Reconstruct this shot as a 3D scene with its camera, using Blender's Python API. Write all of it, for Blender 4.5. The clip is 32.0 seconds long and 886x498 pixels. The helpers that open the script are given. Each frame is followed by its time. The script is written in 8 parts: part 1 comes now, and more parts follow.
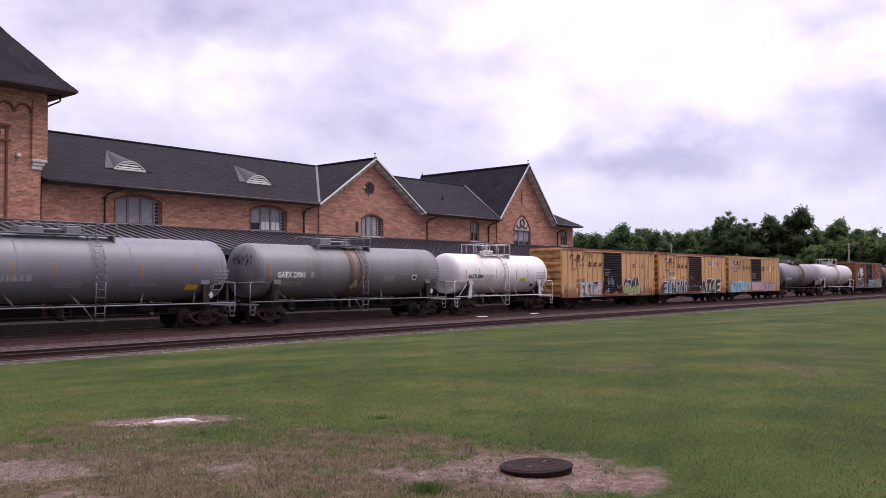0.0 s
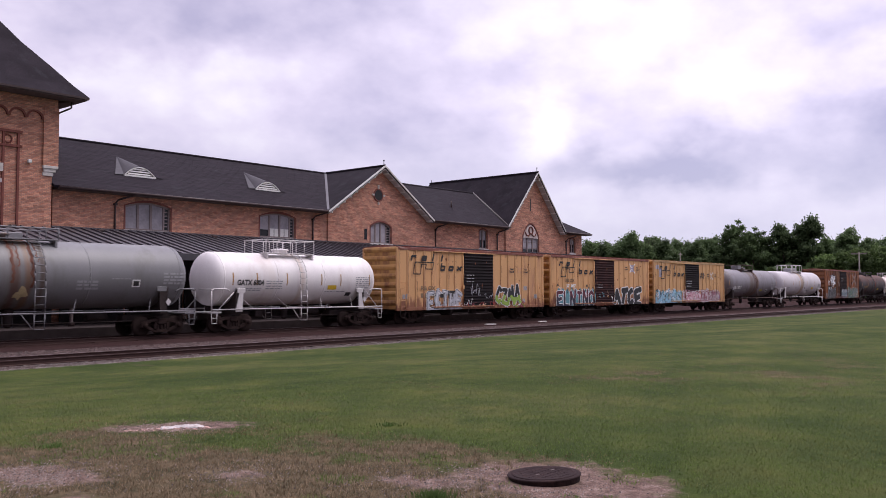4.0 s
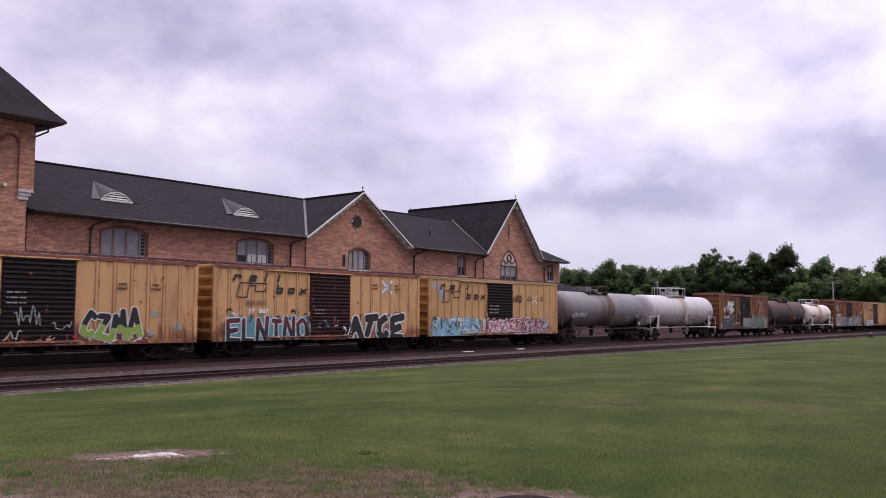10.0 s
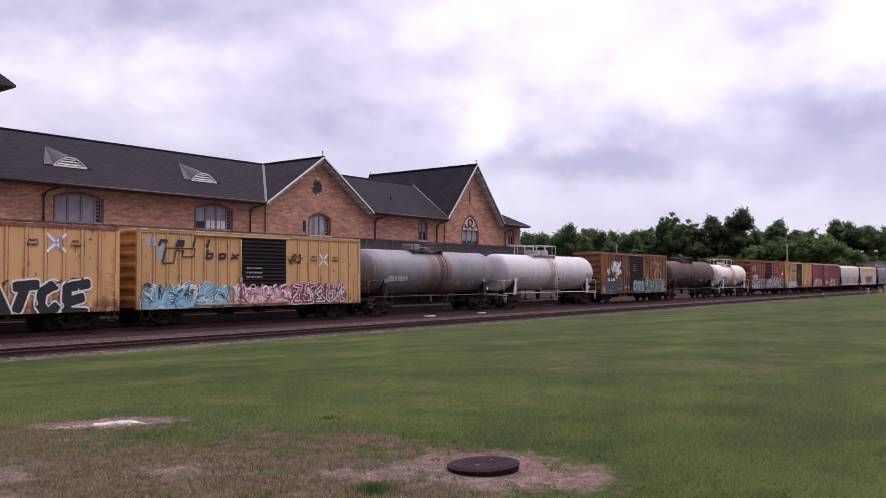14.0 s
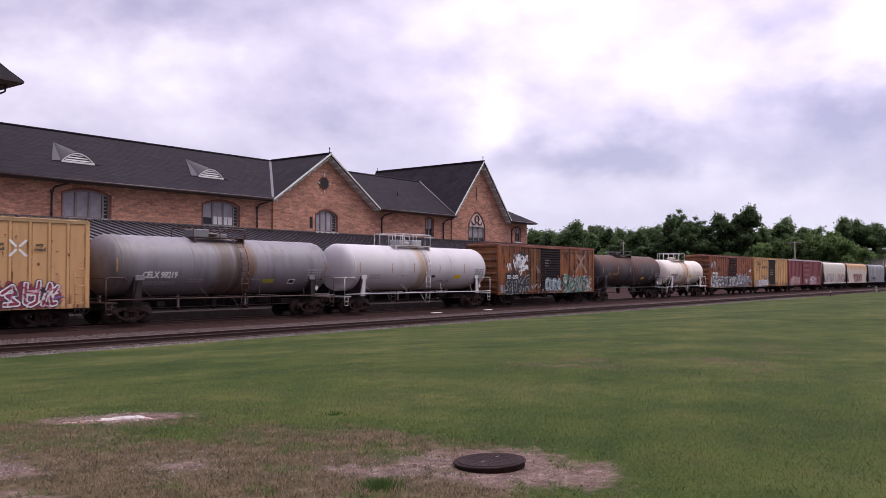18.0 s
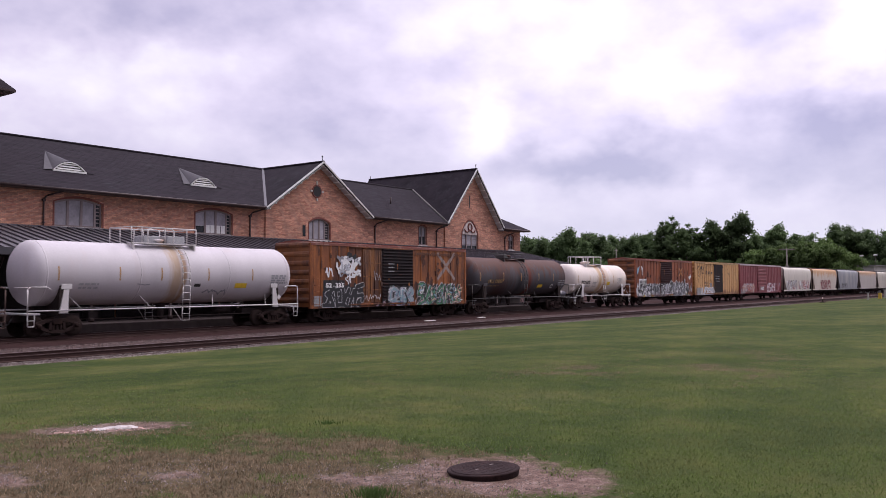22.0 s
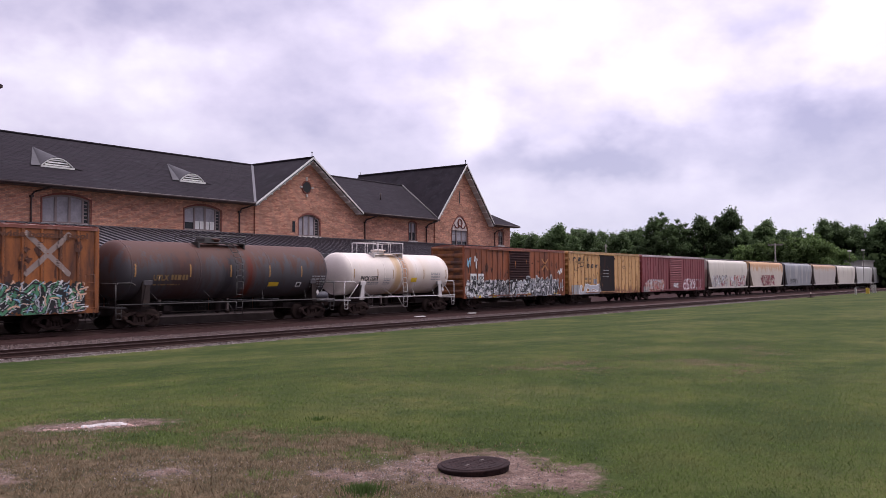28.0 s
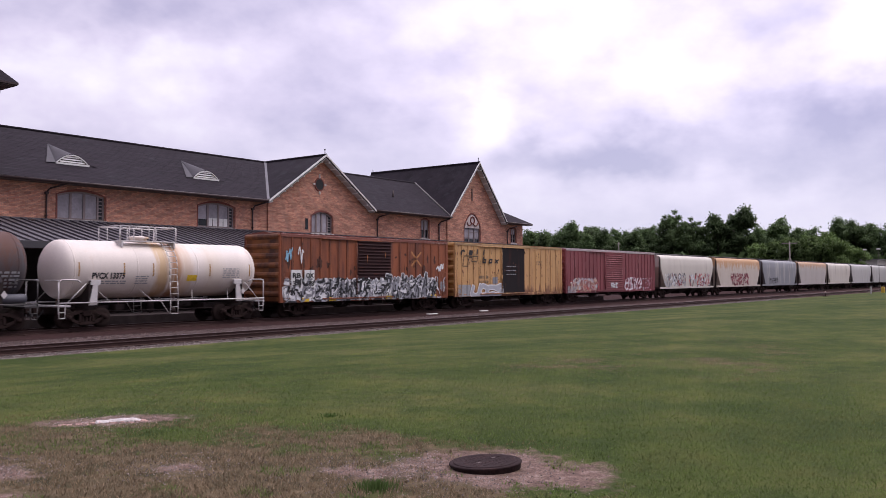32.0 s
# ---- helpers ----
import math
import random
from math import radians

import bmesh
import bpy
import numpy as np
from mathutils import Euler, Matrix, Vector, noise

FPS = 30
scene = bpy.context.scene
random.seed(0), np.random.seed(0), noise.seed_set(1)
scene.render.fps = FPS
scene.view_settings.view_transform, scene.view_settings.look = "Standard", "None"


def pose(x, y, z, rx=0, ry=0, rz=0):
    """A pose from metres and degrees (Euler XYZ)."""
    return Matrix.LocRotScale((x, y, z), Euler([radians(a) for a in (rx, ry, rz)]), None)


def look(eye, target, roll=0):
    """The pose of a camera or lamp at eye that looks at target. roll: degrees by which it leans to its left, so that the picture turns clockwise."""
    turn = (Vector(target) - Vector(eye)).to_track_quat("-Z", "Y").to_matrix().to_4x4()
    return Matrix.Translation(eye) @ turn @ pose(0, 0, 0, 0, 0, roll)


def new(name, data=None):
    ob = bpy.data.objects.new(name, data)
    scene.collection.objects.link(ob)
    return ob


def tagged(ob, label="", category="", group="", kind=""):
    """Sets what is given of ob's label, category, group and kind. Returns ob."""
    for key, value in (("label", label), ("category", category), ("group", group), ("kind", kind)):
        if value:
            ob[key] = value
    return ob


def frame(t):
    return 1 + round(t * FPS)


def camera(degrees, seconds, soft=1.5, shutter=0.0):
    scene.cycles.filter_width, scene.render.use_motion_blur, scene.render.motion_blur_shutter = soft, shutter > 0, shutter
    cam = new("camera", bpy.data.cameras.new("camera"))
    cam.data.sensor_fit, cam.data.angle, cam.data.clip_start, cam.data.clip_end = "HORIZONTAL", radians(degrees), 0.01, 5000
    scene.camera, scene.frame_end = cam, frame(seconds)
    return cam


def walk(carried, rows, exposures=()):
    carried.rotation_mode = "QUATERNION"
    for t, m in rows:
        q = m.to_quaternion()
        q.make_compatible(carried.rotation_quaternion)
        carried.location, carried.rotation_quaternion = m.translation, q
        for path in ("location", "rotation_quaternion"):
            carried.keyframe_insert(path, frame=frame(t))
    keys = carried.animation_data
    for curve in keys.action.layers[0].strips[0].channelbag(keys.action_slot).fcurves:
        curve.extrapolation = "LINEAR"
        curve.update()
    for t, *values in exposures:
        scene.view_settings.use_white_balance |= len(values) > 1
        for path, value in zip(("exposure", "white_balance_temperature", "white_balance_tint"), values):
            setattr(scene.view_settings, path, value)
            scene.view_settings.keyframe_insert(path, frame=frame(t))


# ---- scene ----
EXPOSURE = 0.0
SKY_STRENGTH = 0.95
SUN_STRENGTH = 2.0
CLOUD_SHIFT = (0.6, 0.2, 0.0)
# bearing and height in degrees, half width and half height, how much brighter or darker
CLOUD_MASSES = ((52, 17.8, 6, 2.6, .08), (56.7, 11.3, 2.8, 2.4, .24), (61, 16.5, 7, 4, .08), (70, 11.8, 5, 3.6, .14), (79.5, 16, 5, 4, .22), (34.5, 13.8, 4.5, 2.2, .15), (28.5, 12, 5, 2.2, .11),
                (66, 5.6, 10, 1.4, .10), (30, 17.5, 9, 3.4, -.24), (43, 17.5, 6, 2.6, -.10), (45.3, 10.4, 6.5, 2.4, -.11), (54.5, 14, 4, 1.4, -.12), (63.8, 8.0, 6, 1.7, -.28), (75.2, 15.8, 3, 1.8, -.18), (78, 10.1, 6, 2.0, -.26), (76, 6.8, 10, 1.6, -.16), (24, 6.5, 9, 3.0, -.10))
LENS = 54.46
HEADING = -49.94
# seconds, yaw, pitch, roll of a camera held at one spot
HELD = [
    (0, 0.00, 2.15, 0.28),
    (0.5, -0.14, 2.51, 0.16),
    (1, 0.12, 3.08, -0.01),
    (1.5, -0.06, 2.50, 0.04),
    (2, 0.10, 2.66, -0.05),
    (2.5, 0.30, 2.76, -0.02),
    (4.5, 0.64, 2.66, -0.01),
    (5, 0.85, 2.86, -0.11),
    (5.5, 0.89, 3.10, -0.14),
    (6, 0.83, 3.29, -0.19),
    (6.5, 0.88, 3.41, -0.33),
    (7, 1.09, 3.52, -0.20),
    (7.5, 1.25, 3.58, -0.15),
    (8, 1.20, 3.45, -0.20),
    (8.5, 1.13, 3.31, -0.09),
    (9, 0.88, 3.37, -0.98),
    (9.5, 0.06, 3.93, -0.75),
    (10, -0.90, 4.44, -0.23),
    (10.5, -1.91, 3.81, 0.02),
    (11, -2.85, 3.47, -0.10),
    (11.5, -3.30, 2.96, -0.35),
    (12, -3.49, 2.79, -0.18),
    (12.5, -3.24, 2.99, 0.14),
    (13, -3.26, 3.07, 0.18),
    (13.5, -3.57, 2.61, 0.11),
    (14, -3.45, 2.10, 0.26),
    (14.5, -3.27, 1.88, 0.54),
    (16.5, -2.90, 1.76, 0.37),
    (17, -2.94, 1.70, 0.27),
    (17.5, -2.97, 1.77, 0.21),
    (18, -3.02, 1.88, 0.11),
    (18.5, -3.26, 2.02, 0.20),
    (19, -3.54, 2.17, -0.05),
    (19.5, -3.55, 2.29, -0.10),
    (20, -3.45, 2.37, -0.39),
    (20.5, -3.43, 2.35, -0.35),
    (21, -3.52, 2.37, -0.09),
    (21.5, -3.52, 2.40, 0.07),
    (22, -3.47, 2.40, 0.31),
    (22.5, -3.40, 2.43, 0.38),
    (23, -3.42, 2.61, 0.37),
    (23.5, -3.54, 2.81, 0.19),
    (24, -3.73, 2.93, 0.30),
    (24.5, -3.88, 2.94, 0.21),
    (26.5, -3.53, 2.68, 0.25),
    (27, -3.60, 2.54, 0.25),
    (27.5, -3.81, 2.35, 0.56),
    (28, -4.13, 2.12, 0.42),
    (28.5, -4.15, 2.00, 0.25),
    (29, -3.88, 2.09, 0.25),
    (29.5, -3.70, 2.26, 0.11),
    (30, -3.56, 2.32, 0.21),
    (30.5, -3.30, 2.25, 0.03),
    (31, -3.00, 2.17, -0.04),
    (31.5, -3.05, 2.09, -0.07),
    (32, -3.31, 1.96, 0.23),
]
EYE = (0.0, 0.0, 1.6)
cam = camera(LENS, 32.0, soft=0.85, shutter=0.35)
walk(cam, [(t, pose(*EYE, 90 + pitch, roll, HEADING + yaw)) for t, yaw, pitch, roll in HELD],
     exposures=[(t, EXPOSURE + e, 6500, 14) for t, e in ((0.0, 0.08), (1.0, 0.0), (8.0, -0.06), (9.5, -0.08), (10.2, -0.14), (11.0, -0.17), (12.0, -0.10), (13.5, -0.04), (21.0, -0.03), (24.0, -0.09), (27.0, -0.02), (32.0, -0.03))])

# X runs along the tracks, Y away from the viewer across them, Z up
RAIL_Z = -0.62        # top of the rails
TRAIN_Y = 38.05       # centre of the train's track
NEAR_Y = 28.5         # centre of the empty track
WALL_Y = 49.0         # the depot's front wall


# ---- world and light ----
def make_world():
    world = bpy.data.worlds.new("overcast_sky")
    scene.world = world
    world.use_nodes = True
    nt = world.node_tree
    nt.nodes.clear()
    N, L = nt.nodes.new, nt.links.new
    out, bg = N("ShaderNodeOutputWorld"), N("ShaderNodeBackground")
    sky = N("ShaderNodeTexSky")
    sky.sky_type = "NISHITA"
    sky.sun_disc = False
    sky.sun_elevation, sky.sun_rotation = radians(60), radians(127)
    dim = N("ShaderNodeMix")
    dim.data_type, dim.blend_type = "RGBA", "MULTIPLY"
    dim.inputs[0].default_value = 1.0
    dim.inputs[7].default_value = (0.12, 0.12, 0.12, 1)
    L(sky.outputs[0], dim.inputs[6])
    # soft cloud: uneven vapour, and the larger masses by bearing and height
    def calc(op, a, b=None, c=None):
        n = N("ShaderNodeMath")
        n.operation = op
        for k, x in enumerate((a, b, c)):
            if isinstance(x, (int, float)):
                n.inputs[k].default_value = x
            elif x is not None:
                L(x, n.inputs[k])
        return n.outputs[0]

    def vapour(scale, detail, rough, tall, shift):
        mp, n = N("ShaderNodeMapping"), N("ShaderNodeTexNoise")
        mp.inputs["Scale"].default_value, mp.inputs["Location"].default_value = (1, 1, tall), shift
        n.inputs["Scale"].default_value, n.inputs["Detail"].default_value, n.inputs["Roughness"].default_value = scale, detail, rough
        L(co.outputs["Generated"], mp.inputs[0])
        L(mp.outputs[0], n.inputs["Vector"])
        return n.outputs

    co, sep = N("ShaderNodeTexCoord"), N("ShaderNodeSeparateXYZ")
    L(co.outputs["Generated"], sep.inputs[0])
    drift, drift2 = vapour(9.0, 4, 0.55, 1.6, CLOUD_SHIFT)[0], vapour(9.0, 4, 0.55, 1.6, (3.1, 1.7, 0.4))[0]
    az = calc("MULTIPLY_ADD", calc("SUBTRACT", drift, 0.5), 9.0, calc("DEGREES", calc("ARCTAN2", sep.outputs[0], sep.outputs[1])))
    el = calc("MULTIPLY_ADD", calc("SUBTRACT", drift2, 0.5), 6.0, calc("DEGREES", calc("ARCSINE", sep.outputs[2])))
    cover = calc("MULTIPLY_ADD", vapour(3.4, 5, 0.50, 1.3, CLOUD_SHIFT)[0], 0.62, 0.20)
    cover = calc("MULTIPLY_ADD", calc("SUBTRACT", vapour(14.0, 4, 0.52, 1.7, (0.3, 0.8, 0.1))[0], 0.5), 0.40, cover)
    for a, e, wide, tall, amount in CLOUD_MASSES:
        u = calc("DIVIDE", calc("SUBTRACT", az, a), wide)
        v = calc("DIVIDE", calc("SUBTRACT", el, e), tall)
        d = calc("ADD", calc("MULTIPLY", u, u), calc("MULTIPLY", v, v))
        cover = calc("MULTIPLY_ADD", calc("EXPONENT", calc("MULTIPLY", d, -1.0)), amount, cover)
    ramp = N("ShaderNodeValToRGB")
    e = ramp.color_ramp.elements
    e[0].position, e[0].color = 0.20, (0.50, 0.48, 0.72, 1)
    e[1].position, e[1].color = 0.70, (1.18, 1.14, 1.24, 1)
    m = ramp.color_ramp.elements.new(0.50)
    m.color = (0.92, 0.85, 1.07, 1)
    L(cover, ramp.inputs[0])
    mix = N("ShaderNodeMix")
    mix.data_type = "RGBA"
    mix.inputs[0].default_value = 0.92
    L(dim.outputs[2], mix.inputs[6])
    L(ramp.outputs[0], mix.inputs[7])
    # pale haze low over the horizon
    haze, bank = N("ShaderNodeMapRange"), N("ShaderNodeMix")
    haze.inputs[1].default_value, haze.inputs[2].default_value, haze.inputs[3].default_value, haze.inputs[4].default_value = 0.02, 0.20, 0.70, 0.0
    L(sep.outputs[2], haze.inputs[0])
    bank.data_type = "RGBA"
    bank.inputs[7].default_value = (0.62, 0.645, 0.77, 1)
    L(haze.outputs[0], bank.inputs[0])
    L(mix.outputs[2], bank.inputs[6])
    mix = bank
    # an overcast sky is brighter overhead than near the horizon
    up = N("ShaderNodeMapRange")
    up.inputs[1].default_value, up.inputs[2].default_value, up.inputs[3].default_value, up.inputs[4].default_value = 0.33, 0.95, 1.0, 2.4
    L(sep.outputs[2], up.inputs[0])
    high = N("ShaderNodeVectorMath")
    high.operation = "SCALE"
    L(mix.outputs[2], high.inputs[0])
    L(up.outputs[0], high.inputs["Scale"])
    # thinner cloud, so a whiter sky, on the sun's side
    side, glow = N("ShaderNodeMapRange"), N("ShaderNodeVectorMath")
    side.inputs[1].default_value, side.inputs[2].default_value, side.inputs[3].default_value, side.inputs[4].default_value = 0.50, 1.0, 0.97, 1.14
    glow.operation = "SCALE"
    L(sep.outputs[0], side.inputs[0])
    L(high.outputs[0], glow.inputs[0])
    L(side.outputs[0], glow.inputs["Scale"])
    # the unseen sky behind the viewer is dimmed to light near sides less
    rear, dull = N("ShaderNodeMapRange"), N("ShaderNodeVectorMath")
    rear.inputs[1].default_value, rear.inputs[2].default_value, rear.inputs[3].default_value, rear.inputs[4].default_value = -0.6, 0.25, 0.72, 1.0
    dull.operation = "SCALE"
    L(sep.outputs[1], rear.inputs[0])
    L(glow.outputs[0], dull.inputs[0])
    L(rear.outputs[0], dull.inputs["Scale"])
    # and the unseen sky away from the sun is dimmed, darkening left-facing ends
    lee, dusk = N("ShaderNodeMapRange"), N("ShaderNodeVectorMath")
    lee.inputs[1].default_value, lee.inputs[2].default_value, lee.inputs[3].default_value, lee.inputs[4].default_value = -0.95, 0.35, 0.38, 1.0
    dusk.operation = "SCALE"
    L(sep.outputs[0], lee.inputs[0])
    L(dull.outputs[0], dusk.inputs[0])
    L(lee.outputs[0], dusk.inputs["Scale"])
    L(dusk.outputs[0], bg.inputs["Color"])
    bg.inputs["Strength"].default_value = SKY_STRENGTH
    L(bg.outputs[0], out.inputs[0])
    sun = bpy.data.lights.new("sun", "SUN")
    sun.energy, sun.angle, sun.color = SUN_STRENGTH, radians(40), (1.0, 0.96, 0.90)
    ob = new("sun", sun)
    ob.matrix_world = look((90, -25, 130), (30, 20, 0))


make_world()


# ---- materials ----
MATS = {}


def mat(name, base, rough=0.7, metal=0.0, vary=0.15, scale=3.0, fine=40.0, bump=0.0, stain=None, stain_amount=0.0,
        stain_scale=1.2, island=0.0, obrand=0.0, spec=0.5, streak=False, dust=None, foot=None, wash=()):
    """Paint or bare surface: a base colour with broad and fine variation, stains of a second colour and fine relief."""
    if name in MATS:
        return MATS[name]
    m = bpy.data.materials.new(name)
    MATS[name] = m
    m.use_nodes = True
    nt = m.node_tree
    N, L = nt.nodes.new, nt.links.new
    b = nt.nodes["Principled BSDF"]
    b.inputs["Roughness"].default_value, b.inputs["Metallic"].default_value = rough, metal
    b.inputs["Specular IOR Level"].default_value = spec
    co = N("ShaderNodeTexCoord")
    mp = N("ShaderNodeMapping")
    if streak:
        mp.inputs["Scale"].default_value = (1, 1, 0.18)
    own, away, shift = N("ShaderNodeObjectInfo"), N("ShaderNodeMath"), N("ShaderNodeVectorMath")
    away.operation = "MULTIPLY"
    away.inputs[1].default_value = 61.0
    L(own.outputs["Random"], away.inputs[0])
    L(co.outputs["Object"], shift.inputs[0])
    L(away.outputs[0], shift.inputs[1])
    L(shift.outputs[0], mp.inputs[0])
    big, small = N("ShaderNodeTexNoise"), N("ShaderNodeTexNoise")
    big.inputs["Scale"].default_value, big.inputs["Detail"].default_value = scale, 5
    small.inputs["Scale"].default_value, small.inputs["Detail"].default_value = fine, 3
    L(mp.outputs[0], big.inputs["Vector"])
    L(co.outputs["Object"], small.inputs["Vector"])
    value = N("ShaderNodeMath")
    value.operation = "MULTIPLY_ADD"
    value.inputs[1].default_value, value.inputs[2].default_value = 2.2 * vary, 1 - 1.1 * vary
    L(big.outputs[0], value.inputs[0])
    v2 = N("ShaderNodeMath")
    v2.operation = "MULTIPLY_ADD"
    v2.inputs[1].default_value, v2.inputs[2].default_value = 1.2 * vary, 1 - 0.6 * vary
    L(small.outputs[0], v2.inputs[0])
    v = N("ShaderNodeMath")
    v.operation = "MULTIPLY"
    L(value.outputs[0], v.inputs[0])
    L(v2.outputs[0], v.inputs[1])
    last = v.outputs[0]
    for amount, node, socket in ((island, "ShaderNodeNewGeometry", "Random Per Island"), (obrand, "ShaderNodeObjectInfo", "Random")):
        if amount:
            r, ma, mu = N(node), N("ShaderNodeMath"), N("ShaderNodeMath")
            ma.operation, mu.operation = "MULTIPLY_ADD", "MULTIPLY"
            ma.inputs[1].default_value, ma.inputs[2].default_value = 2 * amount, 1 - amount
            L(r.outputs[socket], ma.inputs[0])
            L(ma.outputs[0], mu.inputs[0])
            L(last, mu.inputs[1])
            last = mu.outputs[0]
    mul = N("ShaderNodeVectorMath")
    mul.operation = "SCALE"
    mul.inputs[0].default_value = base[:3]
    L(last, mul.inputs["Scale"])
    colour = mul.outputs[0]
    for extra, amount, sc in ((stain, stain_amount, stain_scale), (dust, 0.35, 0.6)):
        if extra is None:
            continue
        ns, ramp, mix = N("ShaderNodeTexNoise"), N("ShaderNodeValToRGB"), N("ShaderNodeMix")
        ns.inputs["Scale"].default_value, ns.inputs["Detail"].default_value, ns.inputs["Roughness"].default_value = sc, 8, 0.65
        L(mp.outputs[0], ns.inputs["Vector"])
        ramp.color_ramp.elements[0].position = 0.72 - 0.45 * amount
        ramp.color_ramp.elements[1].position = 0.86 - 0.35 * amount
        L(ns.outputs[0], ramp.inputs[0])
        mix.data_type = "RGBA"
        L(ramp.outputs[0], mix.inputs[0])
        L(colour, mix.inputs[6])
        mix.inputs[7].default_value = (*extra[:3], 1)
        colour = mix.outputs[2]
    if wash:
        # spilled and rusted runs down a shell beside the point x, fading to the width w
        st, sn, sx = N("ShaderNodeMapping"), N("ShaderNodeTexNoise"), N("ShaderNodeSeparateXYZ")
        st.inputs["Scale"].default_value = (3.2, 1, 0.35)
        sn.inputs["Scale"].default_value, sn.inputs["Detail"].default_value, sn.inputs["Roughness"].default_value = 1.7, 6, 0.6
        L(co.outputs["Object"], st.inputs[0])
        L(st.outputs[0], sn.inputs["Vector"])
        L(co.outputs["Object"], sx.inputs[0])
        for x, w, tone, amount in wash:
            ds, ab, fo, mu, rp, mix = (N("ShaderNode" + k) for k in ("Math", "Math", "MapRange", "Math", "MapRange", "Mix"))
            ds.operation, ab.operation, mu.operation = "SUBTRACT", "ABSOLUTE", "ADD"
            ds.inputs[1].default_value = x
            L(sx.outputs[0], ds.inputs[0])
            L(ds.outputs[0], ab.inputs[0])
            fo.inputs[1].default_value, fo.inputs[2].default_value, fo.inputs[3].default_value, fo.inputs[4].default_value = 0, w, 0.45, -0.4
            L(ab.outputs[0], fo.inputs[0])
            L(fo.outputs[0], mu.inputs[0])
            L(sn.outputs[0], mu.inputs[1])
            rp.inputs[1].default_value, rp.inputs[2].default_value, rp.inputs[4].default_value = 0.40, 0.80, amount
            L(mu.outputs[0], rp.inputs[0])
            mix.data_type = "RGBA"
            L(rp.outputs[0], mix.inputs[0])
            L(colour, mix.inputs[6])
            mix.inputs[7].default_value = (*tone, 1)
            colour = mix.outputs[2]
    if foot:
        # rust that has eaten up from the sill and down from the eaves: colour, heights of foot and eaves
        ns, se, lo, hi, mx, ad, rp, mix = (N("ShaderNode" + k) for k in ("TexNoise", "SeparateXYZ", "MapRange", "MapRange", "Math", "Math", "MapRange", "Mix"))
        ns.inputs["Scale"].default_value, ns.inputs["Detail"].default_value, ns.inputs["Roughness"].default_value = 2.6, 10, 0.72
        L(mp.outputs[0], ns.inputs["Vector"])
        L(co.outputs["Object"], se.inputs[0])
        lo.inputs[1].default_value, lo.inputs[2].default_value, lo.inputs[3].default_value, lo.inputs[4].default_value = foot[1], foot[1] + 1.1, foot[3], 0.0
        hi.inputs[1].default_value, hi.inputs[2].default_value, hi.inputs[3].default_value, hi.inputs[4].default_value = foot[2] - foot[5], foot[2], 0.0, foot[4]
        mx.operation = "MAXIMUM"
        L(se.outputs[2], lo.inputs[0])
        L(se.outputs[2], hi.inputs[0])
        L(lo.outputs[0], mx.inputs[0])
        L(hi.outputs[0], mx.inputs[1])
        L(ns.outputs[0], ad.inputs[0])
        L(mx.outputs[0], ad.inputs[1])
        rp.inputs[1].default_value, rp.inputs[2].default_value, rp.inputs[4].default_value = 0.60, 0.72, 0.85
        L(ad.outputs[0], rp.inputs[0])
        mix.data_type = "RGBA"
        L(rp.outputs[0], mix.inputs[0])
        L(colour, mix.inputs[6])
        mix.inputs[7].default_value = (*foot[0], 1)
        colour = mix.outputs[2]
    L(colour, b.inputs["Base Color"])
    if bump:
        bp = N("ShaderNodeBump")
        bp.inputs["Strength"].default_value, bp.inputs["Distance"].default_value = bump, 0.02
        L(small.outputs[0], bp.inputs["Height"])
        L(bp.outputs[0], b.inputs["Normal"])
    return m


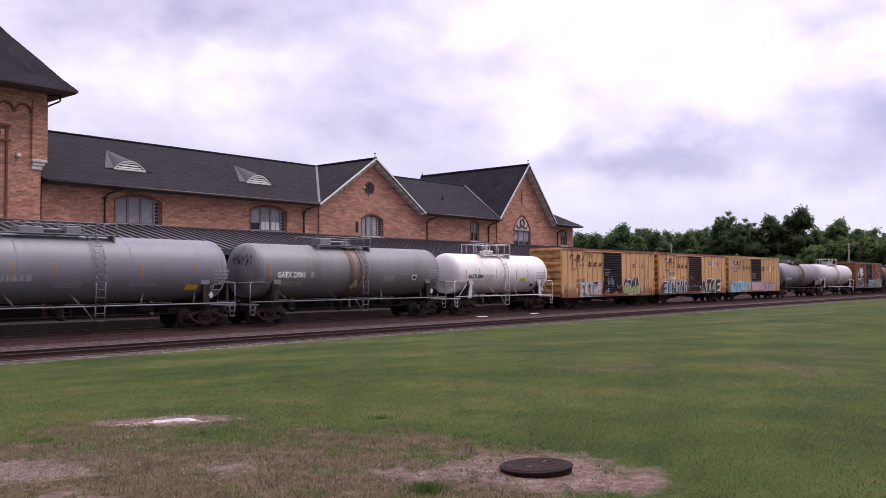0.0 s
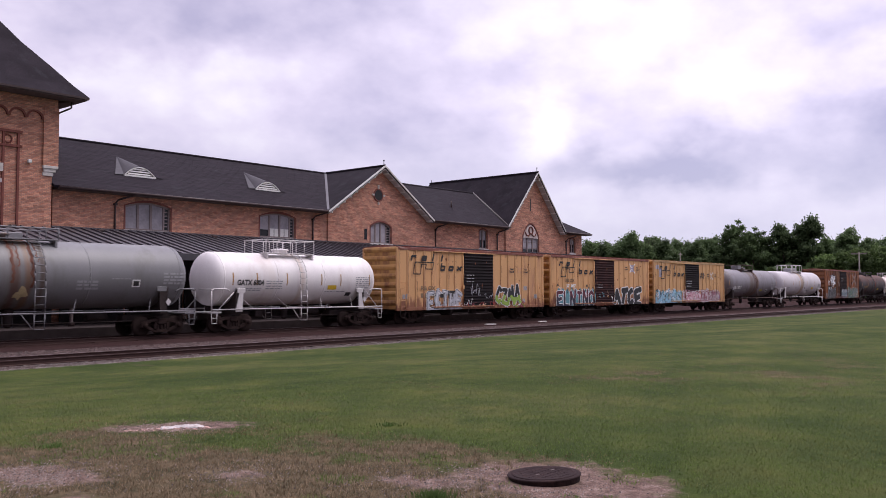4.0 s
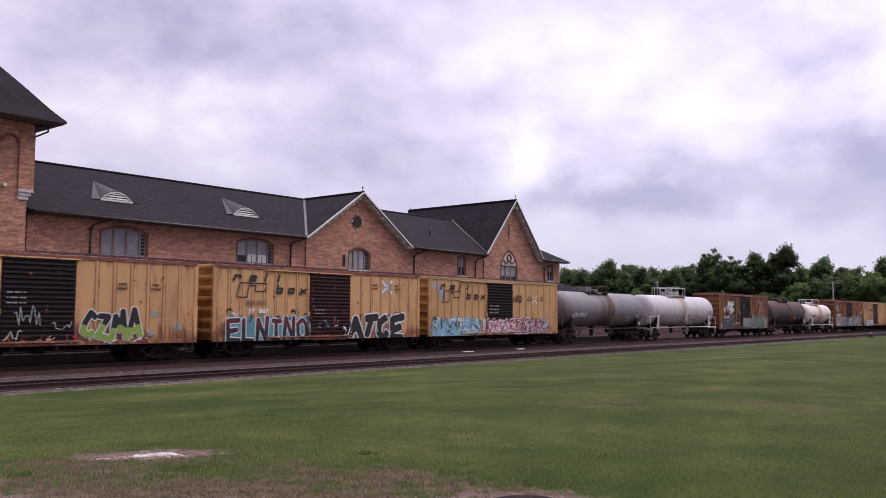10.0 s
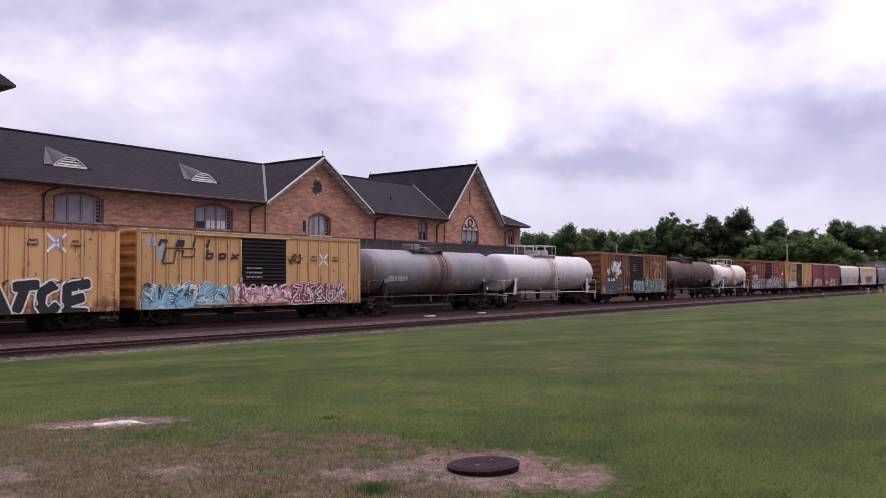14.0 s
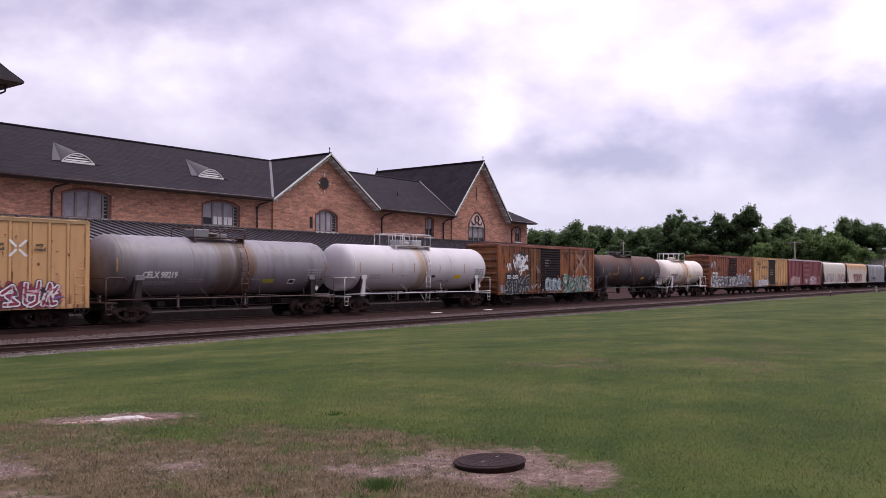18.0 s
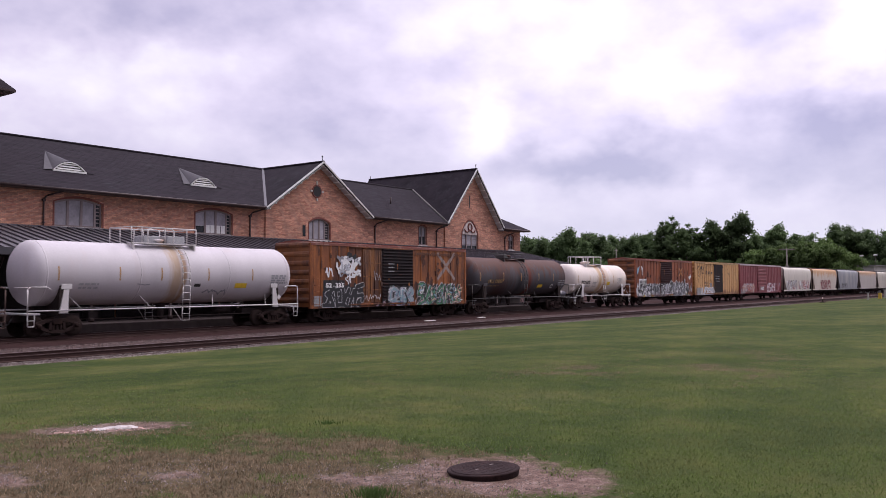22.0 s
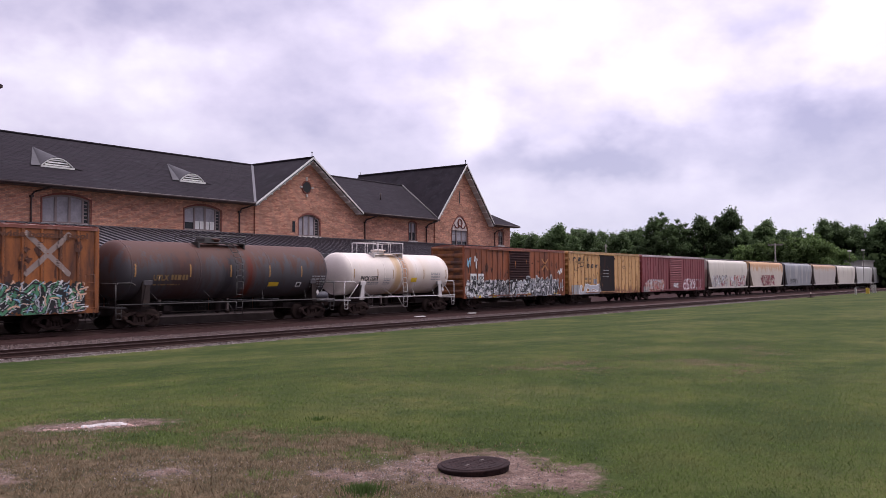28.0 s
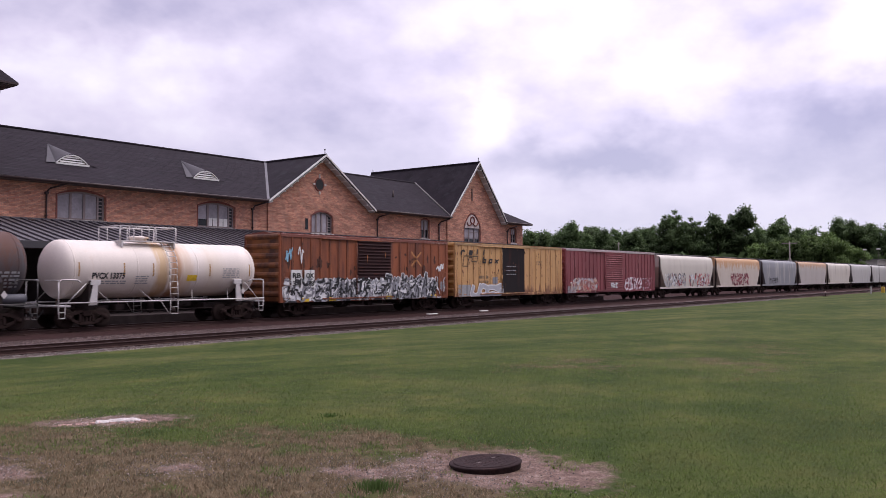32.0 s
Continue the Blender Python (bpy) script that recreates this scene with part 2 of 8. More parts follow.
def brick_mat():
    m = bpy.data.materials.new("red_brick")
    m.use_nodes = True
    nt = m.node_tree
    N, L = nt.nodes.new, nt.links.new
    b = nt.nodes["Principled BSDF"]
    b.inputs["Roughness"].default_value = 0.9
    co, sep, com = N("ShaderNodeTexCoord"), N("ShaderNodeSeparateXYZ"), N("ShaderNodeCombineXYZ")
    L(co.outputs["Object"], sep.inputs[0])
    ad = N("ShaderNodeMath")
    L(sep.outputs[0], ad.inputs[0])
    L(sep.outputs[1], ad.inputs[1])
    L(ad.outputs[0], com.inputs[0])
    L(sep.outputs[2], com.inputs[1])
    br = N("ShaderNodeTexBrick")
    br.inputs["Color1"].default_value = (0.565, 0.285, 0.190, 1)
    br.inputs["Color2"].default_value = (0.365, 0.130, 0.090, 1)
    br.inputs["Mortar"].default_value = (0.27, 0.18, 0.155, 1)
    br.inputs["Scale"].default_value = 1.0
    br.inputs["Brick Width"].default_value, br.inputs["Row Height"].default_value = 0.21, 0.075
    br.inputs["Mortar Size"].default_value, br.inputs["Bias"].default_value = 0.009, -0.2
    L(com.outputs[0], br.inputs["Vector"])
    # second, coarser lay of bricks: clinker and pale ones in runs
    br2 = N("ShaderNodeTexBrick")
    br2.inputs["Color1"].default_value = (0.76, 0.75, 0.76, 1)
    br2.inputs["Color2"].default_value = (1.25, 1.24, 1.22, 1)
    br2.inputs["Mortar"].default_value = (1, 1, 1, 1)
    br2.inputs["Scale"].default_value = 1.0
    br2.inputs["Brick Width"].default_value, br2.inputs["Row Height"].default_value = 0.63, 0.15
    br2.inputs["Mortar Size"].default_value = 0.0
    L(com.outputs[0], br2.inputs["Vector"])
    nz = N("ShaderNodeTexNoise")
    nz.inputs["Scale"].default_value, nz.inputs["Detail"].default_value = 0.7, 6
    L(co.outputs["Object"], nz.inputs["Vector"])
    ma = N("ShaderNodeMath")
    ma.operation = "MULTIPLY_ADD"
    ma.inputs[1].default_value, ma.inputs[2].default_value = 0.7, 0.66
    L(nz.outputs[0], ma.inputs[0])
    mix = N("ShaderNodeMix")
    mix.data_type, mix.blend_type = "RGBA", "MULTIPLY"
    mix.inputs[0].default_value = 1
    L(br.outputs[0], mix.inputs[6])
    L(br2.outputs[0], mix.inputs[7])
    sc = N("ShaderNodeVectorMath")
    sc.operation = "SCALE"
    L(mix.outputs[2], sc.inputs[0])
    L(ma.outputs[0], sc.inputs["Scale"])
    L(sc.outputs[0], b.inputs["Base Color"])
    bp = N("ShaderNodeBump")
    bp.inputs["Strength"].default_value, bp.inputs["Distance"].default_value = 0.5, 0.01
    bp.invert = True
    L(br.outputs["Fac"], bp.inputs["Height"])
    L(bp.outputs[0], b.inputs["Normal"])
    return m


def glass_mat():
    m = bpy.data.materials.new("window_glass")
    m.use_nodes = True
    b = m.node_tree.nodes["Principled BSDF"]
    b.inputs["Base Color"].default_value = (0.012, 0.013, 0.016, 1)
    b.inputs["Roughness"].default_value = 0.04
    b.inputs["Specular IOR Level"].default_value = 0.4
    return m


def ground_mat():
    """Mown turf with dry grass and bare gravelly soil where the mesh's attributes say so."""
    m = bpy.data.materials.new("turf")
    m.use_nodes = True
    nt = m.node_tree
    N, L = nt.nodes.new, nt.links.new
    b = nt.nodes["Principled BSDF"]
    b.inputs["Roughness"].default_value = 0.95
    b.inputs["Specular IOR Level"].default_value = 0.1
    co = N("ShaderNodeTexCoord")

    def noise_tex(scale, detail, rough=0.6, stretch=None):
        n = N("ShaderNodeTexNoise")
        n.inputs["Scale"].default_value, n.inputs["Detail"].default_value, n.inputs["Roughness"].default_value = scale, detail, rough
        L(co.outputs["Object"], n.inputs["Vector"])
        return n.outputs[0]

    def ramp(src, *stops):
        r = N("ShaderNodeValToRGB")
        e = r.color_ramp.elements
        while len(e) < len(stops):
            e.new(0.5)
        for el, (p, c) in zip(e, stops):
            el.position, el.color = p, (*c, 1)
        L(src, r.inputs[0])
        return r.outputs[0]

    def mixc(fac, a, c):
        x = N("ShaderNodeMix")
        x.data_type = "RGBA"
        L(fac, x.inputs[0])
        L(a, x.inputs[6])
        L(c, x.inputs[7])
        return x.outputs[2]

    def mul(a, c):
        x = N("ShaderNodeMix")
        x.data_type, x.blend_type = "RGBA", "MULTIPLY"
        x.inputs[0].default_value = 1
        L(a, x.inputs[6])
        L(c, x.inputs[7])
        return x.outputs[2]

    broad = ramp(noise_tex(0.22, 5), (0.36, (0.035, 0.054, 0.0115)), (0.5, (0.052, 0.070, 0.0165)), (0.64, (0.075, 0.085, 0.026)))
    mid = mul(ramp(noise_tex(2.8, 8, 0.72), (0.34, (0.74, 0.78, 0.77)), (0.5, (1, 1, 1)), (0.66, (1.26, 1.17, 1.14))),
              ramp(noise_tex(0.75, 6, 0.62), (0.38, (0.72, 0.80, 0.74)), (0.5, (1, 1, 1)), (0.62, (1.30, 1.17, 1.20))))
    fine = ramp(noise_tex(26, 4, 0.7), (0.3, (0.84, 0.85, 0.84)), (0.7, (1.15, 1.14, 1.12)))
    green = mul(mul(broad, mid), fine)
    straw = mul(ramp(noise_tex(3.5, 6, 0.7), (0.3, (0.040, 0.038, 0.019)), (0.5, (0.088, 0.067, 0.039)), (0.7, (0.165, 0.120, 0.075))), fine)
    soil = mul(ramp(noise_tex(6, 7, 0.75), (0.3, (0.074, 0.048, 0.040)), (0.52, (0.172, 0.114, 0.095)), (0.72, (0.34, 0.26, 0.23))),
               ramp(noise_tex(60, 3, 0.8), (0.35, (0.55, 0.55, 0.55)), (0.65, (1.4, 1.4, 1.4))))
    dry, bare = N("ShaderNodeAttribute"), N("ShaderNodeAttribute")
    dry.attribute_name, bare.attribute_name = "dry", "bare"
    jit = noise_tex(7, 6, 0.75)

    def ragged(att):
        a = N("ShaderNodeMath")
        a.operation = "ADD"
        L(att, a.inputs[0])
        L(jit, a.inputs[1])
        r = N("ShaderNodeMapRange")
        r.inputs[1].default_value, r.inputs[2].default_value = 0.82, 1.12
        L(a.outputs[0], r.inputs[0])
        return r.outputs[0]

    colour = mixc(ragged(dry.outputs["Fac"]), green, straw)
    colour = mixc(ragged(bare.outputs["Fac"]), colour, soil)
    L(colour, b.inputs["Base Color"])
    bp = N("ShaderNodeBump")
    bp.inputs["Strength"].default_value, bp.inputs["Distance"].default_value = 0.5, 0.03
    L(noise_tex(22, 5, 0.7), bp.inputs["Height"])
    L(bp.outputs[0], b.inputs["Normal"])
    return m


def leaf_mat(name, dark, light, passing=0.5):
    m = bpy.data.materials.new(name)
    m.use_nodes = True
    nt = m.node_tree
    N, L = nt.nodes.new, nt.links.new
    b = nt.nodes["Principled BSDF"]
    b.inputs["Roughness"].default_value, b.inputs["Specular IOR Level"].default_value = 0.7, 0.2
    g, r = N("ShaderNodeNewGeometry"), N("ShaderNodeValToRGB")
    r.color_ramp.elements[0].color, r.color_ramp.elements[1].color = (*dark, 1), (*light, 1)
    o, ma, sc = N("ShaderNodeObjectInfo"), N("ShaderNodeMath"), N("ShaderNodeVectorMath")
    ma.operation, sc.operation = "MULTIPLY_ADD", "SCALE"
    ma.inputs[1].default_value, ma.inputs[2].default_value = 0.6, 0.7
    L(g.outputs["Random Per Island"], r.inputs[0])
    L(o.outputs["Random"], ma.inputs[0])
    L(r.outputs[0], sc.inputs[0])
    L(ma.outputs[0], sc.inputs["Scale"])
    L(sc.outputs[0], b.inputs["Base Color"])
    # thin leaves let light through
    tr, mx = N("ShaderNodeBsdfTranslucent"), N("ShaderNodeMixShader")
    mx.inputs[0].default_value = passing
    L(sc.outputs[0], tr.inputs[0])
    L(b.outputs[0], mx.inputs[1])
    L(tr.outputs[0], mx.inputs[2])
    L(mx.outputs[0], nt.nodes["Material Output"].inputs[0])
    return m


BRICK, GLASS, TURF = brick_mat(), glass_mat(), ground_mat()
LEAF = leaf_mat("tree_leaves", (0.072, 0.116, 0.048), (0.108, 0.160, 0.064), 0.36)
LEAF_BRIGHT = leaf_mat("young_leaves", (0.088, 0.146, 0.044), (0.126, 0.190, 0.058), 0.36)
BLADE = leaf_mat("grass_blades", (0.108, 0.156, 0.034), (0.132, 0.182, 0.042), 0.38)
BLADE_DARK = leaf_mat("dark_grass_blades", (0.082, 0.124, 0.028), (0.106, 0.150, 0.036), 0.38)
BLADE_LIGHT = leaf_mat("light_grass_blades", (0.158, 0.182, 0.056), (0.196, 0.214, 0.072), 0.38)
STRAW = leaf_mat("dry_blades", (0.150, 0.108, 0.060), (0.325, 0.232, 0.146), 0.35)
SLATE = mat("dark_slate", (0.0265, 0.0212, 0.0275), 0.9, spec=0.12, vary=0.5, scale=0.8, fine=14, bump=0.15, stain=(0.038, 0.037, 0.044), stain_amount=0.40)
SEAM = mat("grey_metal_roof", (0.100, 0.090, 0.104), 0.5, 0.1, vary=0.2, scale=1.5)
LEAD = mat("lead_flashing", (0.105, 0.10, 0.115), 0.55, vary=0.25, scale=4)
WHITE_TRIM = mat("white_painted_wood", (0.74, 0.73, 0.72), 0.6, vary=0.15, scale=6)
SASH = mat("grey_white_sash", (0.22, 0.172, 0.172), 0.6, vary=0.15, scale=6)
SOFFIT = mat("soffit_boards", (0.50, 0.48, 0.48), 0.75, vary=0.2, scale=5)
IRON = mat("dark_brown_iron", (0.055, 0.035, 0.035), 0.5, 0.3, vary=0.3)
STONE = mat("pale_limestone", (0.58, 0.55, 0.53), 0.85, vary=0.25, scale=4, bump=0.2)
REDTRIM = mat("dark_red_moulded_brick", (0.19, 0.060, 0.048), 0.85, vary=0.35, scale=5)
# blind tone and mottling carry the sky mirrored in the panes
BLIND = mat("blind_with_sky_reflection", (0.31, 0.29, 0.325), 0.6, vary=0.45, scale=1.6, fine=7, obrand=0.15)
# platform stone darkened in colour for the shade under canopy and train
DARK_STONE = mat("shade_dark_platform", (0.062, 0.049, 0.050), 0.95, spec=0.05, vary=0.4, scale=2, bump=0.3)
CONCRETE = mat("old_concrete", (0.42, 0.40, 0.38), 0.9, vary=0.3, scale=2, bump=0.3)
BALLAST = mat("ballast_gravel", (0.076, 0.050, 0.047), 0.95, spec=0.05, vary=0.75, scale=7, fine=24, bump=1.0, stain=(0.172, 0.128, 0.121), stain_amount=0.42, stain_scale=7)
CINDER = mat("dark_brown_cinder", (0.043, 0.0245, 0.0235), 0.95, spec=0.03, vary=0.6, scale=3, fine=20, bump=0.8, stain=(0.062, 0.037, 0.036), stain_amount=0.25, stain_scale=4)
PEBBLE = mat("ballast_stone", (0.108, 0.078, 0.074), 0.9, vary=0.3, island=0.8)
TIE = mat("creosoted_tie", (0.040, 0.0235, 0.021), 0.9, spec=0.05, vary=0.5, scale=8, obrand=0.35, bump=0.5)
RUST_RAIL = mat("rusty_rail", (0.055, 0.027, 0.023), 0.75, 0.3, vary=0.3, scale=6)
BRIGHT_RAIL = mat("worn_rail_head", (0.27, 0.215, 0.21), 0.5, 0.4, vary=0.2)
DULL_RAIL = mat("dull_rail_head", (0.085, 0.052, 0.048), 0.7, 0.2, vary=0.3)
BARK = mat("bark", (0.07, 0.05, 0.04), 0.9, vary=0.3)
CAST = mat("cast_iron_cover", (0.030, 0.0185, 0.019), 0.95, 0.0, spec=0.15, vary=0.5, scale=9, bump=0.4, stain=(0.062, 0.034, 0.032), stain_amount=0.42, stain_scale=7)


# ---- mesh helpers ----
class Shape:
    """Vertices and faces of one mesh, with a material number for each face."""

    def __init__(self):
        self.v, self.f, self.m, self.smooth = [], [], [], []

    def add(self, verts, faces, m=0, smooth=False):
        k = len(self.v)
        self.v += [tuple(p) for p in verts]
        self.f += [tuple(i + k for i in f) for f in faces]
        self.m += [m] * len(faces)
        self.smooth += [smooth] * len(faces)
        return self

    def box(self, x0, x1, y0, y1, z0, z1, m=0, c=0.0):
        """A block; c cuts its long edges."""
        if x1 < x0: x0, x1 = x1, x0
        if y1 < y0: y0, y1 = y1, y0
        if z1 < z0: z0, z1 = z1, z0
        if not c:
            v = [(x, y, z) for z in (z0, z1) for y in (y0, y1) for x in (x0, x1)]
            return self.add(v, [(0, 2, 3, 1), (4, 5, 7, 6), (0, 1, 5, 4), (2, 6, 7, 3), (0, 4, 6, 2), (1, 3, 7, 5)], m)
        c = min(c, (x1 - x0) / 3, (y1 - y0) / 3, (z1 - z0) / 3)
        v = []
        for x, s in ((x0, 1), (x0 + c, 0), (x1 - c, 0), (x1, 1)):
            d = c * s
            a0, a1, b0, b1 = y0 + d, y1 - d, z0 + d, z1 - d
            e = c * 0.7
            v += [(x, a0 + e, b0), (x, a1 - e, b0), (x, a1, b0 + e), (x, a1, b1 - e), (x, a1 - e, b1), (x, a0 + e, b1), (x, a0, b1 - e), (x, a0, b0 + e)]
        f = [tuple(range(7, -1, -1)), tuple(range(24, 32))]
        for r in range(3):
            for i in range(8):
                j = (i + 1) % 8
                f.append((8 * r + i, 8 * r + j, 8 * r + 8 + j, 8 * r + 8 + i))
        return self.add(v, f, m)

    def tube(self, p, q, r, n=6, m=0, r2=None, smooth=True):
        p, q = Vector(p), Vector(q)
        d = (q - p).normalized()
        a = d.orthogonal().normalized()
        b = d.cross(a)
        r2 = r if r2 is None else r2
        v = []
        for c, rr in ((p, r), (q, r2)):
            v += [c + rr * (math.cos(2 * math.pi * i / n) * a + math.sin(2 * math.pi * i / n) * b) for i in range(n)]
        f = [(i, (i + 1) % n, n + (i + 1) % n, n + i) for i in range(n)]
        self.add(v, f, m, smooth)
        k = len(self.v) - 2 * n
        self.f += [tuple(range(k + n - 1, k - 1, -1)), tuple(range(k + n, k + 2 * n))]
        self.m += [m, m]
        self.smooth += [False, False]
        return self

    def rod(self, pts, r, n=6, m=0):
        for p, q in zip(pts, pts[1:]):
            self.tube(p, q, r, n, m)
        return self

    def lathe(self, prof, n=32, m=0, cy=0.0, cz=0.0, axis="x", cx=0.0):
        """A turned body about the x (or y, z) axis: prof is (along, radius)."""
        v, f = [], []
        for a, r in prof:
            for i in range(n):
                s, c = math.sin(2 * math.pi * i / n) * r, math.cos(2 * math.pi * i / n) * r
                v.append((a, cy + s, cz + c) if axis == "x" else (cx + s, a, cz + c) if axis == "y" else (cx + c, cy + s, a))
        for k in range(len(prof) - 1):
            for i in range(n):
                j = (i + 1) % n
                q = (k * n + i, k * n + j, k * n + n + j, k * n + n + i)
                f.append(q if axis != "y" else q[::-1])
        self.add(v, f, m, True)
        k = len(self.v) - len(v)
        self.f += [tuple(range(k + n - 1, k - 1, -1)), tuple(range(k + len(v) - n, k + len(v)))]
        self.m += [m, m]
        self.smooth += [False, False]
        return self

    def prism(self, outline, y0, y1, m=0, plane="xz"):
        """An outline in the xz (or yz, xy) plane given thickness."""
        n = len(outline)

        def at(p, y):
            return (p[0], y, p[1]) if plane == "xz" else (y, p[0], p[1]) if plane == "yz" else (p[0], p[1], y)
        v = [at(p, y0) for p in outline] + [at(p, y1) for p in outline]
        f = [tuple(range(n)), tuple(range(2 * n - 1, n - 1, -1))] + [(i, n + i, n + (i + 1) % n, (i + 1) % n) for i in range(n)]
        return self.add(v, f, m)

    def mesh(self, name, mats):
        me = bpy.data.meshes.new(name)
        me.from_pydata(self.v, [], self.f)
        for x in (mats if isinstance(mats, (list, tuple)) else [mats]):
            me.materials.append(x)
        me.polygons.foreach_set("material_index", self.m)
        me.polygons.foreach_set("use_smooth", self.smooth)
        me.update()
        return me


def part(name, shape, mats, parent=None, label="", at=None):
    """One mesh object, under a thing or a part where one is given."""
    me = shape.mesh(name, mats) if isinstance(shape, Shape) else shape
    ob = new(name, me)
    if parent is not None:
        ob.parent = parent
    if at is not None:
        ob.matrix_basis = at
    if label:
        ob["label"] = label
    return ob


def thing(name, label, category, group="", at=None, kind=""):
    ob = new(name)
    ob.empty_display_size = 0.2
    if at is not None:
        ob.matrix_basis = at
    return tagged(ob, label, category, group, kind)


def setting(name, shape, mats, label, category):
    return tagged(part(name, shape, mats), label, category, kind="structure")


# ---- ground ----
rng = np.random.default_rng(7)


def wave(x, y, k, seed):
    return noise.noise((x * k + seed * 17.3, y * k - seed * 9.1, seed * 3.7))


def ground_z(x, y):
    """Level by the viewer, falling away to the tracks; low swells in the lawn."""
    t = min(max((y - 9) / 16.5, 0), 1)
    z = -0.78 * t * t * (3 - 2 * t)
    if y < 27:
        z += 0.05 * wave(x, y, 0.09, 2) * min(1, max(0, (27 - y) / 6)) * min(1, math.hypot(x, y) / 15)
    if y > 26.4:
        z -= 0.22 * min(1, (y - 26.4) / 0.8)
    return z


def blob(x, y, cx, cy, rx, ry, turn=0.0):
    c, s = math.cos(turn), math.sin(turn)
    dx, dy = x - cx, y - cy
    return math.hypot((c * dx + s * dy) / rx, (-s * dx + c * dy) / ry)


def soil_at(x, y):
    """How dry and how bare the turf is, 0 to 1."""
    r = math.hypot(x, y)
    w = wave(x, y, 0.8, 1)
    edge = 8.9 + 0.42 * (y - 5) + 1.1 * w        # dry turf nearest the viewer
    dry = min(max((edge - r) / 1.6 + 0.35, 0), 1)
    dry *= min(max((math.atan2(y, x) - 0.42) / 0.22, 0.0), 1)
    dry = max(dry, (0.32 * min(max(wave(x, y, 0.16, 5) * 3 - 0.5, 0), 1) + 0.22 * min(max(wave(x, y, 0.5, 15) * 3 - 0.6, 0), 1)) if y > 4 else 0)
    bare = 0.0
    for cx, cy, rx, ry, turn in ((6.12, 3.92, 0.72, 0.88, 0.3), (5.60, 8.80, 0.34, 0.78, 1.0), (3.35, 7.45, 0.34, 0.65, 0.4),
                                 (4.5, 6.2, 0.15, 0.26, 0.3), (5.3, 4.75, 0.22, 0.4, 0.3), (3.1, 6.2, 0.25, 0.4, 0.2)):
        bare = max(bare, 1.45 - blob(x, y, cx, cy, rx, ry, turn))
    bare += .38 * wave(x, y, 2.3, 12) + .22 * wave(x, y, 6.5, 13) if bare > .1 else 0
    return dry * (0.74 + 0.48 * wave(x, y, 1.9, 11) + 0.22 * wave(x, y, 4.6, 16)), min(max(bare, 0), 0.68)


def make_ground():
    def lines(*runs):
        out = []
        for a, b, step in runs:
            out += list(np.arange(a, b, step))
        return out
    xs = lines((-3000, -400, 650), (-400, -20, 60), (-20, 1, 3), (1, 20, 0.2), (20, 60, 1.2), (60, 240, 6), (240, 900, 60), (900, 4001, 620))
    ys = lines((-3000, -400, 650), (-400, -10, 65), (-10, 0.8, 1.2), (0.8, 16, 0.2), (16, 27, 0.8), (27, 33, 1.5), (33, 120, 8), (120, 900, 65), (900, 4001, 620))
    X, Y = np.meshgrid(xs, ys)
    v, dry, bare = [], [], []
    for x, y in zip(X.ravel(), Y.ravel()):
        v.append((x, y, ground_z(x, y)))
        a, b = soil_at(x, y) if 0 < x < 30 and 0 < y < 30 else (0.0, 0.0)
        dry.append(a)
        bare.append(b)
    nx = len(xs)
    f = [(j * nx + i, j * nx + i + 1, (j + 1) * nx + i + 1, (j + 1) * nx + i) for j in range(len(ys) - 1) for i in range(nx - 1)]
    s = Shape().add(v, f, 0, True)
    ob = setting("ground", s, TURF, "mown green lawn with dry and bare gravelly patches", "ground")
    for name, vals in (("dry", dry), ("bare", bare)):
        ob.data.attributes.new(name, "FLOAT", "POINT").data.foreach_set("value", vals)


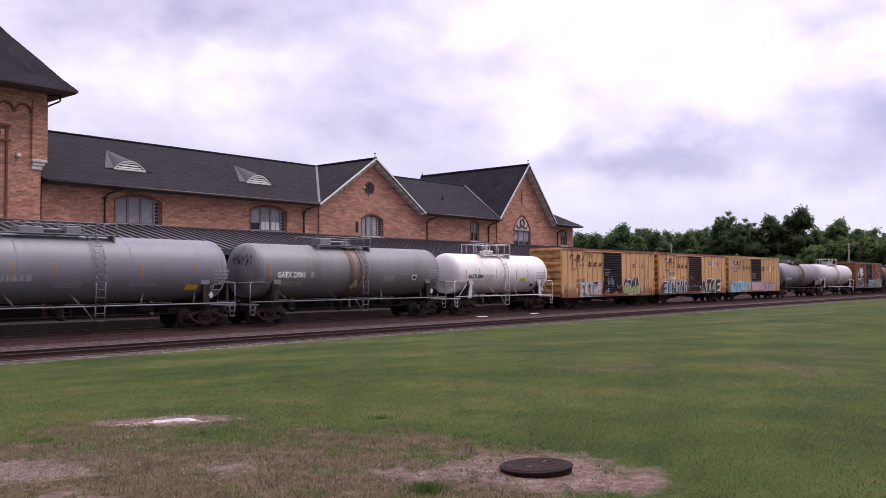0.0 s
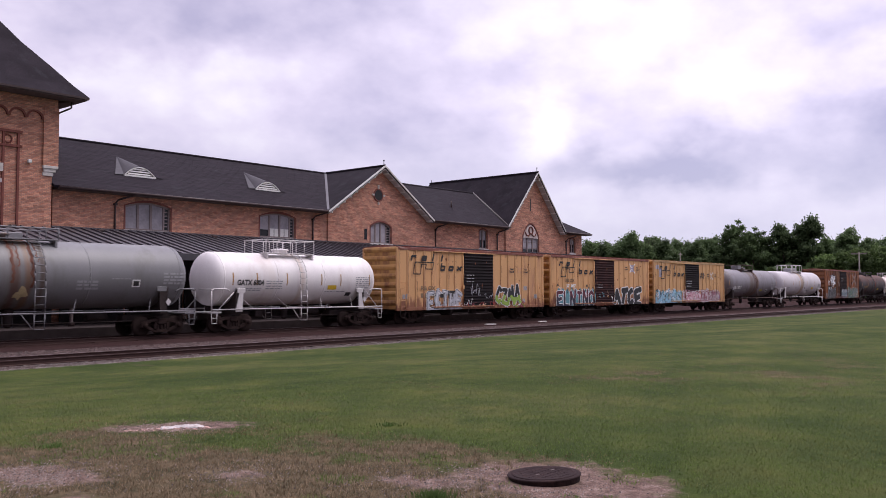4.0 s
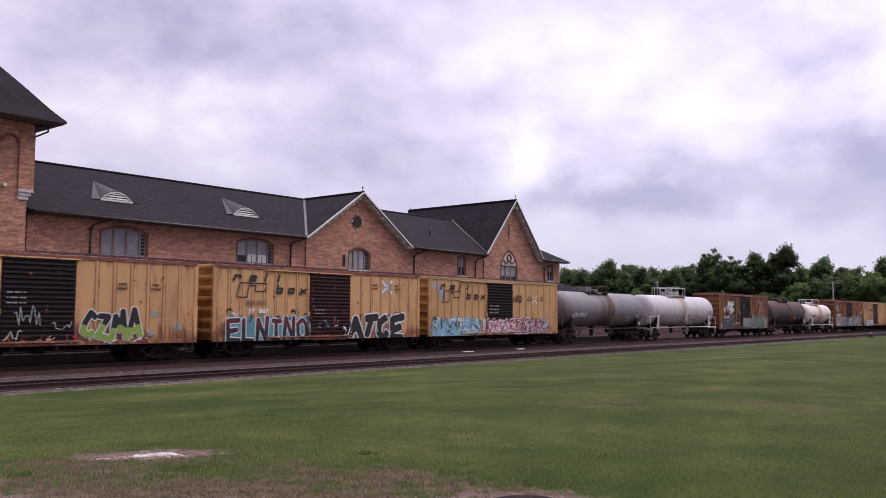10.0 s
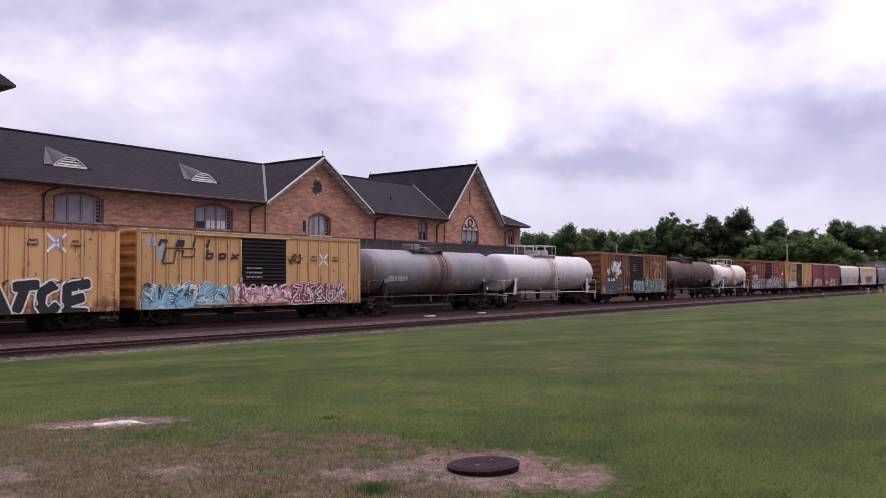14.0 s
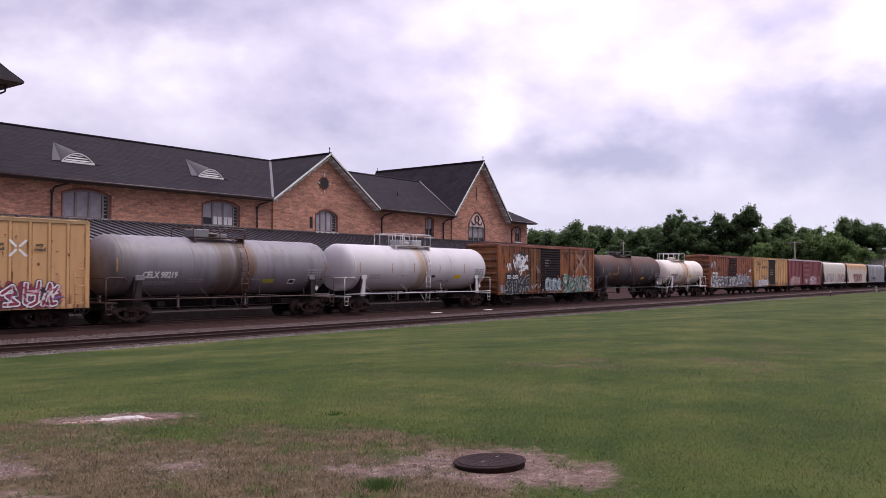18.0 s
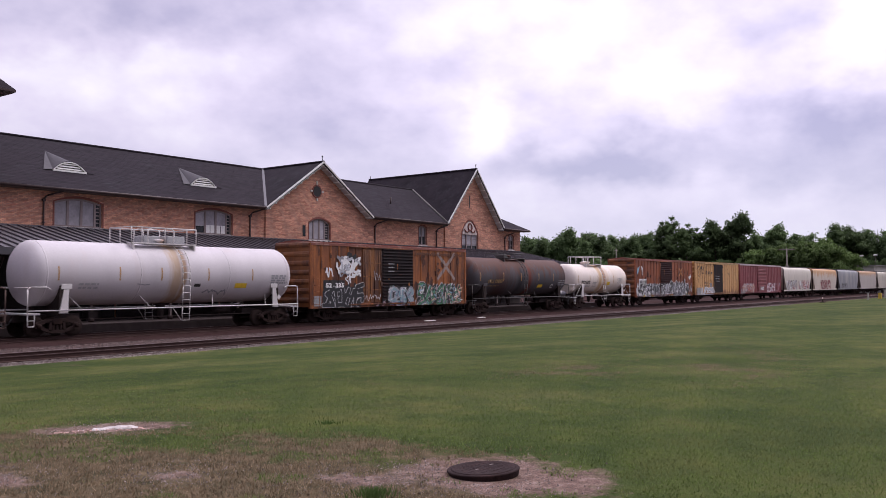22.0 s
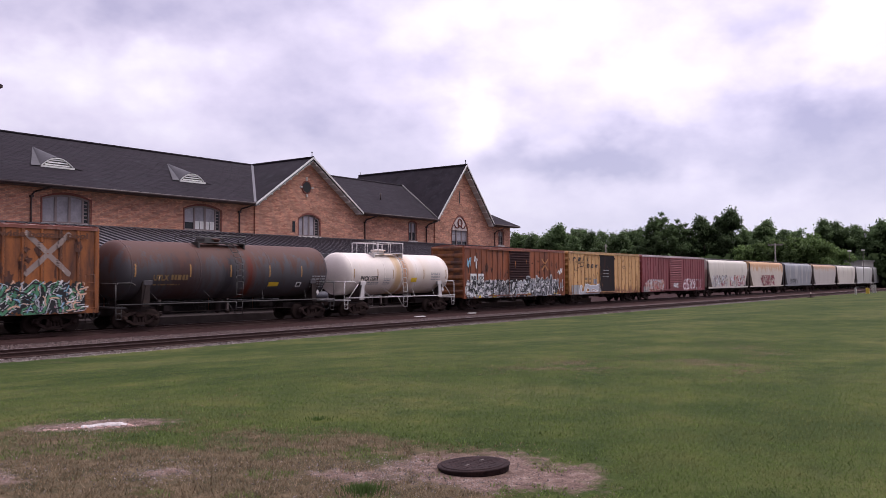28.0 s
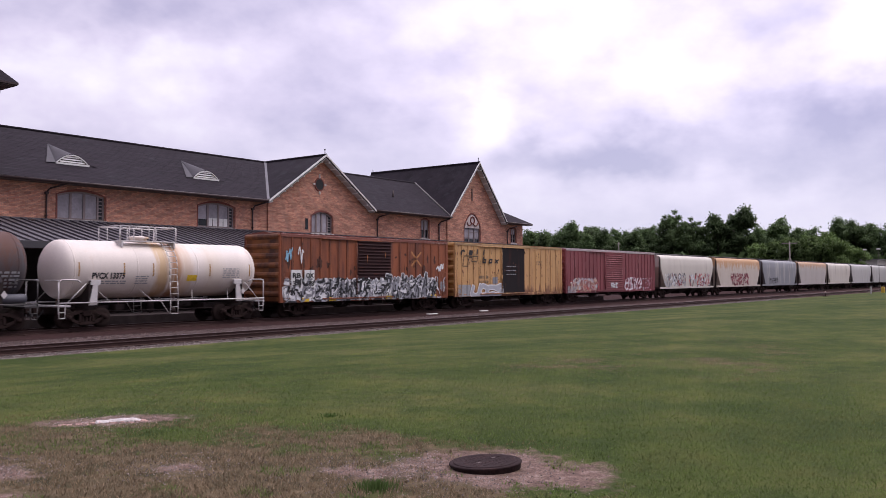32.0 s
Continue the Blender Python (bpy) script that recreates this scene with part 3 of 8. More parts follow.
def make_blades():
    """Thatch of cut blades near the viewer and low tufts of turf out to the tracks."""
    sets = {"grass": ([], []), "dark_grass": ([], []), "light_grass": ([], []), "dry_grass": ([], [])}

    def kind(x, y, w, dry):
        clump = 0.4 * wave(x, y, 0.22, 21) + 0.75 * wave(x, y, 0.62, 22) + 0.9 * wave(x, y, 1.7, 24) + 0.35 * wave(x, y, 5.0, 25) + 0.06 * rng.normal()
        if dry > .2 and wave(x, y, 1.6, 31) + 0.5 * wave(x, y, 4.0, 32) > 0.38:
            return "dark_grass"
        if dry > .08 and dry + w * 0.6 + 0.4 * wave(x, y, 1.1, 23) > 0.25 + rng.random() * 0.26:
            return "dry_grass"
        return "dark_grass" if clump > 0.20 else "light_grass" if clump < -0.20 else "grass"

    # upright cut blades, wider and shorter with distance from the camera
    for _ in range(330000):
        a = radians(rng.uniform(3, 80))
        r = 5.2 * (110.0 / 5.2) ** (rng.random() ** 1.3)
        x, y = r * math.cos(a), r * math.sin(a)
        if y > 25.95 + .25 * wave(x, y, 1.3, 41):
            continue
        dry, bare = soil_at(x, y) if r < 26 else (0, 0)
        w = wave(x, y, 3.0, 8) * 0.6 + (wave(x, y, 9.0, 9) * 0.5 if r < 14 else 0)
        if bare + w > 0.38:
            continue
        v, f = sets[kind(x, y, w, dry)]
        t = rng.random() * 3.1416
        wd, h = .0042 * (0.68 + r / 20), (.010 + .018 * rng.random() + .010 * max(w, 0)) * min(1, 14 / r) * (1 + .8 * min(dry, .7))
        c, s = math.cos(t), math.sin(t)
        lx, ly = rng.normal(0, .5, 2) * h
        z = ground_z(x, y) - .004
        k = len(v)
        if h * (s * x - c * y) < 1.6 * (c * ly - s * lx):        # each blade's face is turned to the camera at the origin, 1.6 up
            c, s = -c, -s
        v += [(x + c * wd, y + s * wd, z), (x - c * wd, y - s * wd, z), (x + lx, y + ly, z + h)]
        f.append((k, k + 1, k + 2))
    for key, m, label in (("grass", BLADE, "short mown green grass"), ("dark_grass", BLADE_DARK, "darker clumps of mown grass"), ("light_grass", BLADE_LIGHT, "yellowish clumps of mown grass"), ("dry_grass", STRAW, "dry straw-coloured grass")):
        v, f = sets[key]
        me = Shape().add(v, f, 0, True).mesh(key, m)
        up = rng.normal(0, .16, (len(v) // 3, 3)) + (0, 0, 1)
        up /= np.linalg.norm(up, axis=1)[:, None]
        me.normals_split_custom_set_from_vertices([tuple(q) for q in np.repeat(up, 3, axis=0)])
        tagged(part(key, me, None), label, "grass", kind="stuff")
    # a few fresh weeds in the dry turf
    for name, cx, cy, n, hh in (("weed_tuft", 4.95, 4.35, 420, 0.075), ("weed_tuft", 4.05, 8.6, 160, 0.05), ("weed_tuft", 7.2, 7.0, 150, 0.05)):
        s = Shape()
        for _ in range(n):
            a, r = rng.random() * 6.28, abs(rng.normal(0, 0.09))
            x, y = cx + r * math.cos(a), cy + r * math.sin(a)
            h, t = hh * (0.5 + 0.6 * rng.random()), rng.random() * 6.28
            ox, oy = math.cos(a) * h * 0.6 * rng.random(), math.sin(a) * h * 0.6 * rng.random()
            z = ground_z(x, y) - 0.005
            wx, wy = 0.0045 * math.cos(t), 0.0045 * math.sin(t)
            s.add([(x - wx, y - wy, z), (x + wx, y + wy, z), (x + ox * .5 + wx * .6, y + oy * .5 + wy * .6, z + h * .65), (x + ox, y + oy, z + h)], [(0, 1, 2), (0, 2, 3)])
        tagged(part(name, s, LEAF_BRIGHT), "fresh green weed tuft in dry turf", "weed", kind="stuff")
    s = Shape()
    for _ in range(6400):
        cx, cy, sd = ((5.95, 3.95, 0.42), (5.5, 8.8, 0.32), (3.35, 7.4, 0.40), (3.4, 7.5, 0.30), (3.2, 7.3, 0.35), (5.3, 4.9, 0.4), (4.5, 6.2, 0.3), (5.6, 4.4, 0.35))[rng.integers(8)]
        x, y = cx + rng.normal(0, sd), cy + rng.normal(0, sd)
        if blob(x, y, 6.07, 4.1, 0.36, 0.36) < 1:
            continue
        r = 0.004 + 0.011 * rng.random() ** 2
        z = ground_z(x, y)
        p = [(x + r * rng.uniform(.7, 1.2) * a, y + r * rng.uniform(.7, 1.2) * b, z + r * c) for a, b, c in ((-1, -.6, -.2), (1, -.6, -.2), (0, 1, -.2), (.2, 0, .8))]
        s.add(p, [(0, 1, 3), (1, 2, 3), (2, 0, 3)])
    tagged(part("pebbles", s, mat("pale_pebble", (0.19, 0.152, 0.14), 0.9, vary=0.3, island=0.7)), "loose pale gravel on bare soil", "gravel", kind="stuff")


def make_manhole():
    m = thing("manhole", "round rusty cast-iron manhole cover on a raised ring", "manhole cover", at=pose(6.08, 4.1, 0.022, -2.1, -1.4, 0))
    ring = Shape().lathe([(-0.12, 0.285), (0.016, 0.30), (0.024, 0.308), (0.032, 0.308), (0.036, 0.30), (0.036, 0.275)], 48, axis="z")
    part("ring", ring, CAST, m)
    lid = Shape().lathe([(0.01, 0.271), (0.038, 0.271), (0.041, 0.266), (0.041, 0.245), (0.039, 0.24), (0.039, 0.0001)], 48, axis="z")
    part("cover", lid, CAST, m)
    stud = Shape()
    for i in range(-4, 5):
        for j in range(-4, 5):
            if math.hypot(i, j) < 4.2 and (i, j) != (0, 0):
                stud.box(i * .05 - .014, i * .05 + .014, j * .05 - .014, j * .05 + .014, 0.038, 0.0405, c=0.001)
    tagged(part("studs", stud, CAST, m), kind="stuff")
    for x in (-0.12, 0.10):
        part("lifting_slot", Shape().box(x, x + .05, -0.010, 0.010, 0.038, 0.043), mat("pale_dust", (0.12, 0.095, 0.09), 0.9), m)
    # broken concrete pad further off: a worn crest and the rubble of its near edge
    s = Shape()
    n, rows = 44, 9
    v = []
    for i in range(n + 1):
        u = -0.44 + 0.88 * i / n
        k = min(1, (0.44 - abs(u)) / 0.16) ** .6 if abs(u) < 0.44 else 0
        wide = (0.085 if u < 0.12 else 0.045) * (1 + .35 * wave(u, 0, 6, 3)) * k + .004
        tall = (0.060 if u < 0.12 else 0.032) * (1 + .30 * wave(u, 2, 5, 4)) * k
        off = .03 * wave(u, 1, 4, 5)
        for j in range(rows):
            a = math.pi * j / (rows - 1)
            w = 1 + .22 * wave(u * 3, j * .7, 3, 6)
            v.append((u, off + wide * math.cos(a) * w, -.012 + tall * math.sin(a) ** .6 * w))
    f = [(i * rows + j, i * rows + j + 1, (i + 1) * rows + j + 1, (i + 1) * rows + j) for i in range(n) for j in range(rows - 1)]
    s.add(v, f, 0, True)
    pad = thing("concrete_pad", "broken pale concrete pad level with bare soil", "concrete pad", at=pose(5.48, 8.78, 0.0, 0, 0, 146))
    part("crest", s, mat("pale_concrete", (0.52, 0.47, 0.46), 0.9, vary=0.45, scale=9, bump=0.8, stain=(0.30, 0.21, 0.18), stain_amount=0.42, stain_scale=6), pad)
    rubble = Shape()
    for _ in range(210):
        u, w = rng.uniform(-.5, .5), .03 + abs(rng.normal(0, .085))
        r = rng.uniform(.010, .034) * (1.25 - w * 2)
        q = [(u + r * rng.uniform(.6, 1.3) * a, w + r * rng.uniform(.6, 1.3) * b, r * c * rng.uniform(.6, 1.1)) for a, b, c in
             ((-1, -.7, -.3), (1, -.8, -.3), (.9, .8, -.3), (-.8, .9, -.3), (-.7, -.5, .8), (.7, -.6, .9), (.6, .5, .8), (-.6, .6, .7))]
        rubble.add(q, [(0, 1, 5, 4), (1, 2, 6, 5), (2, 3, 7, 6), (3, 0, 4, 7), (4, 5, 6, 7)])
    tagged(part("rubble", rubble, mat("pink_rubble", (0.36, 0.225, 0.195), 0.9, vary=0.35, scale=9, island=0.5), pad), "pinkish broken rubble", kind="stuff")


# ---- tracks ----
def rail_shape(x0, x1, y):
    prof = [(-.07, 0), (.07, 0), (.07, .012), (.012, .035), (.012, .125), (.036, .14), (.036, .168), (-.036, .168), (-.036, .14), (-.012, .125), (-.012, .035), (-.07, .012)]
    s = Shape()
    n = len(prof)
    z = RAIL_Z - 0.172
    v = [(x0, y + a, z + b) for a, b in prof] + [(x1, y + a, z + b) for a, b in prof]
    f = [(i, n + i, n + (i + 1) % n, (i + 1) % n) for i in range(n)] + [tuple(range(n - 1, -1, -1)), tuple(range(n, 2 * n))]
    s.add(v, [q[::-1] for q in f])
    s.box(x0, x1, y - .03, y + .03, RAIL_Z - 0.004, RAIL_Z, 1)
    return s


def make_tracks():
    # ballast: gravel round the near track, a gravel strip between, dark cinders under the train and on to Y 110
    prof = [(25.85, -0.86), (26.3, -0.775), (27.0, -0.79), (27.2, -0.82), (29.8, -0.82), (30.2, -0.76), (32.0, -0.74), (32.7, -0.76)]
    # runs on past the train so ground seen below the cars is dark
    prof2 = [(32.7, -0.76), (34.2, -0.80), (34.9, -0.82), (36.4, -0.79), (39.5, -0.79), (40.7, -0.90), (46, -0.93), (58, -0.95), (110, -0.95)]
    xs = list(np.arange(-300, 0, 30)) + list(np.arange(0, 70, 0.35)) + list(np.arange(70, 160, 2)) + list(np.arange(160, 900, 30))
    # the near track's bed is dark brown between the tie ends
    bed = mat("dark_track_bed", (0.046, 0.0255, 0.0235), 0.95, spec=0.03, vary=0.6, scale=4, fine=22, bump=0.9, stain=(0.085, 0.062, 0.056), stain_amount=0.3, stain_scale=6)
    for name, pr, m, label in (("ballast", prof, [BALLAST, bed], "brown-grey crushed stone ballast round an empty track"),
                               ("cinder_bed", prof2, CINDER, "dark brown cinder bed under the freight train and beyond")):
        ys = []
        for (a, za), (b, zb) in zip(pr, pr[1:]):
            k = max(1, int((min(b, 58) - a) / 0.3))
            ys += [(a + (b - a) * i / k, za + (zb - za) * i / k) for i in range(k)]
        ys.append(pr[-1])
        v = [(x, y, z + 0.03 * wave(x, y, 2.5, 3) + (0.05 * wave(x, y, 0.5, 6) if y < 28 else 0)) for y, z in ys for x in xs]
        n = len(xs)
        f = [(j * n + i, j * n + i + 1, (j + 1) * n + i + 1, (j + 1) * n + i) for j in range(len(ys) - 1) for i in range(n - 1)]
        sheet = Shape().add(v, f)
        if name == "ballast":
            sheet.m = [1 if 27.0 < ys[k // (n - 1)][0] + .22 * wave(xs[k % (n - 1)], ys[k // (n - 1)][0], .9, 14) < 30.1 else 0 for k in range(len(f))]
        setting(name, sheet, m, label, "ballast")
    s = Shape()
    for _ in range(40000):
        x = 8 + 62 * rng.random() ** 1.3
        y = rng.choice([rng.uniform(26.4, 27.1), 30.1 + 3.4 * rng.random() ** 1.5, rng.uniform(26.3, 26.8), 30.1 + 2.7 * rng.random()])
        r = rng.uniform(0.012, 0.036)
        z = (-0.76 if y < 33 else -0.79) if y > 27.5 else -0.79
        z += 0.02
        p = [(x + r * rng.uniform(.6, 1.3) * a, y + r * rng.uniform(.6, 1.3) * b, z + r * c * rng.uniform(.7, 1.2)) for a, b, c in ((-1, -.6, -.4), (1, -.6, -.4), (0, 1, -.4), (-.4, -.3, .7), (.5, 0, .6))]
        s.add(p, [(0, 1, 4, 3), (1, 2, 4), (2, 0, 3), (2, 3, 4)])
    pale = Shape()
    for _ in range(20000):
        x, y = 8 + 95 * rng.random() ** 1.4, 25.9 + 1.3 * rng.random() ** 1.3
        r = rng.uniform(0.015, 0.04)
        z = -0.775 if y > 26.2 else -0.83 + .18 * (y - 25.9)
        p = [(x + r * rng.uniform(.6, 1.3) * a, y + r * rng.uniform(.6, 1.3) * b, z + r * c * rng.uniform(.7, 1.2)) for a, b, c in ((-1, -.6, -.4), (1, -.6, -.4), (0, 1, -.4), (-.4, -.3, .8), (.5, 0, .7))]
        pale.add(p, [(0, 1, 4, 3), (1, 2, 4), (2, 0, 3), (2, 3, 4)])
    tagged(part("shoulder_stones", pale, mat("pale_shoulder_stone", (0.25, 0.215, 0.205), 0.9, vary=0.3, island=0.7)), "pale crushed stones along the grass edge", "gravel", kind="stuff")
    tagged(part("ballast_stones", s, PEBBLE), "loose crushed stones beside the rails", "gravel", kind="stuff")
    for name, y, label in (("empty_track", NEAR_Y, "empty railway track with rusty rails and dark ties"), ("train_track", TRAIN_Y, "railway track under the freight train")):
        t = thing(name, label, "railway track", kind="structure")
        for d in (-0.7525, 0.7525):
            # far rail heads take a brighter tone than near ones
            part("rail", rail_shape(-300, 900, y + d), [RUST_RAIL, BRIGHT_RAIL if d > 0 else DULL_RAIL], t)
    part_far = Shape()
    for i in range(1400):
        x = -100 + i * 0.53
        if name == "train_track" and (i % 1 == 0):
            part_far.box(x - .115, x + .115, TRAIN_Y - 1.3, TRAIN_Y + 1.3, -0.92, -0.785)
    tagged(part("ties", part_far, TIE, t), kind="stuff")


def make_ties():
    t = bpy.data.objects["empty_track"]
    me = Shape().box(-.115, .115, -1.3, 1.3, -.16, 0, c=0.012).mesh("tie", TIE)
    plate = Shape()
    for d in (-0.7525, 0.7525):
        plate.box(-.09, .09, d - .16, d + .16, 0, .014)
    for i in range(290):
        part("tie", me, None, t, at=pose(6 + i * 0.53 + rng.normal(0, .012), NEAR_Y + rng.normal(0, .03), RAIL_Z - 0.176 + rng.normal(0, .004), 0, 0, rng.normal(0, .5)))
    far = Shape()
    for i in range(700):
        x = 6 + (290 + i) * 0.53
        far.box(x - .115, x + .115, NEAR_Y - 1.3, NEAR_Y + 1.3, -0.92, RAIL_Z - .176)
    tagged(part("ties", far, TIE, t), kind="stuff")
    # two weathered boards left on the gravel by the train
    for x, y, rz in ((45.0, 34.5, 8), (51.2, 34.6, 12)):
        s = Shape().box(-.62, .62, -.1, .1, 0, .05, c=.01)
        tagged(part("board", s, mat("bleached_board", (0.66, 0.64, 0.62), 0.8, vary=0.2), at=pose(x, y, -0.75, 3, 1, rz)), "bleached white board lying on the gravel", "board")


make_ground()
make_blades()
make_manhole()
make_tracks()


# ---- the brick depot ----
EAVE_Y, EAVE_Z, RIDGE_Y, RIDGE_Z = 48.25, 7.5, 55.3, 11.42
G1X, G1H, G1Z = 49.15, 5.95, 11.45          # first gable: middle, half width at the eave, ridge height
G2X, G2H, G2Z = 70.8, 5.0, 13.15            # second gable
TOWER = (10.5, 22.75, 48.4)                 # the tower's left and right edge and its front
END_X = 80.1


def depot_root():
    return thing("depot", "long two-storey red-brick railway depot with dark slate roofs", "building")


DEPOT = depot_root()


def arch_pts(x0, x1, z, rise, n=10):
    """Points of a segmental arch from x1 back to x0 with springing height z."""
    return [(x1 + (x0 - x1) * i / n, z + rise * (1 - (2 * i / n - 1) ** 2)) for i in range(n + 1)]


def wall_with_holes(x0, x1, top, z0, holes, y, thick):
    """A wall facing the tracks, cut round arched holes: top is a function of x; holes are (x0, x1, z0, z1, rise)."""
    s = Shape()
    cuts = sorted({x0, x1, *[h[0] for h in holes], *[h[1] for h in holes], *[x for x in (G1X, G2X) if x0 < x < x1]})
    for a, b in zip(cuts, cuts[1:]):
        inside = [h for h in holes if h[0] <= a + 1e-6 and h[1] >= b - 1e-6]
        if not inside:
            s.prism([(a, z0), (b, z0), (b, top(b)), (a, top(a))], y, y + thick)
        else:
            for h0, h1, hz0, hz1, rise in inside:
                s.prism([(a, z0), (b, z0), (b, hz0), (a, hz0)], y, y + thick)
                n = 8
                us = [a + (b - a) * i / n for i in range(n + 1)]
                for p, q in zip(us, us[1:]):
                    fz = [hz1 + rise * (1 - ((2 * (u - h0) / (h1 - h0)) - 1) ** 2) for u in (p, q)]
                    s.prism([(p, fz[0]), (q, fz[1]), (q, top(q)), (p, top(p))], y, y + thick)
    me = s.mesh("wall", BRICK)
    bm = bmesh.new()
    bm.from_mesh(me)
    bmesh.ops.remove_doubles(bm, verts=bm.verts, dist=.0005)
    bm.to_mesh(me)
    bm.free()
    return me


def window(parent, x0, x1, z0, z1, rise, y, lights, rows, blind=0.0, sill=True, slot=0.0, low=()):
    """An arched wooden window: frame, mullions, sashes and panes set back in the wall."""
    w = part("window", frame_shape(x0, x1, z0, z1, rise, y + 0.10, 0.09), SASH, parent, "arched grey-white timber window")
    full, x1 = x1, x1 - slot
    step = (x1 - x0) / lights
    if slot:
        # a narrow dark side light with glazing bars at the jamb
        side = part("side_light", Shape().box(x1 + .06, full - .1, y + .17, y + .18, z0 + .1, z1 - .02), GLASS, w)
        part("mullion", Shape().box(x1 - .06, x1 + .06, y + .11, y + .20, z0, z1 + .02), SASH, w)
        for k in range(1, 6):
            zz = z0 + .1 + (z1 - z0 - .12) * k / 6
            part("glazing_bar", Shape().box(x1 + .06, full - .1, y + .15, y + .168, zz - .03, zz + .03), SASH, side)
    for i in range(lights):
        a, b = x0 + i * step, x0 + (i + 1) * step
        s = Shape()
        if i:
            s.box(a - .075, a + .075, y + .11, y + .20, z0, z1 + rise * (1 - (2 * (a - x0) / (full - x0) - 1) ** 2))
            part("mullion", s, SASH, w)
        g = Shape()
        mid = [(a + (b - a) * k / 6) for k in range(7)]
        tops = [z1 + rise * (1 - (2 * (u - x0) / (full - x0) - 1) ** 2) for u in mid]
        g.prism([(a, z0), (b, z0), *[(u, t) for u, t in zip(mid[::-1], tops[::-1])]], y + .17, y + .18)
        part("pane", g, GLASS, w)
        bars = []
        for k in range(1, rows):
            z = z0 + (z1 - z0) * k / rows
            bars.append(Shape().box(a + .05, b - .05, y + .145, y + .165, z - .022, z + .022))
        for bar in bars:
            part("glazing_bar", bar, SASH, w)
        # white boxes stand in for daylight seen through the lower panes
        if i in low:
            sc = Shape()
            for p, q in ((a + .07, (a + b) / 2 - .03), ((a + b) / 2 + .03, b - .07)):
                sc.box(p, q, y + .150, y + .160, z0 + .05, z0 + .66)
            part("white_screen", sc, WHITE_TRIM, w, "white panel standing in for daylight through the lower panes")
        if blind:
            bl = Shape().prism([(a + .04, z0 + (z1 - z0) * (1 - blind)), (b - .04, z0 + (z1 - z0) * (1 - blind)), *[(min(max(u, a + .04), b - .04), t) for u, t in zip(mid[::-1], tops[::-1])]], y + .163, y + .168)
            part("blind", bl, BLIND, w)
    x1 = full
    if sill:
        part("window_sill", Shape().box(x0 - .12, x1 + .12, y - .08, y + .12, z0 - .13, z0, c=.01), STONE, w)
    arch = Shape()
    pts = arch_pts(x0 - .02, x1 + .02, z1, rise)
    out = arch_pts(x0 - .11, x1 + .11, z1 + .02, rise + .12)
    for (a, b), (c, d) in zip(zip(pts, pts[1:]), zip(out, out[1:])):
        arch.prism([a, c, d, b], y - .03, y + .05)
    for xa in (x0 - .10, x1 + .02):
        arch.box(xa, xa + .08, y - .025, y + .05, z0 - .1, z1 + .05)
    part("brick_arch", arch, REDTRIM, w, "dark red moulded brick surround")
    return w


def frame_shape(x0, x1, z0, z1, rise, y, d):
    s = Shape()
    s.box(x0, x0 + .1, y, y + d, z0, z1 + .02).box(x1 - .1, x1, y, y + d, z0, z1 + .02).box(x0 + .1, x1 - .1, y, y + d, z0, z0 + .1)
    pts, inn = arch_pts(x0, x1, z1, rise), arch_pts(x0 + .1, x1 - .1, z1 - .1, rise)
    for (a, b), (c, dd) in zip(zip(pts, pts[1:]), zip(inn, inn[1:])):
        s.prism([a, c, dd, b], y, y + d)
    return s


def slab(s, pts, t=0.16, m=0):
    """A roof plane of four or three corners with thickness below."""
    p = [Vector(q) for q in pts]
    nrm = (p[1] - p[0]).cross(p[2] - p[0]).normalized()
    if nrm.z < 0:
        p = p[::-1]
        nrm = -nrm
    n = len(p)
    v = p + [q - nrm * t for q in p]
    f = [tuple(range(n)), tuple(range(2 * n - 1, n - 1, -1))] + [(i, n + i, n + (i + 1) % n, (i + 1) % n) for i in range(n)]
    return s.add(v, f, m)


def slate_courses(parent, corner_fn, rows, name):
    """Courses of slates as thin overlapping strips up a roof plane."""
    for i in range(rows):
        s = Shape()
        a, b = corner_fn(i / rows), corner_fn(min(1, (i + 1.25) / rows))
        if a is None or b is None:
            continue
        (p0, p1), (q0, q1) = a, b
        up = Vector((0, 0, 0.007))
        s.add([Vector(p0) + up, Vector(p1) + up, Vector(q1) + up * .15, Vector(q0) + up * .15, Vector(p0), Vector(p1)], [(0, 1, 2, 3), (4, 5, 1, 0)])
        part(name, s, SLATE, parent)


def gable_top(mid, half, ridge, eave):
    return lambda x: ridge - (ridge - eave) * abs(x - mid) / half - 0.28


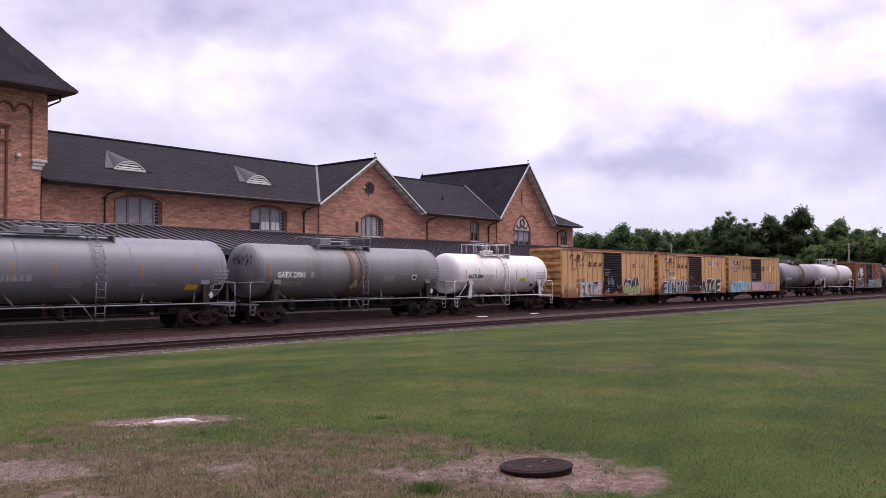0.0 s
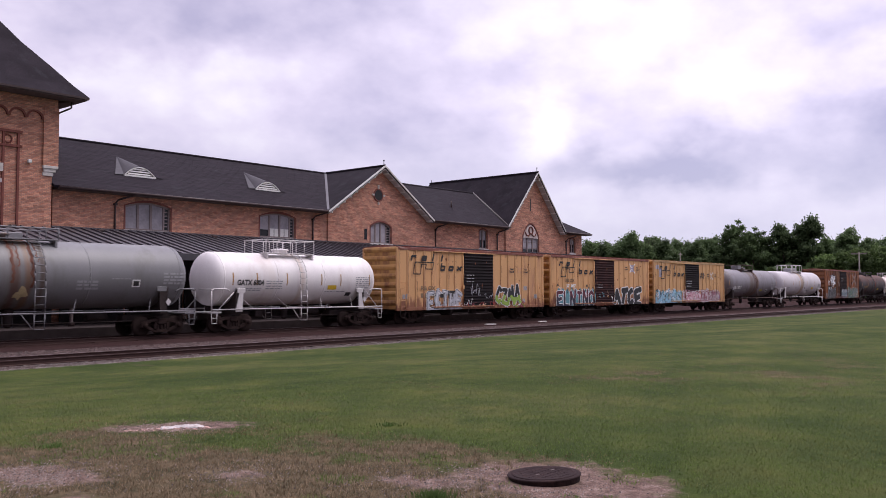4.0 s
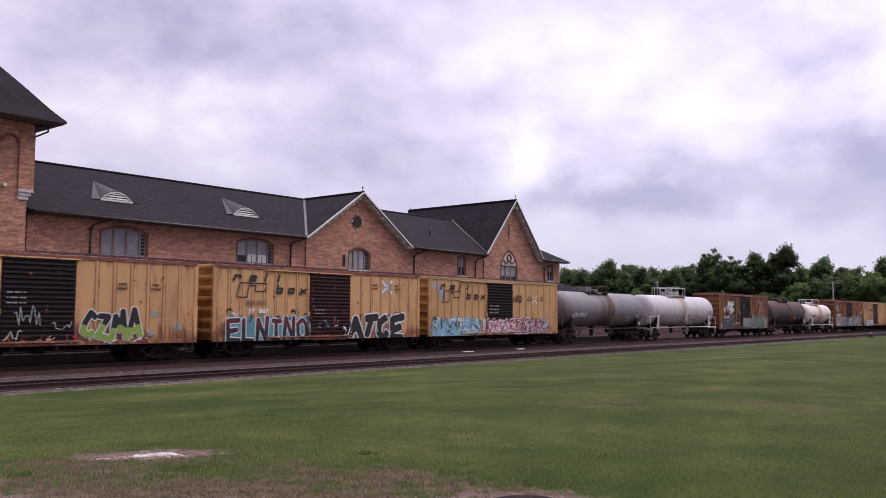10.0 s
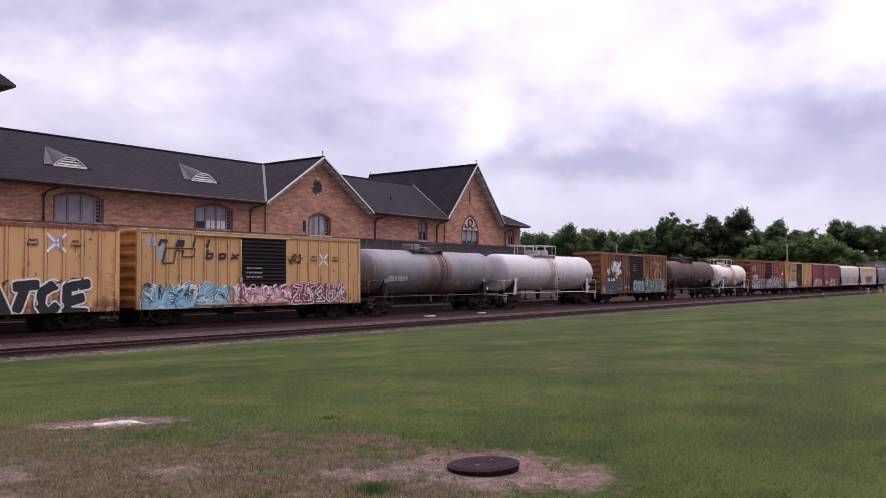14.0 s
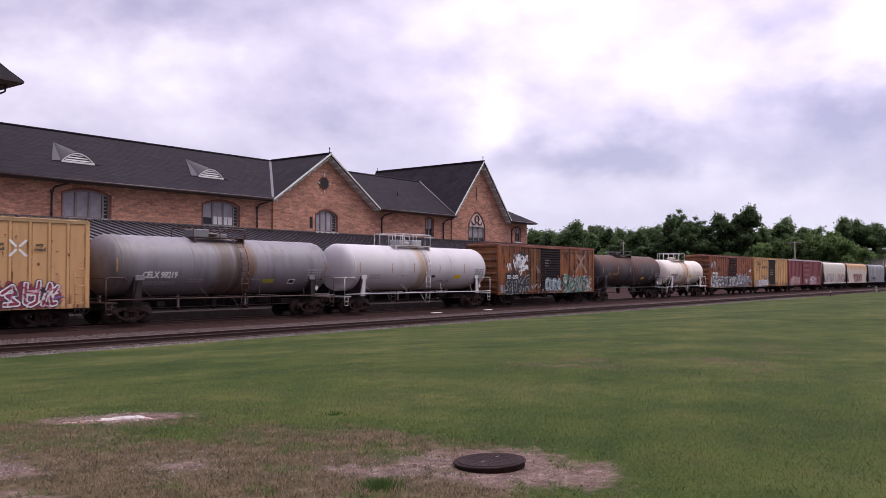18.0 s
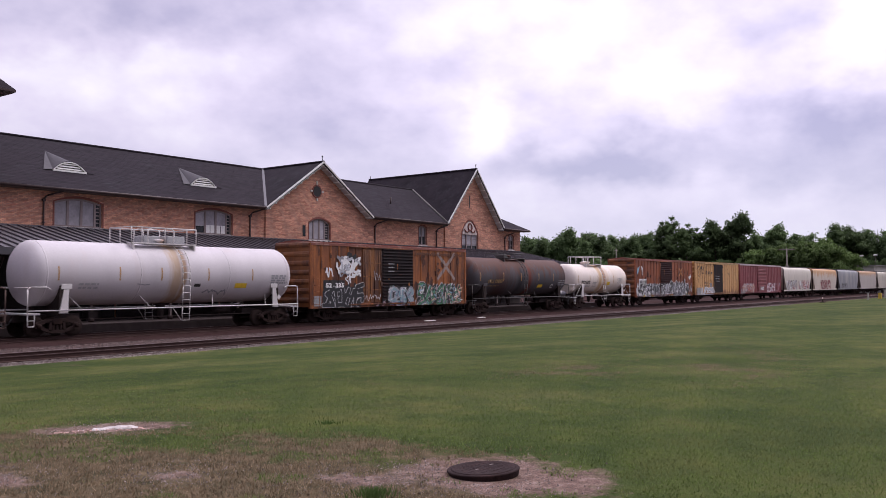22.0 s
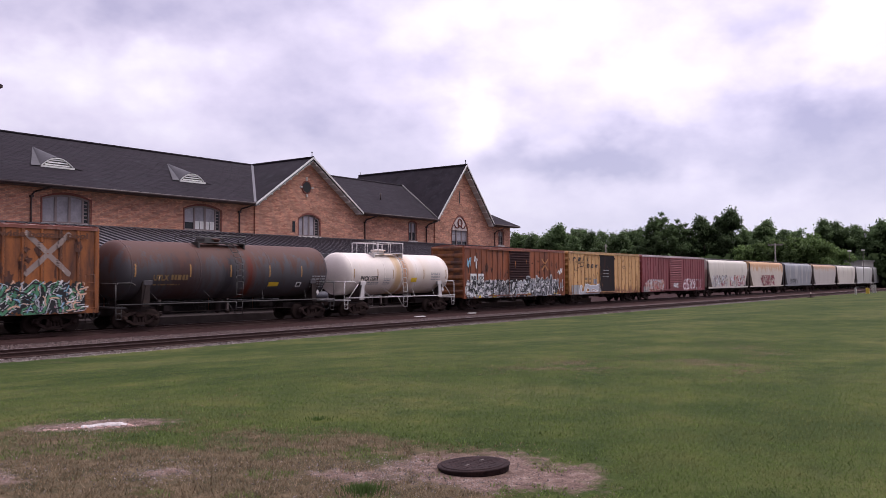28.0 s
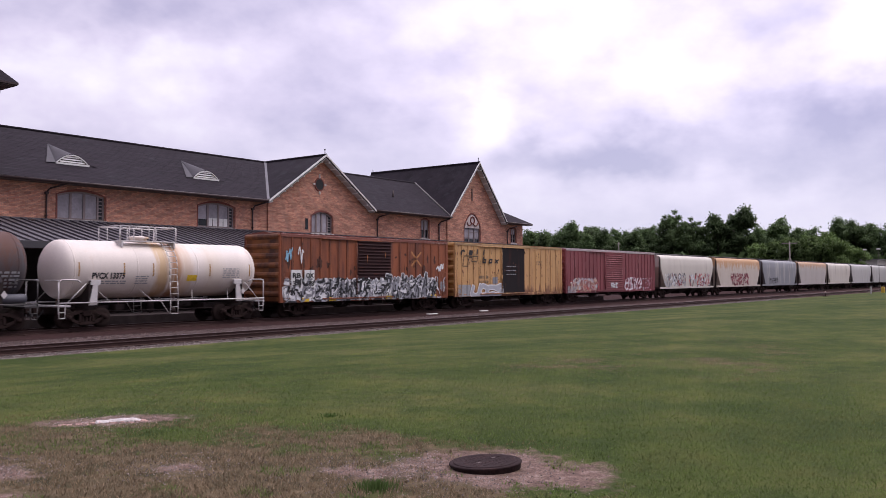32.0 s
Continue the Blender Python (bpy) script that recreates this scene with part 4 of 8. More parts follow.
def make_depot():
    D = DEPOT
    z0 = -0.3
    # front wall of the wings, and the two gables a hand's width proud of it
    wins_a = [(27.25, 30.35, 5.24, 6.72, .26), (37.4, 40.55, 5.24, 6.72, .26)]
    wing = wall_with_holes(TOWER[1], G1X - G1H + .45, lambda x: EAVE_Z + .1, z0, wins_a, WALL_Y, .45)
    wa = part("wall", wing, BRICK, D)
    for i, h in enumerate(wins_a):
        window(wa, *h, WALL_Y, 3, 1, blind=0.97 if i == 0 else 0.62, slot=.42, low=() if i == 0 else (1, 2))
    win_g = [(48.15, 50.5, 5.24, 6.60, .36)]
    t1 = gable_top(G1X, G1H, G1Z, EAVE_Z)
    g1 = part("gable_wall", wall_with_holes(G1X - G1H + .45, G1X + G1H - .45, t1, z0, win_g, WALL_Y - .12, .57), BRICK, D)
    window(g1, *win_g[0], WALL_Y - .12, 3, 1, blind=0.95, slot=.5)
    small = Shape().box(47.45, 47.75, WALL_Y - .14, WALL_Y - .1, 5.5, 6.35)
    part("vent_panel", small, GLASS, g1)
    oculus(g1, 49.0, 9.12, WALL_Y - .12)
    wins_b = [(62.3, 63.45, 5.3, 6.95, .12)]
    wb = part("wall", wall_with_holes(G1X + G1H - .45, G2X - G2H + .4, lambda x: EAVE_Z + .1, z0, wins_b, WALL_Y, .45), BRICK, D)
    window(wb, *wins_b[0], WALL_Y, 2, 2, blind=0.5)
    win_h = [(69.0, 71.75, 5.05, 6.75, 1.25)]
    t2 = gable_top(G2X, G2H, G2Z, EAVE_Z)
    g2 = part("gable_wall", wall_with_holes(G2X - G2H + .4, G2X + G2H - .4, t2, z0, win_h, WALL_Y - .12, .57), BRICK, D)
    w = window(g2, *win_h[0], WALL_Y - .12, 3, 3, blind=0.72)
    medallion(w, 70.37, 7.25, WALL_Y - .10)
    part("slit_vent", Shape().box(70.25, 70.42, WALL_Y - .15, WALL_Y - .09, 9.3, 10.5), IRON, g2)
    wins_c = [(77.75, 78.75, 5.35, 6.75, .15)]
    wc = part("wall", wall_with_holes(G2X + G2H - .4, END_X, lambda x: EAVE_Z + .1, z0, wins_c, WALL_Y, .45), BRICK, D)
    window(wc, *wins_c[0], WALL_Y, 2, 3, blind=0.3)
    # the far end and the back
    part("end_wall", Shape().box(END_X - .45, END_X, WALL_Y + .45, 61.6, z0, EAVE_Z + .1), BRICK, D)
    part("back_wall", Shape().box(TOWER[1], END_X, 61.6, 62.05, z0, EAVE_Z + .1), BRICK, D)
    back = Shape().prism([(G2X - G2H, EAVE_Z), (G2X + G2H, EAVE_Z), (G2X, G2Z - .25)], 62.06, 62.4)
    part("back_gable", back, BRICK, D)
    # dark panels added below the canopy, standing in for its shade
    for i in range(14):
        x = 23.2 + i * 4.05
        dr = part("freight_door", Shape().box(x, x + 3.9, WALL_Y - .22, WALL_Y - .14, z0, 4.7, c=.01), mat("shade_panel_dark", (0.058, 0.050, 0.051), .9, vary=.4, spec=.1), D, "dark panel added for the shade below the canopy")
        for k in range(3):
            part("door_batten", Shape().box(x + .1, x + 3.8, WALL_Y - .27, WALL_Y - .22, .2 + k * 1.7, .35 + k * 1.7), MATS["shade_panel_dark"], dr)
    make_roofs(D)
    for x, zt in ((26.55, 7.3), (42.2, 7.3), (56.1, 7.25), (64.95, 7.25), (76.95, 7.1)):
        s = Shape().rod([(x, WALL_Y - .07, 4.6), (x, WALL_Y - .07, zt - .55), (x + .12, WALL_Y - .2, zt - .3), (x + .9, EAVE_Y + .05, zt)], .055, 8)
        s.rod([(x - .09, WALL_Y - .07, 5.4), (x + .09, WALL_Y - .07, 5.4)], .03)
        s.box(x - .1, x + .1, WALL_Y - .16, WALL_Y, zt - .62, zt - .5)
        part("downpipe", s, IRON, D)


def oculus(parent, x, z, y):
    s = Shape().lathe([(y - .03, .42), (y - .05, .44), (y - .05, .53), (y + .02, .55)], 32, axis="y", cx=x, cz=z)
    o = part("round_window", s, REDTRIM, parent, "round window with pale keystones")
    part("pane", Shape().lathe([(y - .052, .43), (y - .058, .42)], 32, axis="y", cx=x, cz=z), mat("dark_louvre", (0.012, 0.012, 0.014), .6), o)
    for dx, dz, w, h in ((0, .66, .07, .16), (0, -.66, .07, .12), (.62, 0, .12, .07), (-.62, 0, .12, .07)):
        part("keystone", Shape().box(x + dx - w, x + dx + w, y - .09, y + .02, z + dz - h, z + dz + h, c=.02), STONE, o)


def medallion(parent, x, z, y):
    """Carved panel with a wreath in the arch of the large window."""
    s = Shape()
    pts = arch_pts(69.1, 71.65, 6.72, 1.18, 12)
    s.prism([(69.1, 6.6), (71.65, 6.6), *pts[1:-1]], y - .02, y + .05)
    part("tympanum", s, mat("grey_stone", (0.54, 0.46, 0.44), .85, vary=.3, scale=5), parent, "pale carved tympanum")
    r = Shape()
    for i in range(24):
        a, b = 2 * math.pi * i / 24, 2 * math.pi * (i + 1) / 24
        r.tube((x + .34 * math.cos(a), y - .06, z + .12 + .34 * math.sin(a)), (x + .34 * math.cos(b), y - .06, z + .12 + .34 * math.sin(b)), .07, 6)
    for sx in (-1, 1):
        r.rod([(x + sx * .95, y - .05, z - .1), (x + sx * .75, y - .05, z - .38), (x + sx * .4, y - .05, z - .42), (x + sx * .12, y - .05, z - .2)], .06, 6)
    part("wreath", r, REDTRIM, parent, "dark moulded wreath")


def make_roofs(D):
    ov = EAVE_Y
    back_y, back_z = 62.3, EAVE_Z
    roof = Shape()
    # wing roof: front slope in three runs and the back slope
    x0, x1 = TOWER[1] - .25, END_X + .8
    hipx = x1 - (RIDGE_Y - ov)
    runs = [(x0, G1X - G1H, x0, G1X), (G1X + G1H, G2X - G2H, G1X, G2X - (G2Z - RIDGE_Z) * G2H / (G2Z - EAVE_Z))]
    for a, b, c, d in runs:
        slab(roof, [(a, ov, EAVE_Z), (b, ov, EAVE_Z), (d, RIDGE_Y, RIDGE_Z), (c, RIDGE_Y, RIDGE_Z)])
    slab(roof, [(G2X + G2H, ov, EAVE_Z), (x1, ov, EAVE_Z), (hipx + .2, RIDGE_Y, RIDGE_Z), (G2X, RIDGE_Y, RIDGE_Z)])
    slab(roof, [(x1, ov, EAVE_Z), (x1, back_y, back_z), (hipx + .2, RIDGE_Y, RIDGE_Z)])
    slab(roof, [(x1, back_y, back_z), (x0, back_y, back_z), (x0, RIDGE_Y, RIDGE_Z), (hipx + .2, RIDGE_Y, RIDGE_Z)])
    r = part("roof", roof, SLATE, D, "dark slate wing roof")

    def course(k, a, b, c, d):
        def at(t):
            return ((a + (c - a) * t, ov + (RIDGE_Y - ov) * t, EAVE_Z + (RIDGE_Z - EAVE_Z) * t), (b + (d - b) * t, ov + (RIDGE_Y - ov) * t, EAVE_Z + (RIDGE_Z - EAVE_Z) * t))
        slate_courses(r, at, 34, "slate_course")
    for k, run in enumerate(runs):
        course(k, *run)
    part("ridge_tiles", Shape().rod([(x0, RIDGE_Y, RIDGE_Z + .02), (hipx, RIDGE_Y, RIDGE_Z + .02)], .1, 8), SLATE, r)
    # cross roofs
    for mid, half, top, yb in ((G1X, G1H, G1Z, RIDGE_Y), (G2X, G2H, G2Z, 62.6)):
        s = Shape()
        steep = (top - EAVE_Z) / half
        for sgn in (-1, 1):
            e = mid + sgn * half
            if mid == G1X:
                slab(s, [(e, ov, EAVE_Z + .01), (mid, ov, top), (mid, RIDGE_Y + .05, top)])
            else:
                xm = mid + sgn * (top - RIDGE_Z) / steep
                slab(s, [(e, ov, EAVE_Z + .01), (mid, ov, top), (mid, yb, top), (e, yb, EAVE_Z)])
        g = part("gable_roof", s, SLATE, D, "dark slate gable roof")
        part("ridge_tiles", Shape().rod([(mid, ov - .02, top + .03), (mid, yb, top + .03)], .1, 8), SLATE, g)
        part("finial", Shape().rod([(mid, ov + .15, top), (mid, ov + .15, top + .42)], .035).lathe([(top + .4, .05), (top + .46, .07), (top + .52, .02)], 8, axis="z", cx=mid, cy=ov + .15), LEAD, g)
        for sgn in (-1, 1):
            e = mid + sgn * (half + .06)
            b = Shape().prism([(e, EAVE_Z - .20), (e, EAVE_Z - .06), (mid, top + .06), (mid, top - .09)][::sgn], ov - .06, ov + .02)
            part("bargeboard", b, WHITE_TRIM, g, "white painted bargeboard")
            dz = .18 * math.hypot(half, top - EAVE_Z) / half
            so = Shape().prism([(mid + sgn * (half - .05), EAVE_Z - dz - .05), (mid + sgn * (half - .05), EAVE_Z - dz), (mid, top - dz), (mid, top - dz - .05)][::sgn], ov + .02, WALL_Y - .1)
            part("soffit", so, SOFFIT, g)
            n = 9
            for i in range(1, n + 1):
                t = (i - .4) / n
                x, z = mid + sgn * (half - .1) * t, top - (top - EAVE_Z) * t - dz - .1
                part("bracket", Shape().box(x - .03, x + .03, ov + .03, WALL_Y - .2, z - .05, z + .05), WHITE_TRIM, g)
        if mid == G1X:
            e = mid - half
            val = Shape()
            for (p, q) in (((e, ov, EAVE_Z + .03), (mid, RIDGE_Y, RIDGE_Z + .06)),):
                d = Vector((.22, 0, 0))
                val.add([Vector(p) - d, Vector(p) + d, Vector(q) + d, Vector(q) - d], [(0, 1, 2, 3)])
                val.add([Vector(p) - d - Vector((0, 0, .03)), Vector(p) + d - Vector((0, 0, .03)), Vector(q) + d - Vector((0, 0, .03)), Vector(q) - d - Vector((0, 0, .03))], [(3, 2, 1, 0)])
            part("valley_flashing", val, LEAD, g, "pale lead valley flashing")
        else:
            xm = mid - (top - RIDGE_Z) * half / (top - EAVE_Z)
            val = Shape().tube((mid - half - .05, ov, EAVE_Z + .06), (xm, RIDGE_Y, RIDGE_Z + .06), .09, 6)
            part("valley_flashing", val, mat("dull_flashing", (0.16, 0.15, 0.15), .8, vary=.3), g)
            part("finial", Shape().rod([(mid, yb - .2, top), (mid, yb - .2, top + .4)], .04), LEAD, g)
    # gutters along the eaves
    for a, b in ((TOWER[1], G1X - G1H - .1), (G1X + G1H + .1, G2X - G2H + .3), (G2X + G2H - .1, END_X + .8)):
        part("gutter", Shape().tube((a, ov - .04, EAVE_Z - .1), (b, ov - .04, EAVE_Z - .1), .085, 8), IRON, D)
        part("soffit", Shape().box(a, b, ov + .05, WALL_Y, EAVE_Z - .2, EAVE_Z - .12), mat("dark_soffit", (0.10, 0.075, 0.07), 0.8), D)
    part("vent_pipe", Shape().tube((60.9, 51.2, 9.0), (60.9, 51.2, 9.75), .07, 8), IRON, D)
    for x in (29.05, 39.22):
        eyebrow(D, x)


def eyebrow(D, x):
    """Low arched louvred dormer with a flared slate cheek on each side."""
    slope = (RIDGE_Z - EAVE_Z) / (RIDGE_Y - EAVE_Y)
    yf = 50.5
    zb = EAVE_Z + (yf - EAVE_Y) * slope + .05
    half, rise = 1.10, .60
    n = 12
    arc = [(x + half * (2 * i / n - 1), zb + rise * (1 - (2 * i / n - 1) ** 2)) for i in range(n + 1)]
    s = Shape()
    tip = (x - .1, 53.3, EAVE_Z + (53.3 - EAVE_Y) * slope + .06)
    for sgn in (-1, 1):
        base = (x + sgn * 1.75, yf - .1, zb - .02)
        run = [base] + [(a, yf, z + .03) for a, z in (arc[:n // 2 + 1] if sgn < 0 else arc[::-1][:n // 2 + 1])]
        for p, q in zip(run, run[1:]):
            s.add([tip, p, q] if sgn < 0 else [tip, q, p], [(0, 1, 2)], 1 if sgn < 0 else 0)
    # left cheek takes a lighter slate for the light it catches
    d = part("eyebrow_dormer", s, [SLATE, mat("lit_slate_cheek", (0.058, 0.052, 0.062), 0.7, vary=0.3)], D, "eyebrow dormer with white louvres")
    fr = Shape()
    inn = [(x + (half - .1) * (2 * i / n - 1), zb + .05 + (rise - .12) * (1 - (2 * i / n - 1) ** 2)) for i in range(n + 1)]
    for (a, b), (c, e) in zip(zip(arc, arc[1:]), zip(inn, inn[1:])):
        fr.prism([a, b, e, c], yf - .06, yf + .04)
    fr.box(x - half, x + half, yf - .08, yf + .05, zb - .06, zb + .05)
    part("frame", fr, WHITE_TRIM, d)
    back = Shape().prism([(x - half + .1, zb + .04), (x + half - .1, zb + .04), *inn[::-1]], yf + .05, yf + .06)
    part("backing", back, IRON, d)
    for k in range(3):
        z = zb + .10 + k * .15
        w = (half - .14) * math.sqrt(max(0, 1 - (z + .05 - zb) / rise))
        part("louvre", Shape().prism([(yf - .03, z), (yf + .03, z + .09), (yf + .04, z + .08), (yf - .02, z - .01)], x - w, x + w, plane="yz"), WHITE_TRIM, d)


def make_tower():
    t = thing("tower", "square red-brick tower with a flared dark slate hipped roof", "tower")
    x0, x1, y0 = TOWER
    top = 12.35
    cx, cy = (x0 + x1) / 2, y0 + (x1 - x0) / 2
    lower = Shape().box(x0 + .3, x1 - .3, y0 + .1, y0 + x1 - x0 - .1, -.3, 8.1)
    w = part("wall", lower, BRICK, t)
    upper = Shape().box(x0 + .25, x1 - .25, y0 + .12, y0 + x1 - x0 - .12, 8.0, top - .6)
    part("wall", upper, BRICK, t)
    part("frieze", Shape().box(x0 + .05, x1 - .05, y0 - .02, y0 + x1 - x0, 11.85, top, c=.02), BRICK, t)
    # more dark panels, added for the canopy's shade on the tower wall
    for k in range(3):
        a = x0 + .35 + k * 3.95
        part("freight_door", Shape().box(a, a + 3.8, y0 - .02, y0 + .09, -.3, 4.75, c=.01), MATS["shade_panel_dark"], t, "dark panel added for the shade below the canopy")
    # corner pilasters on stone corbels, blind arcade between
    for a in (x0, x1 - .85):
        part("pilaster", Shape().box(a, a + .85, y0 - .03, y0 + .6, 8.55, 11.86), BRICK, t)
        c = Shape().box(a, a + .85, y0 - .06, y0 + .6, 8.4, 8.56, c=.02).box(a + .05, a + .75, y0 + .0, y0 + .55, 8.2, 8.4, c=.03).box(a + .0, a + .62, y0 + .04, y0 + .5, 7.98, 8.2, c=.03)
        part("corbel", c, STONE, t, "pale limestone corbel")
    n = 11
    step = (x1 - x0 - 1.7) / n
    for i in range(n):
        a = x0 + .85 + i * step
        r, cxx, cz = step / 2, a + step / 2, 11.15
        turns = [math.pi * k / 10 for k in range(11)]
        ring = [(cxx + r * 1.02 * math.cos(p), cz + r * 1.02 * math.sin(p)) for p in turns] + [(cxx + (r - .1) * math.cos(p), cz + (r - .1) * math.sin(p)) for p in turns[::-1]]
        s = Shape().prism(ring, y0 + .0, y0 + .12)
        part("arch", s, REDTRIM, t)
        sp = Shape().prism([(a, 11.86), (a, 11.2), *[(a + r - r * math.cos(math.pi * k / 8), 11.15 + r * math.sin(math.pi * k / 8)) for k in range(1, 8)], (a + step, 11.2), (a + step, 11.86)], y0 + .03, y0 + .12)
        part("spandrel", sp, BRICK, t)
    for a, b in ((19.7, 19.82), (20.5, 20.62), (16.3, 16.42), (17.1, 17.22)):
        part("pier_moulding", Shape().box(a, b, y0 + .02, y0 + .12, 5.0, 10.2), REDTRIM, t)
    for z in (10.2, 9.4):
        part("band", Shape().box(15.9, 20.75, y0 - .0, y0 + .12, z, z + .13), REDTRIM, t)
    for k in range(5):
        s = Shape()
        for j in range(12):
            p, q = 2 * math.pi * j / 12, 2 * math.pi * (j + 1) / 12
            s.tube((16.6 + k * .85 + .22 * math.cos(p), y0 + .1, 9.83 + .22 * math.sin(p)), (16.6 + k * .85 + .22 * math.cos(q), y0 + .1, 9.83 + .22 * math.sin(q)), .05, 5)
        part("roundel", s, REDTRIM, t)
    part("stone_band", Shape().box(15.9, 19.7, y0 + .02, y0 + .12, 7.4, 7.6), STONE, t)
    part("stone_block", Shape().prism([(18.9, 8.0), (19.75, 8.0), (19.75, 8.45), (19.5, 8.45)], y0 - .02, y0 + .12), STONE, t)
    part("wall_lamp", Shape().box(21.05, 21.26, y0 - .1, y0 + .12, 8.6, 8.8, c=.03), WHITE_TRIM, t)
    # roof: bell-cast hip
    prof = [(-1.2, 12.53), (-.55, 13.22), (.39, 14.38), (1.53, 15.72), (2.67, 17.3), (6.125, 22.0)]
    s = Shape()
    for (a, za), (b, zb) in zip(prof, prof[1:]):
        A = [(x0 + a, y0 + a), (x1 - a, y0 + a), (x1 - a, y0 + x1 - x0 - a), (x0 + a, y0 + x1 - x0 - a)]
        B = [(x0 + b, y0 + b), (x1 - b, y0 + b), (x1 - b, y0 + x1 - x0 - b), (x0 + b, y0 + x1 - x0 - b)]
        for i in range(4):
            j = (i + 1) % 4
            s.add([(*A[i], za), (*A[j], za), (*B[j], zb), (*B[i], zb)], [(0, 1, 2, 3)])
    part("roof", s, SLATE, t, "flared dark slate hipped roof")
    part("soffit", Shape().box(x0 - 1.12, x1 + 1.12, y0 - 1.12, y0 + x1 - x0 + 1.12, 12.36, 12.46), mat("dark_soffit", (0.10, 0.075, 0.07)), t)
    part("gutter", Shape().box(x0 - 1.2, x1 + 1.2, y0 - 1.2, y0 - 1.08, 12.40, 12.55, c=.03).box(x1 + 1.08, x1 + 1.2, y0 - 1.08, y0 + x1 - x0, 12.40, 12.55, c=.03), IRON, t)
    part("gutter_bracket", Shape().rod([(x1 - .02, y0 + .3, 12.3), (x1 + .62, y0 - .2, 12.36), (x1 + .62, y0 - .2, 12.0), (x1, y0 + .2, 11.62)], .05, 6), IRON, t)


def make_canopy():
    """Standing-seam metal platform roof on iron posts along the depot's front."""
    c = thing("platform_canopy", "grey standing-seam metal platform canopy on dark posts", "canopy")
    xa, xb, ya, za, yb, zb = -4.0, END_X - .4, 42.0, 3.52, WALL_Y - .14, 5.12
    s = Shape()
    slab(s, [(xa, ya, za), (xb, ya, za), (xb, yb, zb), (xa, yb, zb)], .10)
    part("roof_sheet", s, SEAM, c)
    d = Vector((0, yb - ya, zb - za)).normalized()
    nrm = Vector((0, -d.z, d.y))
    x = xa + .2
    rib = Shape()
    o = Vector((0, ya, za))
    L = math.hypot(yb - ya, zb - za)
    v = []
    for u in (-.03, .03):
        for k in (0, L):
            for h in (0, .09):
                v.append(tuple(Vector((u, 0, 0)) + d * k + nrm * h))
    me = Shape().add(v, [(0, 1, 3, 2), (4, 6, 7, 5), (1, 5, 7, 3), (0, 4, 5, 1), (2, 3, 7, 6)]).mesh("seam", SEAM)
    while x < xb:
        part("seam", me, None, c, at=Matrix.Translation((x, ya, za)))
        x += .6
    part("fascia", Shape().box(xa, xb, ya - .06, ya - .01, za - .32, za + .05, c=.01), mat("dark_fascia", (0.045, 0.043, 0.05), 0.6), c)
    part("flashing", Shape().box(xa, xb, yb - .02, yb + .08, zb - .06, zb + .1), SEAM, c)
    for i in range(16):
        xx = 1.0 + i * 5
        p = part("post", Shape().lathe([(-.3, .16), (-.1, .16), (-.05, .1), (2.9, .09), (3.0, .14), (3.2, .14)], 12, axis="z", cx=xx, cy=ya + .9), IRON, c)
        part("brace", Shape().rod([(xx, ya + .9, 2.4), (xx, ya + .1, 3.4)], .05, 6).rod([(xx, ya + .9, 2.4), (xx, ya + 2.2, 3.8)], .05, 6), IRON, p)
    part("purlin", Shape().box(xa, xb, ya + .8, ya + 1.0, 3.2, 3.62), IRON, c)
    for xx in (20.3, 25.3, 33.2, 43.0, 57.6):
        part("snow_guard", Shape().box(xx - .2, xx + .2, 48.2, 48.5, 4.98, 5.12, c=.03), IRON, c)
    # platform slab in the tone that holds the shade under the canopy
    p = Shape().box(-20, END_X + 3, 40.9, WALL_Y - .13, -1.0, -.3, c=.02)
    setting("platform", p, DARK_STONE, "station platform darkened for the shade under the canopy", "platform")


make_depot()
make_tower()
make_canopy()


# ---- the freight train ----
# Each car stands at its own origin on the rail tops, its length along x; the side seen is at -y.
# seconds and metres that the train has rolled towards -X
ROLLED = [(0, 0.0), (2, 9.88), (4.5, 22.18), (6.5, 31.83), (8.5, 41.32), (10.5, 50.83), (12.5, 60.33), (14.5, 69.67), (16.5, 79.04),
          (18.5, 88.55), (20.5, 98.25), (22.5, 107.86), (24.5, 117.42), (26.5, 127.11), (28.5, 136.89), (30.5, 146.63), (32, 154.0)]
CARS, WHEELSETS = [], []
SIDES = {}          # the true panels and posts under each boxcar's painted skin
WHEEL_R = 0.46

UNDER = mat("grimy_underframe", (0.044, 0.034, 0.033), 0.85, spec=0.1, vary=0.4, scale=3, stain=(0.060, 0.040, 0.034), stain_amount=0.35)
TRUCK_IRON = mat("rusty_truck_iron", (0.038, 0.025, 0.023), 0.9, spec=0.1, vary=0.4, scale=5, stain=(0.056, 0.034, 0.027), stain_amount=0.35)
WHEEL_STEEL = mat("worn_wheel_steel", (0.034, 0.023, 0.021), 0.85, 0.0, spec=0.1, vary=0.3, scale=6)
BLACK = mat("black_paint", (0.022, 0.020, 0.022), 0.6, vary=0.2)
WHITE = mat("white_lettering", (0.80, 0.80, 0.80), 0.6, vary=0.1)
FADED_WHITE = mat("faded_lettering", (0.33, 0.33, 0.345), 0.7, vary=0.3, scale=12)
DARK_LETTER = mat("dark_lettering", (0.030, 0.028, 0.030), 0.6, vary=0.2)
FAINT_LETTER = mat("worn_dark_lettering", (0.22, 0.15, 0.09), 0.7, vary=0.4, scale=10)
YELLOW_LABEL = mat("yellow_label", (0.72, 0.48, 0.03), 0.6, vary=0.25, scale=8)
AMBER = mat("amber_reflector", (0.40, 0.22, 0.07), 0.5, vary=0.3, scale=8)
